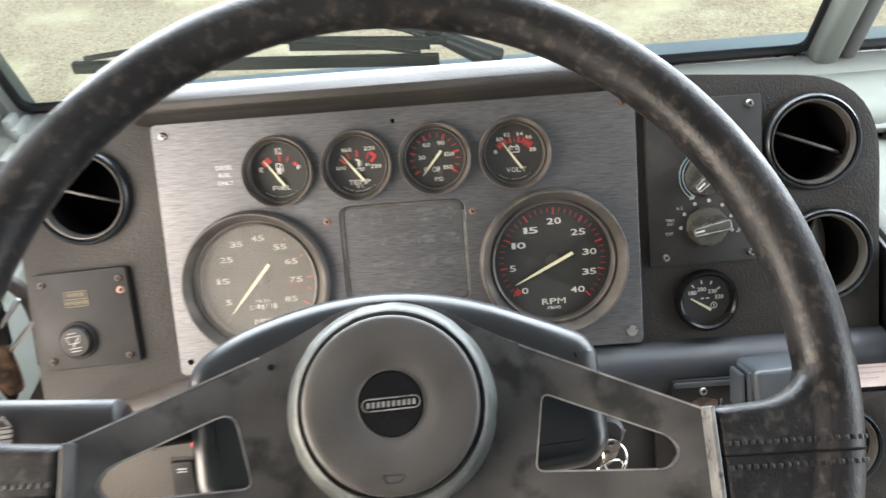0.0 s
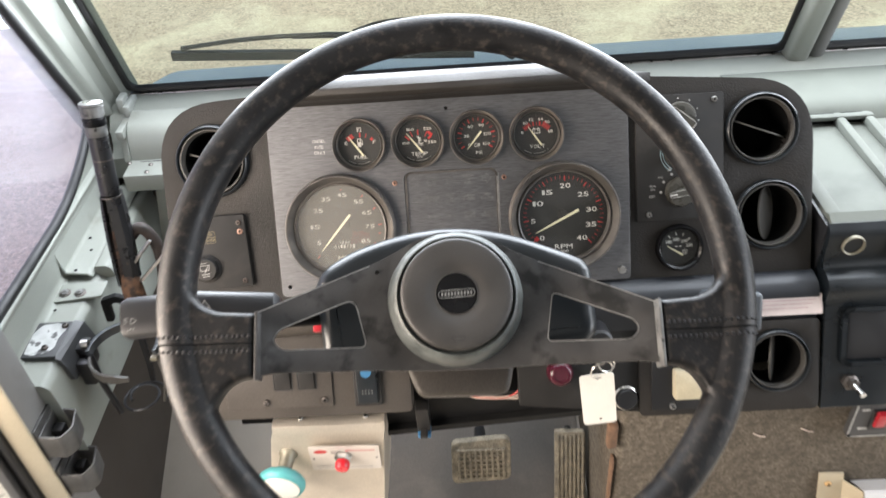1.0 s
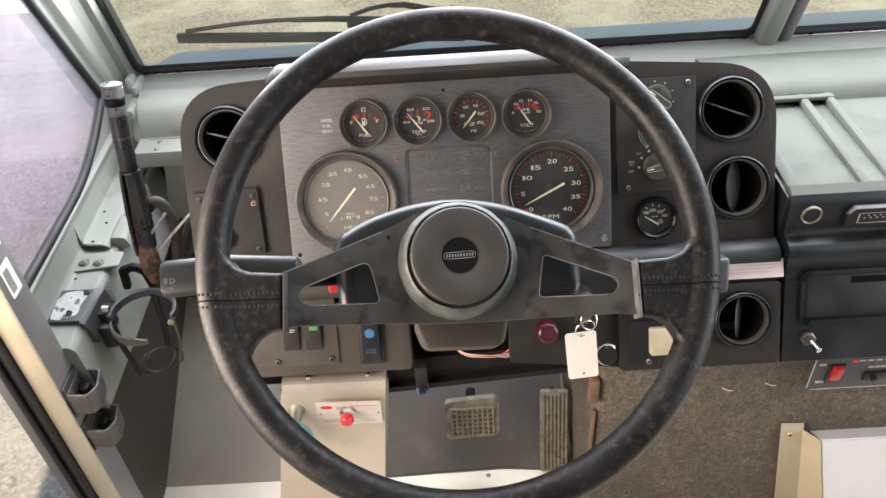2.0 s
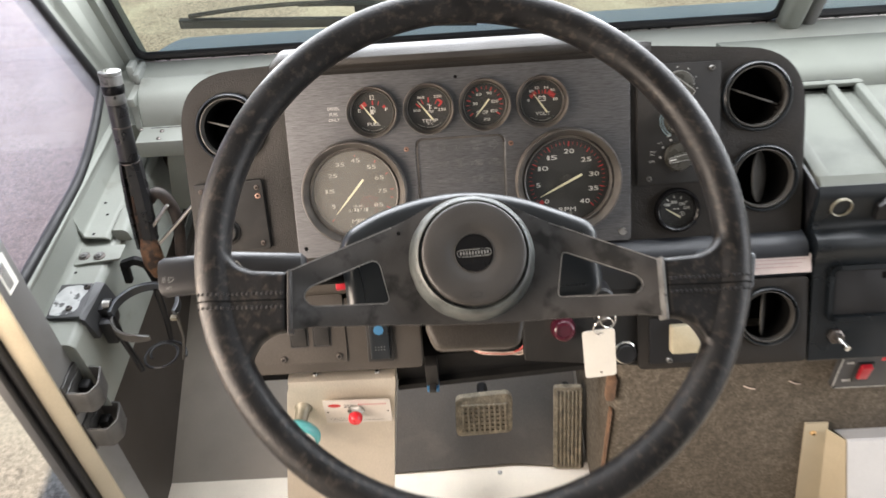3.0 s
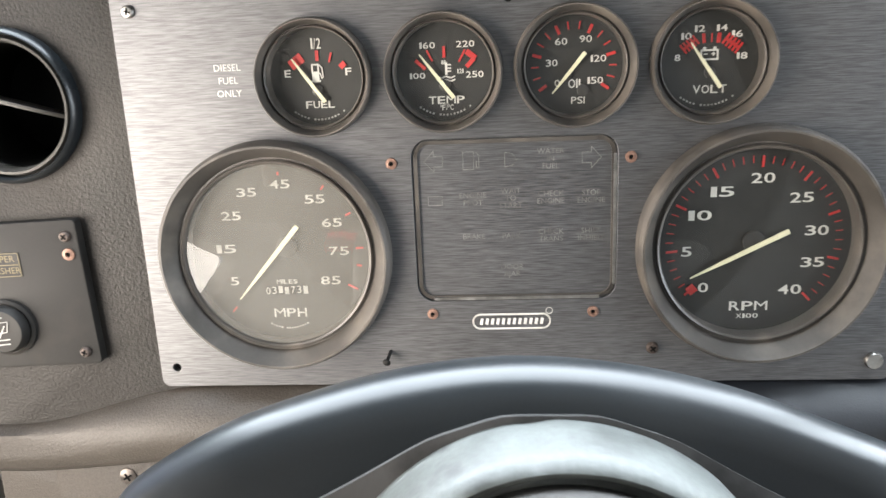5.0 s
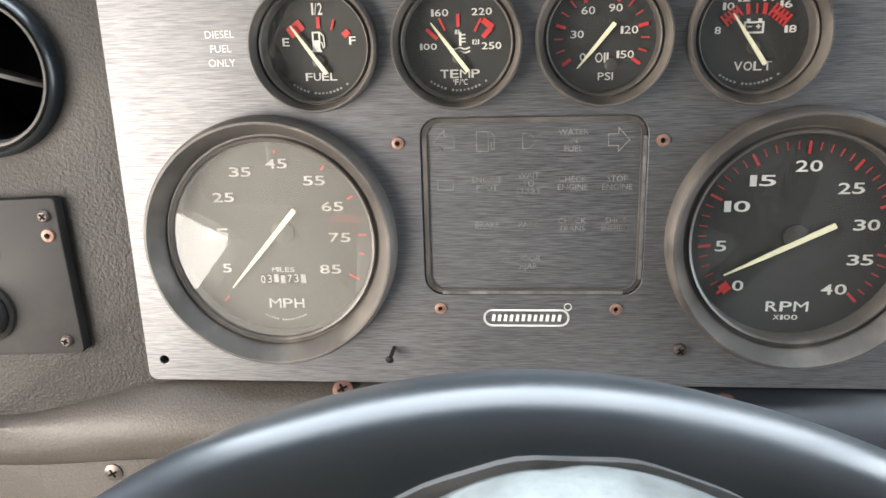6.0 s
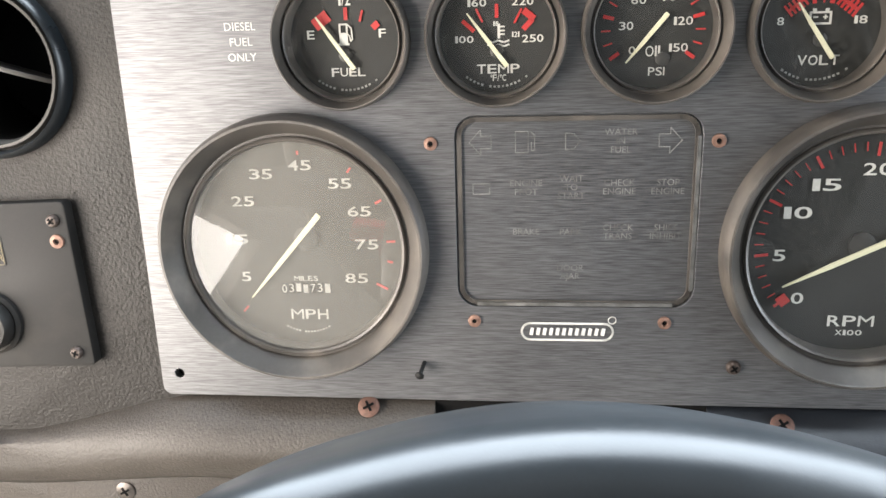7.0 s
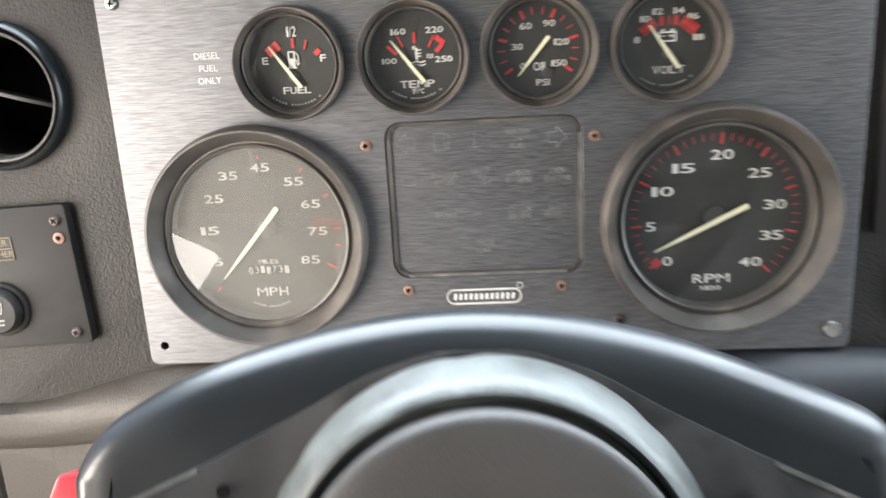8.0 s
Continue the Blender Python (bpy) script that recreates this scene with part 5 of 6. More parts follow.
def stalk_bar(pts, w, h):
    """A flat lever with rounded edges along a line."""
    bm = bmesh.new()
    P = [Vector(p) for p in pts]
    rings = []
    for k, q in enumerate(P):
        ww = w[k] if isinstance(w, list) else w
        ring_ = []
        for n in range(20):
            a = 2 * math.pi * (n + 0.5) / 20
            ca, sa = math.cos(a), math.sin(a)
            ring_.append(bm.verts.new((q.x, q.y + math.copysign(abs(sa) ** 0.72, sa) * ww / 2, q.z + math.copysign(abs(ca) ** 0.72, ca) * h / 2)))
        rings.append(ring_)
    for a, b in zip(rings, rings[1:]):
        for j in range(20):
            bm.faces.new((a[j], a[(j + 1) % 20], b[(j + 1) % 20], b[j]))
    bm.faces.new(rings[0]), bm.faces.new(rings[-1])
    return bm


stalk = part("stalk", stalk_bar([(-0.1585, 0.006, -0.060), (-0.162, 0.007, -0.056), (-0.23, 0.0150, -0.049), (-0.289, 0.0150, -0.045), (-0.293, 0.0150, -0.045)], [0.031, 0.036, 0.037, 0.037, 0.032], 0.022), M_BLACK, column, "flat black headlamp and turn-signal stalk")
part("lettering", add(lettering([("LIFT", -0.281, 0.001, 0.0030, 0)], lift=0), outline_bars([(-0.281, 0.007), (-0.281, 0.0125), (-0.2775, 0.012), (-0.2755, 0.010), (-0.2775, 0.008)], 0.0006), bars([(-0.2860, 0.0080 + 0.0016 * k, 0.004, 0.0006, 8) for k in range(4)])), M_EMBOSS, stalk, "faded lamp symbol and word", m=at(-0.042, 0.0012, -0.0335) @ pose(0, 0, 0, 0, 2, 0) @ Matrix.Diagonal((0.85, 0.85, 1, 1)))
# Neck is blackened to paint the dark void between stalk and column.
part("neck", stalk_bar([(-0.115, 0.006, -0.090), (-0.160, 0.006, -0.068)], [0.022, 0.024], 0.014), M_SHADESTEEL, stalk, "stalk neck blackened like the shaded gap around it")
wash = [outline_bars([(-0.2250, 0.0158), (-0.2160, 0.0158), (-0.2205, 0.0222)], 0.0009)]
wash += [prism(rrect(w_, 0.0020, 0.0009, 3, -0.2205 + dx, y), 0.0, 0.0003) for w_, dx, y in ((0.0112, 0.0, 0.0136), (0.0122, -0.0004, 0.0108), (0.0104, 0.0003, 0.0080))]
wash += [outline_bars([(-0.2250, 0.0058), (-0.2160, 0.0058), (-0.2180, 0.0018), (-0.2230, 0.0018)], 0.0009)]
part("symbol", add(*wash), M_EMBOSS, stalk, "embossed grey washer symbol", m=at(0, 0, -0.0378))


# ---- left side of the cab ----
XZY = Matrix(((1, 0, 0, 0), (0, 0, 1, 0), (0, 1, 0, 0), (0, 0, 0, 1)))
# pressed sill under the quarter window, drawn out along y
sec = rounded([(-0.601, 0.614), (-0.591, 0.608), (-0.596, 0.598), (-0.599, 0.548), (-0.593, 0.538), (-0.552, 0.537), (-0.544, 0.529), (-0.536, 0.40), (-0.601, 0.40)], [0.001, 0.004, 0.003, 0.005, 0.005, 0.004, 0.004, 0.002, 0.001], 4)
solid("sill", moved(prism(sec, 0.486, 0.96), XZY), M_PAINT, "grey-green pressed metal sill under the quarter window", "sill", kind="structure", smooth=30)
tray = thing("sill_bracket", pose(0, 0, 0), "grey-green folded metal tray and strap bolted on the sill", "bracket")
tsec = rounded([(-0.5985, 0.590), (-0.5965, 0.590), (-0.5950, 0.5525), (-0.5590, 0.5490), (-0.5540, 0.5420), (-0.5560, 0.5405), (-0.5610, 0.5450), (-0.5975, 0.5480)], [0.0005, 0.0005, 0.006, 0.004, 0.001, 0.001, 0.003, 0.006], 4)
part("tray", moved(prism(tsec, 0.700, 0.935, bevel=0.0006), XZY), M_PAINT, tray, "folded sheet tray", smooth=35)
part("front_bead", sweep([(-0.5965, 0.7005, 0.566), (-0.5935, 0.7005, 0.5525), (-0.588, 0.7005, 0.5505), (-0.562, 0.7005, 0.5480), (-0.557, 0.7005, 0.5445)], 0.0022, 8), M_PAINT, tray, "rolled tray edge")
part("tab", moved(prism(rounded([(-0.5545, 0.530), (-0.5545, 0.5520), (-0.5300, 0.5520), (-0.5260, 0.530)], [0.001, 0.005, 0.010, 0.003], 4), 0.712, 0.772, bevel=0.003), XZY), M_PAINT, tray, "rounded raised tab")
part("strap", moved(prism(rounded([(-0.5985, 0.645), (-0.527, 0.655), (-0.527, 0.688), (-0.5985, 0.686)], 0.003, 3), 0.5385, 0.5425, bevel=0.0008), Matrix()), M_PAINT, tray, "flat bolted strap")
for x, y in ((-0.5840, 0.6640), (-0.5605, 0.6625)):
    bt = part("bolt", lathe([(0.0058, 0.0015), (0.0058, 0.0040), (0.0035, 0.0045), (0.0030, 0.0062), (0, 0.0062)], 6), M_GREY, tray, "painted hex bolt", m=pose(x, y, 0.5425, 0, 0, 20))
    part("washer", lathe([(0.0088, 0), (0.0088, 0.0012), (0.005, 0.0018)], 20), M_DARKSTEEL, bt, "dull washer")
for x, y, z in ((-0.5850, 0.785, 0.5522), (-0.5730, 0.755, 0.5510), (-0.5890, 0.632, 0.5386), (-0.5800, 0.706, 0.5518)):
    part("hole", disc(0.0026, 0, 12), M_HOLE, tray, m=pose(x, y, z))
tape = thing("latch_plate", pose(0, 0, 0), "dark latch plate covered with flaking silver tape", "plate")
part("plate", box(-0.5970, -0.5475, 0.532, 0.600, 0.5385, 0.5450, 0.0012), M_SLATE, tape, "dark plate")
part("tape", prism(rounded([(-0.594, 0.538), (-0.580, 0.535), (-0.562, 0.540), (-0.555, 0.549), (-0.557, 0.566), (-0.551, 0.585), (-0.566, 0.597), (-0.588, 0.594), (-0.596, 0.578)], 0.004, 3), 0.5450, 0.5456), M_SILVERTAPE, tape, "flaking silver tape")
part("edge", loft([(-0.5470, 0.528, 0.545), (-0.5410, 0.528, 0.540), (-0.5330, 0.530, 0.500), (-0.5480, 0.530, 0.500)], [(-0.5470, 0.602, 0.545), (-0.5350, 0.604, 0.540), (-0.5270, 0.604, 0.505), (-0.5480, 0.604, 0.500)]), M_SLATE, tape, "turned-down dark edge")
for x, y in ((-0.555, 0.590), (-0.568, 0.548)):
    screw(tape, x, y, 0.5456, 0.0048, M_DARKSTEEL)

# sheet shelf and duct roll at the corner of the cowl
solid("cowl_shelf", add(box(-0.548, -0.352, 0.886, 0.980, 0.596, 0.601, 0.0015), box(-0.548, -0.352, 0.8835, 0.8885, 0.570, 0.601, 0.0022)), M_PAINT, "pale grey-green sheet shelf beside the dashboard", "shelf", kind="structure")
roll = extrude_x(rounded([(0.932, 0.600), (0.938, 0.630), (0.952, 0.654), (0.992, 0.6645), (1.000, 0.659), (1.000, 0.600)], [0.001, 0.02, 0.014, 0.005, 0.004, 0.001], 6), -0.545, -0.34, 12)
solid("cowl_roll", roll, M_PAINT, "rounded grey-green duct roll above the shelf", "duct", kind="structure", smooth=60)
solid("shelf_seam", box(-0.530, -0.40, 0.9265, 0.9280, 0.6005, 0.6014, 0.0), M_SHADESTEEL, "dark open seam across the sheet shelf", "trim", kind="structure")
solid("duct_bracket", add(loft([(-0.5560, 0.928, 0.602), (-0.5465, 0.926, 0.602), (-0.5465, 0.931, 0.602), (-0.5560, 0.933, 0.602)], [(-0.5640, 0.958, 0.643), (-0.5465, 0.946, 0.645), (-0.5465, 0.956, 0.648), (-0.5640, 0.966, 0.646)]), box(-0.5590, -0.5465, 0.934, 0.985, 0.640, 0.656, 0.002)), M_PAINT, "small chipped bracket at the duct end", "bracket")
solid("corner_filler", add(box(-0.5600, -0.5480, 0.990, 1.040, 0.640, 0.6725, 0.004), box(-0.5720, -0.5585, 1.000, 1.030, 0.640, 0.682, 0.004)), M_COWL, "lumpy dirty sealer at the windscreen corner", "sealer", kind="structure")
for x, y in ((-0.509, 0.893), (-0.509, 0.916), (-0.5480, 0.924)):
    solid("shelf_screw", lathe([(0.004, 0), (0.004, 0.001), (0.0025, 0.0026), (0, 0.003)], 12), M_DARKSTEEL, "small rusty screw in the shelf", "screw", "shelf screws", m=pose(x, y, 0.601))
solid("kick_panel", sheet([(-0.507, 0.905, 0.5695), (-0.38, 0.905, 0.5695), (-0.38, 0.905, 0.44), (-0.532, 0.905, 0.44)], 0.003), M_PAINT, "pale grey-green panel under the sheet shelf", "panel", kind="structure")
# dark frame member and thin rods beside the lever
solid("dash_brace", sweep([(-0.36, 0.62, 0.66), (-0.405, 0.70, 0.585), (-0.45, 0.72, 0.50), (-0.47, 0.72, 0.42)], 0.013, 8), M_BLACK, "dark bent brace under the dashboard end", "brace")
for a, b in (((-0.4560, 0.640, 0.574), (-0.385, 0.652, 0.640)), ((-0.4570, 0.646, 0.604), (-0.425, 0.656, 0.638))):
    solid("linkage_rod", sweep([a, b], 0.0026, 8), M_STEEL, "thin pale steel linkage rod", "rod", "linkage rods")

# parking brake lever
lever = thing("parking_brake_lever", pose(0, 0, 0), "tall chipped black parking brake lever with rusty foot", "lever")
lt, lb_ = Vector((-0.4596, 0.7060, 0.8285)), Vector((-0.4695, 0.6370, 0.5540))
ax_ = (lb_ - lt)
P_ = lambda t: lt + ax_ * t
part("grip", sweep([P_(0.06), P_(0.10), P_(0.42), P_(0.44)], [0.0128, 0.0130, 0.0132, 0.0128], 24), M_LEVER, lever, "black grip tube")
part("cap", sweep([P_(-0.006), P_(-0.002), P_(0.010), P_(0.014), P_(0.016), P_(0.060)], [0.0125, 0.0150, 0.0152, 0.0140, 0.0148, 0.0146], 24), M_CAP, lever, "worn silver cap")
part("cap_top", sweep([P_(-0.010), P_(-0.007), P_(-0.004)], [0.004, 0.0105, 0.0115], 20), M_CHROME, lever, "bright worn cap top")
part("collar", sweep([P_(0.062), P_(0.068), P_(0.098), P_(0.104)], [0.0140, 0.0148, 0.0148, 0.0138], 24), M_JET, lever, "dark knurled collar")
part("sleeve", sweep([P_(0.104), P_(0.150), P_(0.154)], [0.0138, 0.0138, 0.0130], 24), M_CAP, lever, "scuffed grey sleeve")
for t, r_ in ((0.268, 0.0136), (0.452, 0.0146)):
    part("band", sweep([P_(t - 0.004), P_(t + 0.004)], r_, 24), M_DARKSTEEL, lever, "thin worn band")
fold = bmesh.new()
rows_c = []
for t, wd in ((0.44, 0.0130), (0.50, 0.0150), (0.66, 0.0172), (0.84, 0.0165), (0.91, 0.0150)):
    c = P_(t)
    rows_c.append([fold.verts.new(c + Vector((wd * u, v, 0))) for u, v in ((-1.0, -0.004), (-0.85, -0.012), (-0.55, -0.0145), (-0.42, -0.0070), (-0.10, -0.0070), (0.0, -0.0150), (0.7, -0.0125), (1.0, -0.003), (0.9, 0.012), (-0.9, 0.012))])
for a, b in zip(rows_c, rows_c[1:]):
    for j in range(10):
        fold.faces.new((a[j], a[(j + 1) % 10], b[(j + 1) % 10], b[j]))
fold.faces.new(rows_c[0]), fold.faces.new(rows_c[-1])
part("channel", fold, M_LEVER, lever, "rust-chipped folded channel", smooth=25)
part("slot", sweep([P_(0.62) + Vector((-0.0046, -0.0075, 0)), P_(0.70) + Vector((-0.0046, -0.0080, 0)), P_(0.97) + Vector((-0.0042, -0.0085, 0))], [0.0016, 0.0032, 0.0036], 8), M_RUSTBROWN, lever, "rusty slot")
part("foot", sweep([P_(0.86) + Vector((0.002, -0.002, 0)), P_(0.92) + Vector((0.004, -0.006, 0)), P_(1.0) + Vector((0.006, -0.006, 0)), P_(1.10) + Vector((0.006, 0.004, 0))], [0.0110, 0.0150, 0.0160, 0.0110], 10), M_FOOT, lever, "orange-brown rusty pivot foot")
part("hook", sweep(curve_pts([P_(0.70) + Vector((0.010, 0.016, 0)), P_(0.665) + Vector((0.021, 0.016, 0)), P_(0.69) + Vector((0.032, 0.018, 0)), P_(0.77) + Vector((0.041, 0.020, 0)), P_(0.88) + Vector((0.043, 0.022, 0)), P_(1.05) + Vector((0.036, 0.026, 0))]), 0.0085, 12), M_OLDRUST, lever, "dark arched cable hook")
part("pivot_bracket", moved(prism(rounded([(-0.024, -0.026), (-0.020, 0.016), (0.004, 0.024), (0.026, 0.014), (0.028, -0.030), (0.018, -0.030), (0.014, 0.004), (0.002, 0.012), (-0.009, 0.006), (-0.012, -0.026)], 0.004, 3), -0.004, 0.004, bevel=0.001), upright(-0.502, 0.642, 0.530)), M_SHADESTEEL, lever, "dark curled pivot bracket")

# clip-on cup holder
cup = thing("cup_holder", pose(-0.470, 0.562, -0.030), "black plastic clip-on drink holder with open ring", "cup holder")


def band(a0, a1, r, z, h, thick, tip=0.0):
    """An arc of flat upright band; the last steps taper by tip."""
    bm = bmesh.new()
    prev = None
    n = 40
    for k in range(n + 1):
        a = radians(a0 + (a1 - a0) * k / n)
        hh = h * (1 - tip * max(0, (k - 0.8 * n) / (0.2 * n)))
        q = [bm.verts.new((rr * math.cos(a), rr * math.sin(a), zz)) for rr, zz in ((r, z), (r + thick * 0.5, z - hh * 0.06), (r + thick, z), (r + thick, z + hh), (r + thick * 0.5, z + hh * 1.06), (r, z + hh))]
        if prev:
            for j in range(6):
                bm.faces.new((prev[j], prev[(j + 1) % 6], q[(j + 1) % 6], q[j]))
        else:
            bm.faces.new(q)
        prev = q
    bm.faces.new(prev)
    return bm


# Rear arc takes the lighter blue-grey to paint its highlight.
part("ring", band(-15, 190, 0.0455, 0.546, 0.013, 0.0055), M_HANDLE, cup, "rear arc of the ring, highlight put into its grey")
part("front_arc", band(185, 290, 0.0460, 0.536, 0.014, 0.0040, 0.5), M_VENT, cup, "greyer open front arc")
part("leg", sweep([(-0.049, -0.006, 0.548), (-0.040, -0.018, 0.500), (-0.028, -0.026, 0.448)], [0.006, 0.0045, 0.004], 8), M_BLACK, cup)
part("leg", sweep([(0.049, -0.010, 0.552), (0.046, -0.012, 0.500), (0.034, -0.014, 0.456)], [0.003, 0.0022, 0.0022], 8), M_VENT, cup, "thin pale leg")
part("leg", sweep([(0.004, 0.048, 0.548), (0.004, 0.040, 0.490), (0.003, 0.030, 0.450)], [0.006, 0.0045, 0.004], 8), M_BLACK, cup)
part("base", sweep([((0.034 - 0.00003 * a) * math.cos(radians(a)), (0.034 - 0.00003 * a) * math.sin(radians(a)) - 0.004, 0.450 + 0.00002 * a) for a in range(0, 600, 15)], 0.0022, 8), M_BLACK, cup, "small coiled base")
part("clip", add(box(-0.072, -0.050, -0.004, 0.022, 0.520, 0.560, 0.004), box(-0.064, -0.046, -0.022, -0.006, 0.505, 0.548, 0.003)), M_BLACK, cup, "black hooked clip")
part("end_tag", box(0.040, 0.050, -0.018, -0.010, 0.542, 0.549, 0.002), M_TUBE, cup, "yellowed tag at the ring end")
part("spring", sweep([(-0.058 + 0.0002 * k, 0.004 + 0.006 * math.cos(k * 0.7), 0.562 + 0.006 * math.sin(k * 0.7)) for k in range(50)], 0.0012, 6), M_STEEL, cup, "bright wire spring")

# two strikers on the door post
for k, (y, z) in enumerate(((0.460, 0.480), (0.460, 0.398))):
    st = thing("door_striker", pose(-0.558, y, z), "grey pressed-steel door striker loop on the post", "striker", "door strikers")
    loop = rounded([(0.0, -0.022), (0.0, 0.030), (0.034, 0.028), (0.040, -0.004), (0.030, -0.022)], [0.001, 0.001, 0.004, 0.006, 0.005], 4)
    hole = rounded([(0.003, -0.019), (0.003, 0.027), (0.032, 0.026), (0.0375, -0.003), (0.029, -0.0195)], [0.001, 0.001, 0.003, 0.005, 0.004], 4)
    part("loop", moved(prism(loop, -0.030, 0.010, holes=[hole], bevel=0.0010), pose(0, 0, 0, 0, 4, 0)), M_STRIKER, st, "worn grey loop")
    part("base", box(-0.002, 0.002, -0.022, 0.032, -0.038, 0.022, 0.001), M_STRIKER, st)
    part("latch", box(0.004, 0.020, 0.0, 0.018, -0.026, -0.004, 0.004), M_SHADESTEEL, st, "dark latch tongue")
sticker = thing("barcode_sticker", pose(-0.5598, 0.462, 0.695) @ pose(0, 0, 0, 90, 0, 90), "small white sticker with dark printed bars", "sticker")
part("paper", prism(rrect(0.026, 0.050, 0.001), -0.0004, 0.0005), M_PAPER, sticker)
part("print", bars([(-0.003, -0.018 + 0.0026 * k, 0.013, 0.0014, 0) for k in range(14)], 0.0007), M_BLACK, sticker, "dark printed bars")
copy_thing(sticker, pose(-0.5598, 0.466, 0.765) @ pose(0, 0, 0, 90, 0, 90))

# ---- outside, beyond the windscreen ----
M_HOOD = surf("white_bonnet_paint", (0.82, 0.82, 0.78), 0.4, mottle=(3, 0.05), bump=(200, 0.02))
solid("bonnet", moved(prism(rounded([(-0.62, 1.085), (1.82, 1.085), (1.74, 1.215), (-0.54, 1.215)], 0.03), 0.53, 0.632, bevel=0.03, segs=4), Matrix()), M_HOOD, "white painted bonnet in front of the windscreen", "bonnet")


def wiper(a, b, pivot, elbow, label):
    w = thing("windscreen_wiper", pose(0, 0, 0), label, "wiper", "windscreen wipers")
    A, B = Vector(a), Vector(b)
    d = (B - A)
    part("blade", loft([A + Vector((0, -0.006, -0.009)), A + Vector((0, 0.006, -0.009)), A + Vector((0, 0.006, 0.006)), A + Vector((0, -0.006, 0.006))], [B + Vector((0, -0.006, -0.009)), B + Vector((0, 0.006, -0.009)), B + Vector((0, 0.006, 0.006)), B + Vector((0, -0.006, 0.006))]), M_RUBBER, w, "black rubber blade")
    part("yoke", sweep(curve_pts([A + d * 0.03 + Vector((0, 0.008, 0.008)), A + d * 0.25 + Vector((0, 0.012, 0.022)), A + d * 0.5 + Vector((0, 0.014, 0.028)), A + d * 0.75 + Vector((0, 0.012, 0.020)), A + d * 0.95 + Vector((0, 0.008, 0.006))]), 0.0042, 8), M_BLACK, w, "thin bowed yoke")
    part("arm", sweep([Vector(elbow), A + d * 0.52 + Vector((0, 0.018, 0.026)), A + d * 0.40 + Vector((0, 0.016, 0.024))], [0.007, 0.006, 0.004], 8), M_BLACK, w, "black wiper arm")
    part("arm_head", sweep([Vector(pivot), Vector(elbow)], [0.013, 0.008], 10), M_BLACK, w, "pivot head of the arm")


wiper((-0.482, 1.082, 0.720), (0.047, 1.082, 0.690), (0.12, 1.13, 0.66), (0.055, 1.11, 0.705), "parked black wiper lying along the windscreen foot")
wiper((-0.17, 1.100, 0.722), (0.035, 1.100, 0.708), (0.14, 1.14, 0.66), (0.05, 1.12, 0.712), "second black wiper lying behind another")

# ---- below the dashboard ----
# rocker switch plate on the left
sp = thing("switch_plate", FACE @ at(-0.239, -0.232, -0.020), "black screwed plate with two rocker switches", "switch plate")
part("plate", prism(rrect(0.140, 0.098, 0.003, 5, 0.0, 0.010), -0.002, 0.003, bevel=0.0008), M_LITFASCIA, sp, "thin black plate")
for x, mt in ((0.0060, M_FADED), (0.0375, M_GREEN)):
    r = part("rocker_switch", prism(rrect(0.021, 0.038, 0.002), 0.003, 0.0075, bevel=0.0015), M_SWPLATE, sp, "dull black rocker switch", m=pose(x, 0.007, 0, 6, 0, 0))
    part("mark", bars([(0, 0.0125, 0.012, 0.0060, 0)] if mt is M_GREEN else [(0, 0.012, 0.010, 0.0014, 0), (0, 0.009, 0.009, 0.0010, 0)], 0.0078), mt, r)
    part("surround", outline_bars(rrect(0.0240, 0.0410, 0.002), 0.0014, 0.003, 0.0016), M_BLACK, r, "dark edge round the rocker", m=pose(0, 0, 0, -6, 0, 0))
for x, y in ((-0.018, -0.030), (0.059, -0.029)):
    screw(sp, x, y, 0.003, 0.0046, M_DARKSTEEL)
bsw = thing("fan_switch", FACE @ at(-0.1225, -0.236, -0.020), "black rocker switch with blue symbol", "switch")
part("housing", prism(rrect(0.036, 0.072, 0.003), -0.002, 0.006, bevel=0.0015), M_SWPLATE, bsw, "raised black surround")
rk = part("rocker", prism(rrect(0.027, 0.062, 0.003), 0.006, 0.012, bevel=0.002), M_SHROUD, bsw, "black rocker", m=pose(0, 0, 0, 5, 0, 0))
part("symbol", moved(disc(0.0072, 0.0123, 8), at(0, 0.013)), M_BLUE, rk, "blue light symbol", smooth=0)
part("dots", bars([(-0.006 + 0.004 * k, -0.016 + 0.004 * j, 0.0014, 0.0014, 0) for k in range(4) for j in range(2)], 0.0123), M_GHOST, rk)
rt_ = part("hazard_tab", moved(prism(rounded([(-0.012, 0.004), (0.034, 0.004), (0.034, 0.016), (0.012, 0.017), (0.008, 0.0195), (-0.008, 0.020), (-0.012, 0.010)], 0.003), -0.004, 0.006, bevel=0.0015), at(-0.1465, 0.0065, -0.1195)), M_REDPL, column, "bright red plastic hazard tab")
part("lower_tab", moved(prism(rounded([(0.008, -0.014), (0.030, -0.013), (0.030, -0.002), (0.008, -0.002)], 0.002), -0.004, 0.005, bevel=0.0012), at(-0.1465, 0.0065, -0.1195)), M_DEEPRED, rt_, "darker red lower tab")
part("print", moved(bars([(0.006, 0.010, 0.016, 0.0016, 0), (0.006, 0.006, 0.012, 0.0012, 0)], 0.0063), at(-0.1465, 0.0065, -0.1195)), M_LABEL, rt_)
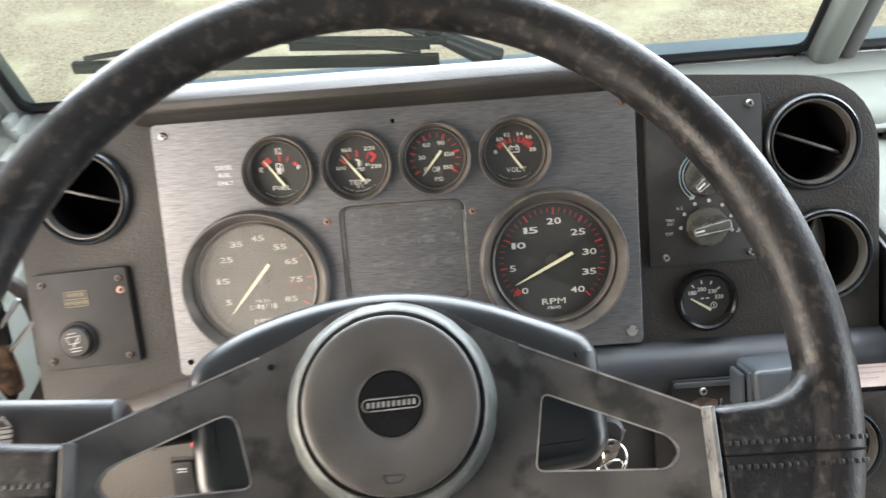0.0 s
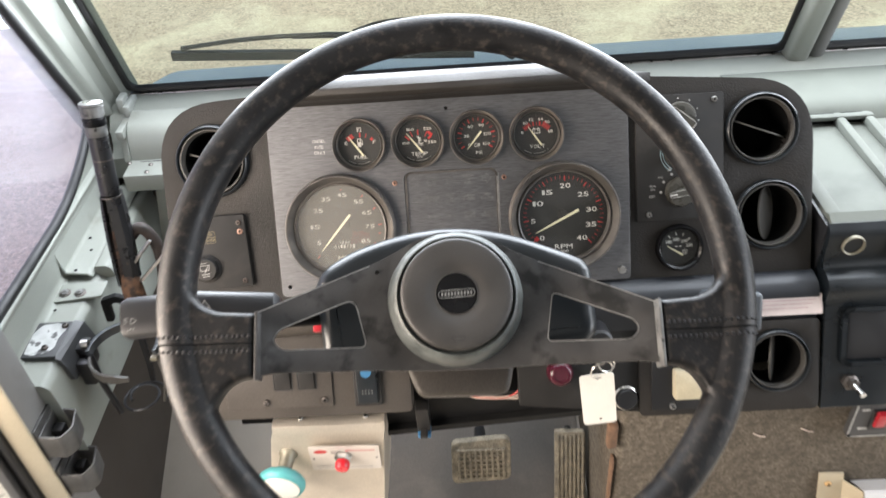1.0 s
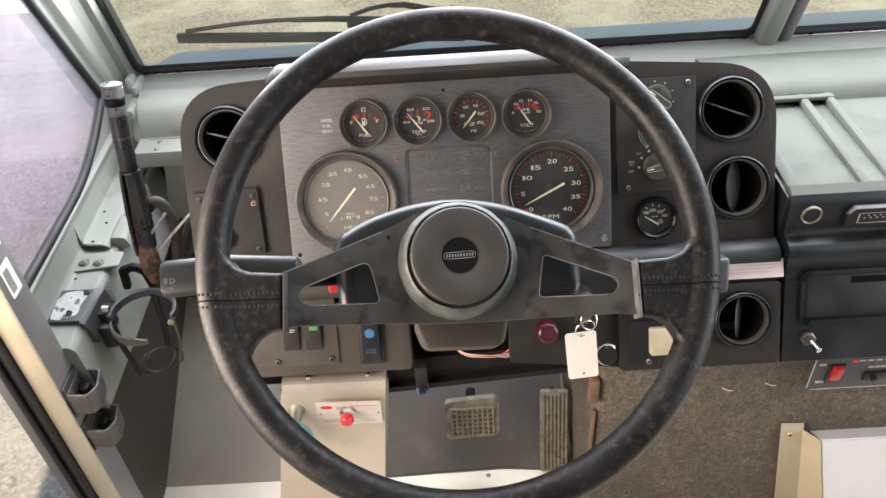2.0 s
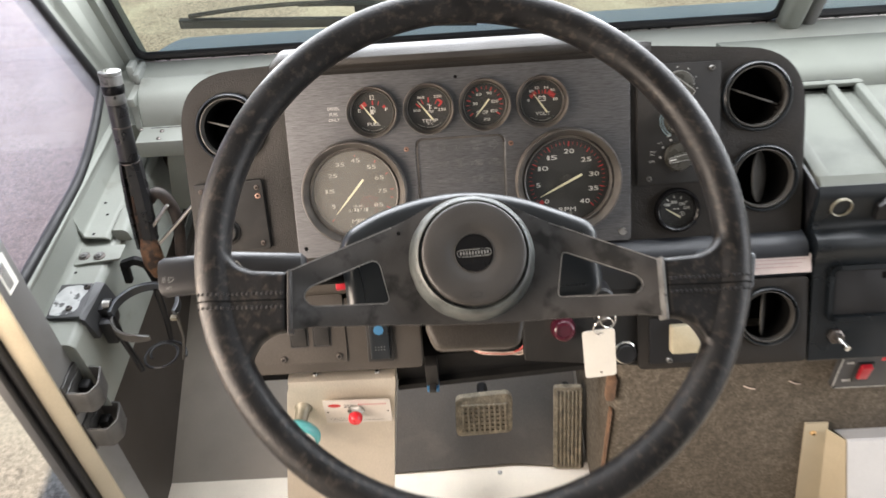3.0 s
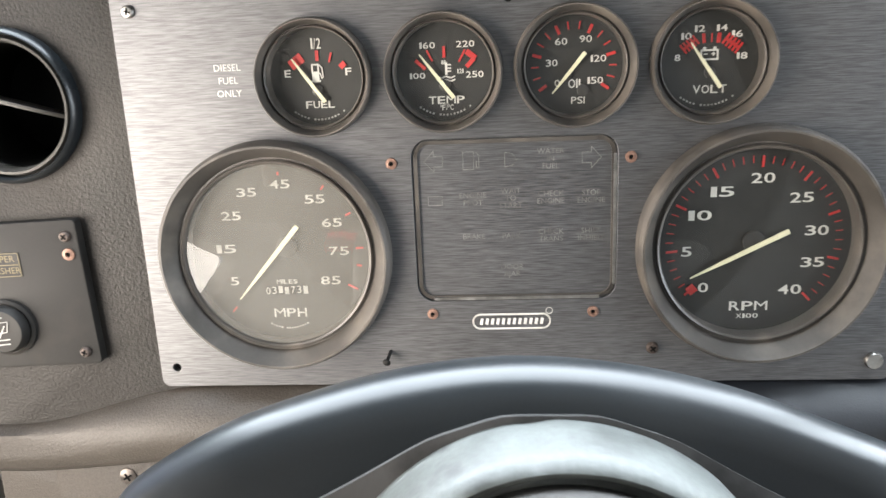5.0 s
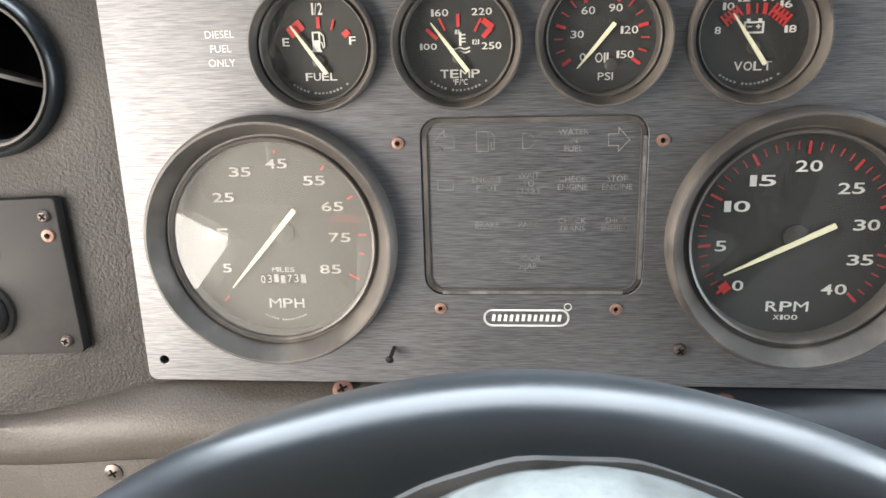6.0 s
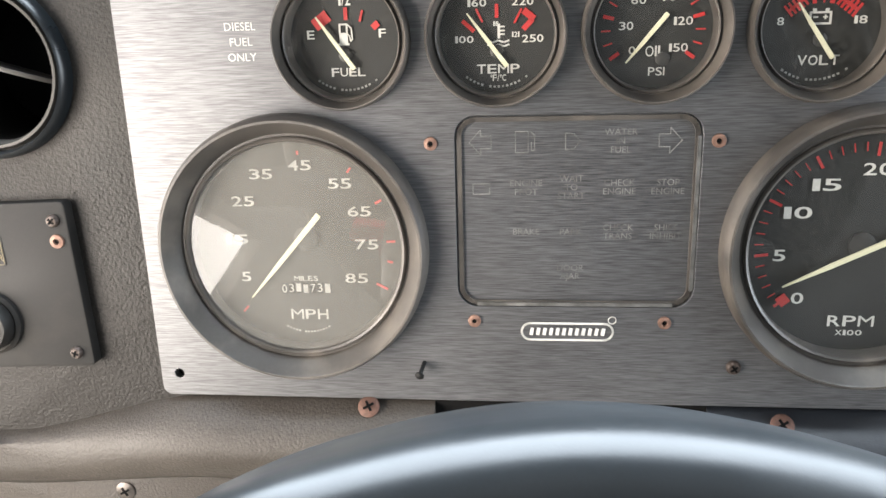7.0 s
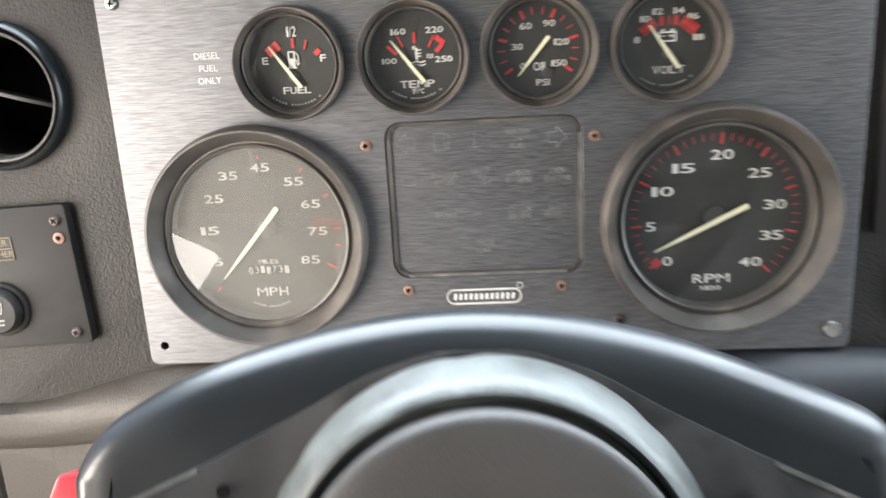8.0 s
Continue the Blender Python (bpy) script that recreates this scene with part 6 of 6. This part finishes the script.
for x, y, z in ((-0.1036, -0.1205, 0.0030), (0.1050, -0.1240, 0.0060), (-0.2587, -0.190, -0.0170)):
    ds = solid("dash_screw", lathe([(0.0058, 0), (0.0058, 0.0008), (0.0042, 0.0016), (0, 0.0018)], 18), M_RUST if x > -0.2 else M_DARKSTEEL, "flat cross-headed screw in the dashboard lip", "screw", "dashboard screws", m=FACE @ at(x, y, z) @ pose(0, 0, 0, -42 if x > -0.2 else 0, 0, 0))
    part("recess", bars([(0, 0, 0.006, 0.0013, 30), (0, 0, 0.006, 0.0013, 120)], 0.0018, 0.0006), M_HOLE, ds)

# aluminium brake control cover with red button and teal valve knob
def on_cover(u, v):
    """A place on the leaning aluminium cover: u across, v down from its top edge."""
    a, b = Vector((-0.266, 0.478, 0.440)), Vector((-0.111, 0.482, 0.433))
    c, d = Vector((-0.315, 0.4495, 0.159)), Vector((-0.138, 0.4495, 0.159))
    return a.lerp(b, u).lerp(c.lerp(d, u), v)


bc = thing("brake_control_cover", pose(0, 0, 0), "bare aluminium cover with brake controls under the dashboard", "cover")
bm = bmesh.new()
prof = [(0.024, -0.004), (0.010, -0.001), (0.003, -0.004), (0.0, -0.011)]
rows_v = [[bm.verts.new(on_cover(u, 0) + Vector((0, dy, dz))) for dy, dz in prof] + [bm.verts.new(on_cover(u, v)) for v in (0.08, 0.5, 1.0)] for u in (0, 0.5, 1)]
for a, b in zip(rows_v, rows_v[1:]):
    for j in range(len(a) - 1):
        bm.faces.new((a[j], b[j], b[j + 1], a[j + 1]))
ext = bmesh.ops.extrude_face_region(bm, geom=list(bm.faces))
bmesh.ops.translate(bm, vec=(0, 0.003, -0.002), verts=[v for v in ext["geom"] if isinstance(v, bmesh.types.BMVert)])
part("sheet", bm, M_ALU, bc, "bent aluminium sheet")
part("side", sheet([on_cover(1, 0) + Vector((0, 0.003, 0)), on_cover(1, 1) + Vector((0, 0.003, 0)), on_cover(1, 1) + Vector((0, 0.2, 0)), on_cover(1, 0) + Vector((0, 0.2, 0))], 0.003), M_ALU, bc)
front = Matrix.Translation(on_cover(0.62, 0.30)) @ pose(0, 0, 0, 90 + 5, 0, 0)
lbp = part("label_plate", prism(rrect(0.098, 0.060, 0.003), 0.0, 0.0012), M_LABELPLATE, bc, "thin printed aluminium label", m=front @ at(0.010, 0.0275, 0.001, -2))
part("print", add(bars([(-0.038 + 0.0024 * k, -0.0235, 0.0016, 0.0009, 0) for k in range(32)], 0.0014), lettering([("CAUTION", -0.027, -0.0185, 0.0050, 0)], lift=0.0014), bars([(-0.012, 0.012 + 0.003 * k, 0.014, 0.001, 0) for k in range(3)], 0.0014)), M_GREY, lbp, "dark printed warning")
part("red_oval", moved(disc(1, 0.0014, 24), at(-0.033, 0.017) @ Matrix.Diagonal((0.0095, 0.0045, 1, 1))), M_RED, lbp, "printed red oval")
tagged(part("red_print", bars([(0.003 + 0.0032 * k, 0.019, 0.0022, 0.0028, 0) for k in range(13)], 0.0014), M_PINK, lbp, "pale red printed bars"), kind="stuff")
for x in (-0.044, 0.044):
    part("rivet", moved(disc(0.0016, 0.0015, 10), at(x, 0)), M_HOLE, lbp)
btn = part("red_button", lathe([(0.0090, 0.012), (0.0104, 0.015), (0.0100, 0.021), (0.008, 0.024), (0, 0.025)], 28), M_REDPL, bc, "red push button", m=front @ at(0.008, 0.034, 0.0))
part("collar", lathe([(0.0125, 0.0), (0.0125, 0.006), (0.0095, 0.009), (0.0090, 0.013), (0, 0.013)], 6), M_STEEL, btn, "steel hexagon collar")
kb = part("valve_knob", lathe([(0.012, 0.036), (0.026, 0.039), (0.0305, 0.044), (0.0310, 0.050), (0.0290, 0.0545), (0.0260, 0.0560), (0.0255, 0.0550), (0, 0.0553)], 48), M_TEAL, bc, "round teal pull knob", m=front @ at(-0.071, 0.031, -0.012) @ pose(0, 0, 0, 0, -4, 0) @ Matrix.Scale(1.06, 4))
part("cap", lathe([(0.0250, 0.0552), (0.0248, 0.0566), (0.020, 0.0574), (0, 0.0578)], 40), M_PAPER, kb, "white centre label")
part("stem", lathe([(0.0135, -0.004), (0.0135, 0.006), (0.010, 0.010), (0.0085, 0.040)], 20), M_TUBE, kb, "dull stem and nut")
for u, v in ((0.90, 0.92),):
    screw(bc, 0, 0, 0, 0.006, M_STEEL, "bolt", m0=Matrix.Translation(on_cover(u, v)) @ pose(0, 0, 0, 95, 0, 0))
for u in (0.25, 0.83):
    screw(bc, 0, 0, 0, 0.004, M_STEEL, "bolt", m0=Matrix.Translation(on_cover(u, 0) + Vector((0, 0.014, -0.001))))

# dark cross beam, bracket, wires
solid("cross_beam", add(loft([(-0.11, 0.463, 0.452), (-0.11, 0.52, 0.452), (-0.11, 0.52, 0.500), (-0.11, 0.463, 0.500)], [(0.205, 0.463, 0.480), (0.205, 0.52, 0.480), (0.205, 0.52, 0.520), (0.205, 0.463, 0.520)]), loft([(-0.11, 0.452, 0.441), (-0.11, 0.472, 0.441), (-0.11, 0.472, 0.4515), (-0.11, 0.452, 0.4515)], [(0.205, 0.452, 0.469), (0.205, 0.472, 0.469), (0.205, 0.472, 0.4795), (0.205, 0.452, 0.4795)])), M_SHADESTEEL, "black steel cross beam under the dashboard", "beam", m=pose(0, 0.045, -0.055))
solid("column_bracket", add(box(-0.066, -0.048, 0.436, 0.456, 0.466, 0.512, 0.002), box(-0.062, -0.052, 0.424, 0.440, 0.466, 0.472, 0.001)), M_SWPLATE, "dark steel column bracket above a blue plug", "bracket", m=pose(0, 0.045, -0.055))
solid("wire_plug", box(-0.066, -0.048, 0.432, 0.452, 0.456, 0.4655, 0.002), M_BLUE, "small blue wiring plug", "plug", m=pose(0, 0.045, -0.055))
for k, mt in enumerate((M_WIREW, M_WIRE, M_WIREW)):
    c = curve_pts([(-0.005, 0.475, 0.525), (0.020, 0.455, 0.5115 + 0.0016 * k), (0.048, 0.452, 0.5065 + 0.0018 * k), (0.070, 0.454, 0.5035 + 0.0016 * k), (0.088, 0.458, 0.503 + 0.003 * k + 0.012 * (k == 1)), (0.089, 0.475, 0.55)])
    solid("wire", sweep(c, 0.0012, 6), mt, "loose red wire under the column" if mt is M_WIRE else "loose pale wire under the column", "wire", "loose wires", m=pose(-0.012, 0.030, -0.033))
# Added sheet; the darkness behind the dash is its near-black colour.
solid("under_dash_back", box(-0.36, 0.45, 0.60, 0.62, 0.30, 0.62), M_HOLE, "near-black sheet for the shade behind the lower dashboard", "wall", kind="structure")

# black sub-panel with the red lamp and the black knob
sub = thing("sub_panel", FACE @ at(0.150, -0.247, 0.006), "black sub-panel with red lamp under the dashboard", "panel")
part("plate", prism(rounded([(-0.078, -0.026), (0.078, -0.042), (0.078, 0.075), (-0.078, 0.075)], 0.004), -0.02, 0.003, bevel=0.001), M_SWPLATE, sub, "dull black plate")
part("lamp", lathe([(0.0165, 0.003), (0.0165, 0.008), (0.0152, 0.011), (0.0147, 0.018), (0.012, 0.021), (0.0085, 0.0215), (0.008, 0.020), (0, 0.020)], 32), M_DARKRED, sub, "dark red round lamp lens", m=at(-0.026, 0.018))
kk = part("knob", lathe([(0.0135, 0.003), (0.0135, 0.012), (0.012, 0.014), (0, 0.0135)], 28), M_BLACK, sub, "round black plug", m=at(0.056, -0.021))
part("ring", lathe([(0.0155, 0.003), (0.0160, 0.006), (0.0138, 0.0075), (0.0134, 0.003)], 28), M_CHROME, kk, "bright ring")

# ignition keys with a blank tag
keys = thing("key_ring", pose(0, 0, 0), "bunch of keys with blank white tag in the ignition", "keys")
part("tag", moved(prism(rrect(0.041, 0.092, 0.005), -0.0006, 0.0006, holes=[ring(0.001, 0.0385, 0.0026, 12), ring(0.001, -0.0375, 0.0024, 12)]), pose(0.1665, 0.4205, 0.535, 90, -6.5, 0)), M_PAPER, keys, "blank off-white plastic tag")
part("ring", sweep([(0.167 + 0.013 * math.cos(a), 0.4205 + 0.004 * math.cos(a), 0.588 + 0.013 * math.sin(a)) for a in [2 * math.pi * k / 24 for k in range(24)]], 0.0011, 8, closed=True), M_CHROME, keys, "split steel ring")
part("ring", sweep([(0.172 + 0.010 * math.cos(a), 0.424 + 0.008 * math.sin(a), 0.600 + 0.011 * math.sin(a)) for a in [2 * math.pi * k / 24 for k in range(24)]], 0.0011, 8, closed=True), M_CHROME, keys, "split steel ring")
for k, (dx, ry) in enumerate(((0.0, 10), (0.006, 30), (-0.008, -25))):
    bow = prism(rounded([(-0.010, 0.0), (0.010, 0.0), (0.012, 0.016), (0, 0.024), (-0.012, 0.016)], 0.006), -0.001, 0.001, holes=[ring(0, 0.016, 0.004, 12)])
    blade = prism([(-0.0035, -0.026), (0.003, -0.028), (0.0035, 0.001), (-0.0035, 0.001)], -0.0009, 0.0009)
    part("key", moved(moved(add(bow, blade), Matrix.Scale(0.78, 4)), pose(0.166 + dx, 0.427 + 0.003 * k, 0.604, 90, ry + 180 * (k > 0), 35 * k)), M_DARKSTEEL, keys, "dull cut key")
part("ignition_lock", moved(lathe([(0.015, -0.03), (0.015, 0.006), (0.012, 0.009), (0, 0.009)], 28), pose(0.166, 0.44, 0.618, 65, 0, 0)), M_BLACK, keys, "round dark ignition lock")

# small handle block on the right behind the rim
hb = thing("shift_handle", FACE @ at(0.320, -0.147, -0.036), "blue-grey moulded lever handle with ribbed end", "lever")
part("body", prism(rounded([(-0.026, -0.022), (0.030, -0.024), (0.032, 0.022), (-0.030, 0.019)], 0.006, 4), 0.070, 0.112, bevel=0.008, segs=3), M_HANDLE, hb, "rounded satin handle")
for k in range(2):
    part("rib", prism(rrect(0.0044, 0.034 + 0.003 * k, 0.0020, 4, -0.0352 + 0.0062 * k, -0.003 + 0.001 * k), 0.076, 0.101 + 0.004 * k, bevel=0.0012), M_HANDLE, hb, "worn grey rib")
part("stem", box(-0.01, 0.02, -0.012, 0.012, 0.04, 0.075, 0.004), M_BLACK, hb)
lp_ = part("lock_plate", prism(rrect(0.074, 0.068, 0.004), 0.035, 0.0590, bevel=0.0015), M_SWPLATE, hb, "dull dark lock plate", m=at(-0.0477, -0.0365))
part("top_rim", prism(rrect(0.070, 0.0048, 0.002, 4, 0.0, 0.0300), 0.0590, 0.0612, bevel=0.0008), M_HANDLE, lp_, "raised worn rim")
screw(lp_, -0.0085, 0.0235, 0.0590, 0.0040, M_STEEL)
part("rust_patch", prism(rounded([(-0.022, -0.016), (0.004, -0.017), (0.005, 0.014), (-0.010, 0.018), (-0.020, 0.013)], 0.003, 3), 0.0590, 0.0602, bevel=0.0004), M_RUSTBROWN, lp_, "brown rusted inset")
part("frayed_strip", add(*[box(0.0062 + 0.0008 * (k % 2), 0.0078 + 0.0008 * (k % 3), -0.026 + 0.0052 * k, -0.0215 + 0.0052 * k, 0.0588, 0.0606, 0.0004) for k in range(8)]), M_CAP, lp_, "frayed pale strip")
part("latch", prism(rrect(0.018, 0.030, 0.002, 3, 0.020, -0.006), 0.0590, 0.0625, bevel=0.001), M_VENT, lp_, "dull grey latch")

# ivory switch in its recess
iv = thing("ivory_relay", FACE @ at(0.280, -0.252, 0.016), "ivory plastic block in a dark screwed mount", "switch")
part("mount", prism(rrect(0.088, 0.064, 0.004), -0.004, 0.003, bevel=0.001), M_BLACK, iv, "dark recessed mount")
part("block", prism(rrect(0.044, 0.038, 0.003), 0.003, 0.016, bevel=0.003), M_IVORY, iv, "yellowed ivory block", m=at(0.004, 0.004))
for x, y in ((-0.018, -0.0265), (0.022, -0.0265)):
    screw(iv, x, y, 0.003, 0.0042, M_STEEL)
wl = thing("warning_label", FACE @ at(0.398, -0.156, 0.0190), "pinkish white warning label with faded print", "label")
part("paper", moved(prism(rrect(0.090, 0.025, 0.001), -0.0003, 0.0006), pose(0, 0, 0, -8, 0, 0)), M_LABEL, wl)
part("print", moved(bars([(0, 0.0055 - 0.0048 * k, 0.076 - 0.01 * k, 0.0012, 0) for k in range(3)], 0.0009), pose(0, 0, 0, -8, 0, 0)), M_DULLPINK, wl, "faded red printed lines")

# ---- passenger side of the dashboard ----
pd_ = thing("passenger_dashboard", pose(0, 0, 0), "black passenger-side dashboard with grey-green top tray", "dashboard")
PX0, PX1 = 0.446, 1.30
sec = rounded([(0.535, 0.695), (0.530, 0.702), (0.520, 0.692), (0.518, 0.647), (0.486, 0.642), (0.486, 0.612), (0.425, 0.490), (0.450, 0.482), (0.535, 0.50)], [0.001, 0.001, 0.006, 0.009, 0.024, 0.012, 0.004, 0.004, 0.002], 6)
part("body", extrude_x(sec, PX0, PX1), M_SHROUD, pd_, "black moulded fascia with rolled lip", smooth=40)
tr = part("tray", add(extrude_x([(0.532, 0.700), (0.545, 0.706), (0.552, 0.700), (0.560, 0.676), (0.815, 0.668), (0.824, 0.684), (0.845, 0.692), (0.90, 0.689), (0.98, 0.668), (0.98, 0.60), (0.532, 0.60)], PX0 + 0.004, PX1), box(PX0 + 0.004, PX0 + 0.024, 0.548, 0.83, 0.64, 0.702, 0.004)), M_TRAY, pd_, "grey-green ribbed tray")
for x in (0.5725, 0.6135):
    part("rib", box(x - 0.0065, x + 0.0065, 0.565, 0.818, 0.664, 0.682, 0.004), M_TRAY, tr)
part("back_rail", box(PX0, 0.620, 0.800, 0.812, 0.676, 0.684, 0.003), M_TRAY, tr)
# Solid bar coloured near-black: the slot's shade is painted, not open.
part("rail_slot", box(PX0, 0.614, 0.808, 0.818, 0.664, 0.680), M_HOLE, tr, "near-black bar for the shaded slot under the rail")
part("tube_end", moved(lathe([(0.0112, -0.03), (0.0116, 0.001), (0.0128, 0.002), (0.0138, 0.001), (0.0138, -0.004)], 28), upright(0.476, 0.5175, 0.676)), M_TUBE, pd_, "pale bushed hole")
part("tube_bore", moved(disc(0.0114, -0.012, 24), upright(0.476, 0.5175, 0.676)), M_HOLE, pd_)
mt_ = part("hour_meter", moved(prism(rounded([(-0.026, -0.014), (0.060, -0.014), (0.060, 0.016), (-0.016, 0.016), (-0.026, 0.006)], 0.002), -0.002, 0.008, bevel=0.002), upright(0.545, 0.518, 0.672)), M_BLACK, pd_, "black framed hour meter")
part("display", moved(bars([(-0.010 + 0.0, 0.001, 0.002, 0.016, 0), (0.02, 0.009, 0.056, 0.001, 0), (0.02, -0.007, 0.056, 0.001, 0)] + [(-0.002 + 0.004 * k, 0.001 + 0.004 * (k % 2), 0.0026, 0.0022, 0) for k in range(10)], 0.0085), upright(0.545, 0.518, 0.672)), M_FADED, mt_, "grey printed bars")
# Cap is black so that the gap's shade comes from its colour.
part("end_cap", box(PX0 - 0.001, PX0 + 0.0035, 0.53, 0.86, 0.55, 0.697, 0.001), M_BLACK, pd_, "fascia end blackened for the shaded gap beside it")
gl = part("glovebox_door", moved(prism(rrect(0.30, 0.060, 0.004), -0.004, 0.001, bevel=0.001), pose(0.624, 0.467, 0.575, 64, 0, 0)), M_BLACK, pd_, "flat black glovebox door")
part("door_frame", moved(add(outline_bars(rrect(0.312, 0.070, 0.008, 4), 0.006, 0.002, 0.008)), pose(0.624, 0.467, 0.575, 64, 0, 0)), M_SHROUD, gl, "raised rim round the door")
part("pull", moved(box(-0.09, 0.06, 0.017, 0.026, 0.0005, 0.002, 0.0005), pose(0.624, 0.467, 0.575, 64, 0, 0)), M_HOLE, gl)
tg_ = thing("toggle_switch", pose(0.479, 0.441, 0.522, 64, 0, 0), "bright metal toggle switch under the glovebox", "switch")
part("nut", lathe([(0.0105, -0.004), (0.0105, 0.006), (0.007, 0.0075), (0.0065, 0.014), (0, 0.014)], 6), M_DARKSTEEL, tg_, "hexagon nut")
part("lever", sweep([(0, 0, 0.012), (0.003, -0.005, 0.020), (0.005, -0.008, 0.027)], [0.0026, 0.0034, 0.0040], 12), M_STEEL, tg_, "bright toggle lever")
pp = thing("power_panel", pose(0.60, 0.4565, 0.424, 90, 0, 0), "grey control strip with red rocker and pale outline", "control panel")
part("plate", prism(rrect(0.170, 0.072, 0.004), -0.010, 0.0, bevel=0.001), M_SLATE, pp, "dark grey plate")
part("outline", outline_bars(rrect(0.168, 0.070, 0.005), 0.0022, 0.0004), M_SOFTWHITE, pp, "pale printed border")
rk = part("rocker", prism(rrect(0.015, 0.030, 0.002), 0.0, 0.008, bevel=0.002), M_DEEPRED, pp, "red rocker switch", m=pose(-0.050, 0.004, 0, 8, 0, 0))
part("rocker_frame", prism(rrect(0.024, 0.040, 0.002), 0.0, 0.003, bevel=0.0008), M_BLACK, pp, m=at(-0.050, 0.0))
tagged(part("print", bars([(-0.072, 0.020, 0.010, 0.004, 0), (-0.068, -0.018, 0.012, 0.005, 0)] + [(-0.016 + 0.012 * k, 0.025, 0.009, 0.003, 0) for k in range(7)] + [(0.0 + 0.009 * k, 0.010, 0.007, 0.004, 0) for k in range(8)], 0.0006), M_SOFTWHITE, pp, "white printed bars"), kind="stuff")
part("red_mark", bars([(-0.026, 0.025, 0.008, 0.006, 0)], 0.0006), M_REDPL, pp)
part("slider", add(box(-0.006, 0.05, -0.018, 0.0, 0.0, 0.004, 0.001), moved(lathe([(0.005, 0.004), (0.005, 0.012), (0, 0.013)], 16), at(0.006, -0.008))), M_BLACK, pp)

# ---- carpeted engine cover and the box on it ----
ec = thing("engine_cover", pose(0, 0, 0), "engine cover upholstered in worn grey-brown carpet", "engine cover")
bm = box(0.212, 1.20, 0.480, 0.98, 0.0, 0.50, 0.012, 3)
part("carpet", bm, M_CARPET, ec, "worn grey-brown carpet")
part("torn_edge", add(box(0.2065, 0.2115, 0.478, 0.49, 0.16, 0.33, 0.002), box(0.197, 0.2115, 0.474, 0.49, 0.36, 0.41, 0.004)), M_WOOD, ec, "torn brown board edge")
for x, z in ((0.41, 0.372), (0.475, 0.378)):
    part("staple", sweep([(x - 0.010, 0.4785, z + 0.004), (x, 0.476, z), (x + 0.008, 0.4785, z - 0.004)], 0.0010, 6), M_WIREW, ec, "frayed pale thread")
wb = thing("metal_box", pose(0, 0, 0), "white painted metal box with cream flange on the carpet", "box")
part("cover", sheet([(0.572, 0.452, 0.262), (0.86, 0.452, 0.262), (0.92, 0.40, 0.0), (0.625, 0.40, 0.0)], 0.003), M_WHITEMET, wb, "white front sheet")
part("top", sheet([(0.572, 0.4515, 0.262), (0.565, 0.478, 0.25), (0.86, 0.478, 0.25), (0.86, 0.4515, 0.262)], 0.002), M_WHITEMET, wb)
part("side", sheet([(0.5715, 0.452, 0.262), (0.6245, 0.40, 0.0), (0.60, 0.478, 0.0), (0.548, 0.478, 0.262)], 0.002), M_CREAM, wb, "cream side sheet")
fl = part("flange", sheet([(0.512, 0.4765, 0.280), (0.548, 0.4765, 0.278), (0.600, 0.4765, 0.0), (0.560, 0.4765, 0.0)], 0.003), M_CREAM, wb, "cream mounting flange")
screw(fl, 0, 0, 0, 0.005, M_BRASS, m0=pose(0.530, 0.4735, 0.255, 90, 0, 0))

# ---- footwell ----
mat_ = thing("rubber_mat", pose(0, 0.605, 0.0) @ pose(0, 0, 0, 23.1, 0, 0), "dirty dark rubber mat on the toe board", "mat")
part("sheet", prism(rounded([(-0.17, -0.004), (0.075, 0.004), (0.205, -0.012), (0.208, 0.40), (-0.18, 0.40)], 0.006), 0.0, 0.006, bevel=0.002), M_MAT, mat_, "dark dirty rubber sheet")
for x, y in ((0.045, 0.592),):
    solid("floor_bolt", lathe([(0.0045, 0), (0.0045, 0.001), (0.003, 0.0022), (0, 0.0026)], 20), M_STEEL, "small bright bolt in the cab floor", "bolt", m=pose(x, y, 0.0))

bp = thing("brake_pedal", pose(0.0195, 0.617, 0.167, 68, 0, 0), "wide brake pedal with muddy cross-ribbed rubber", "pedal")
bo = rounded([(-0.052, -0.053), (0.050, -0.049), (0.052, 0.024), (0.043, 0.033), (-0.050, 0.027)], 0.012, 4)
part("pad", prism(bo, -0.010, 0.004, bevel=0.003), M_PEDAL, bp, "muddy rubber pad")
ribs = []
for k in range(9):
    ribs.append(box(-0.040 + 0.0095 * k, -0.0355 + 0.0095 * k, -0.043, 0.014, 0.003, 0.0085, 0.001))
for k in range(7):
    ribs.append(box(-0.042, 0.042, -0.043 + 0.0088 * k, -0.039 + 0.0088 * k, 0.003, 0.0075, 0.001))
part("tread", add(*ribs), M_PEDAL, bp, "cross-ribbed tread")
part("arm", sweep([(0, -0.010, -0.008), (0, -0.015, -0.05), (0.0, -0.010, -0.10)], 0.010, 10), M_BLACK, bp, "black pedal arm")
gp = thing("accelerator_pedal", pose(0.1765, 0.630, 0.078, 66, 0, -3), "long accelerator pedal with ribbed worn rubber", "pedal")
part("pad", prism(rrect(0.054, 0.172, 0.006), -0.012, 0.002, bevel=0.002), M_PEDAL, gp, "worn rubber pad")
part("tread", add(*[box(-0.0225 + 0.0072 * k, -0.0185 + 0.0072 * k, -0.080, 0.080, 0.001, 0.0055, 0.0012) for k in range(7)]), M_PEDAL, gp, "lengthwise ribs")
part("arm", sweep([(0, 0.05, -0.010), (0, 0.06, -0.06)], 0.008, 8), M_BLACK, gp)
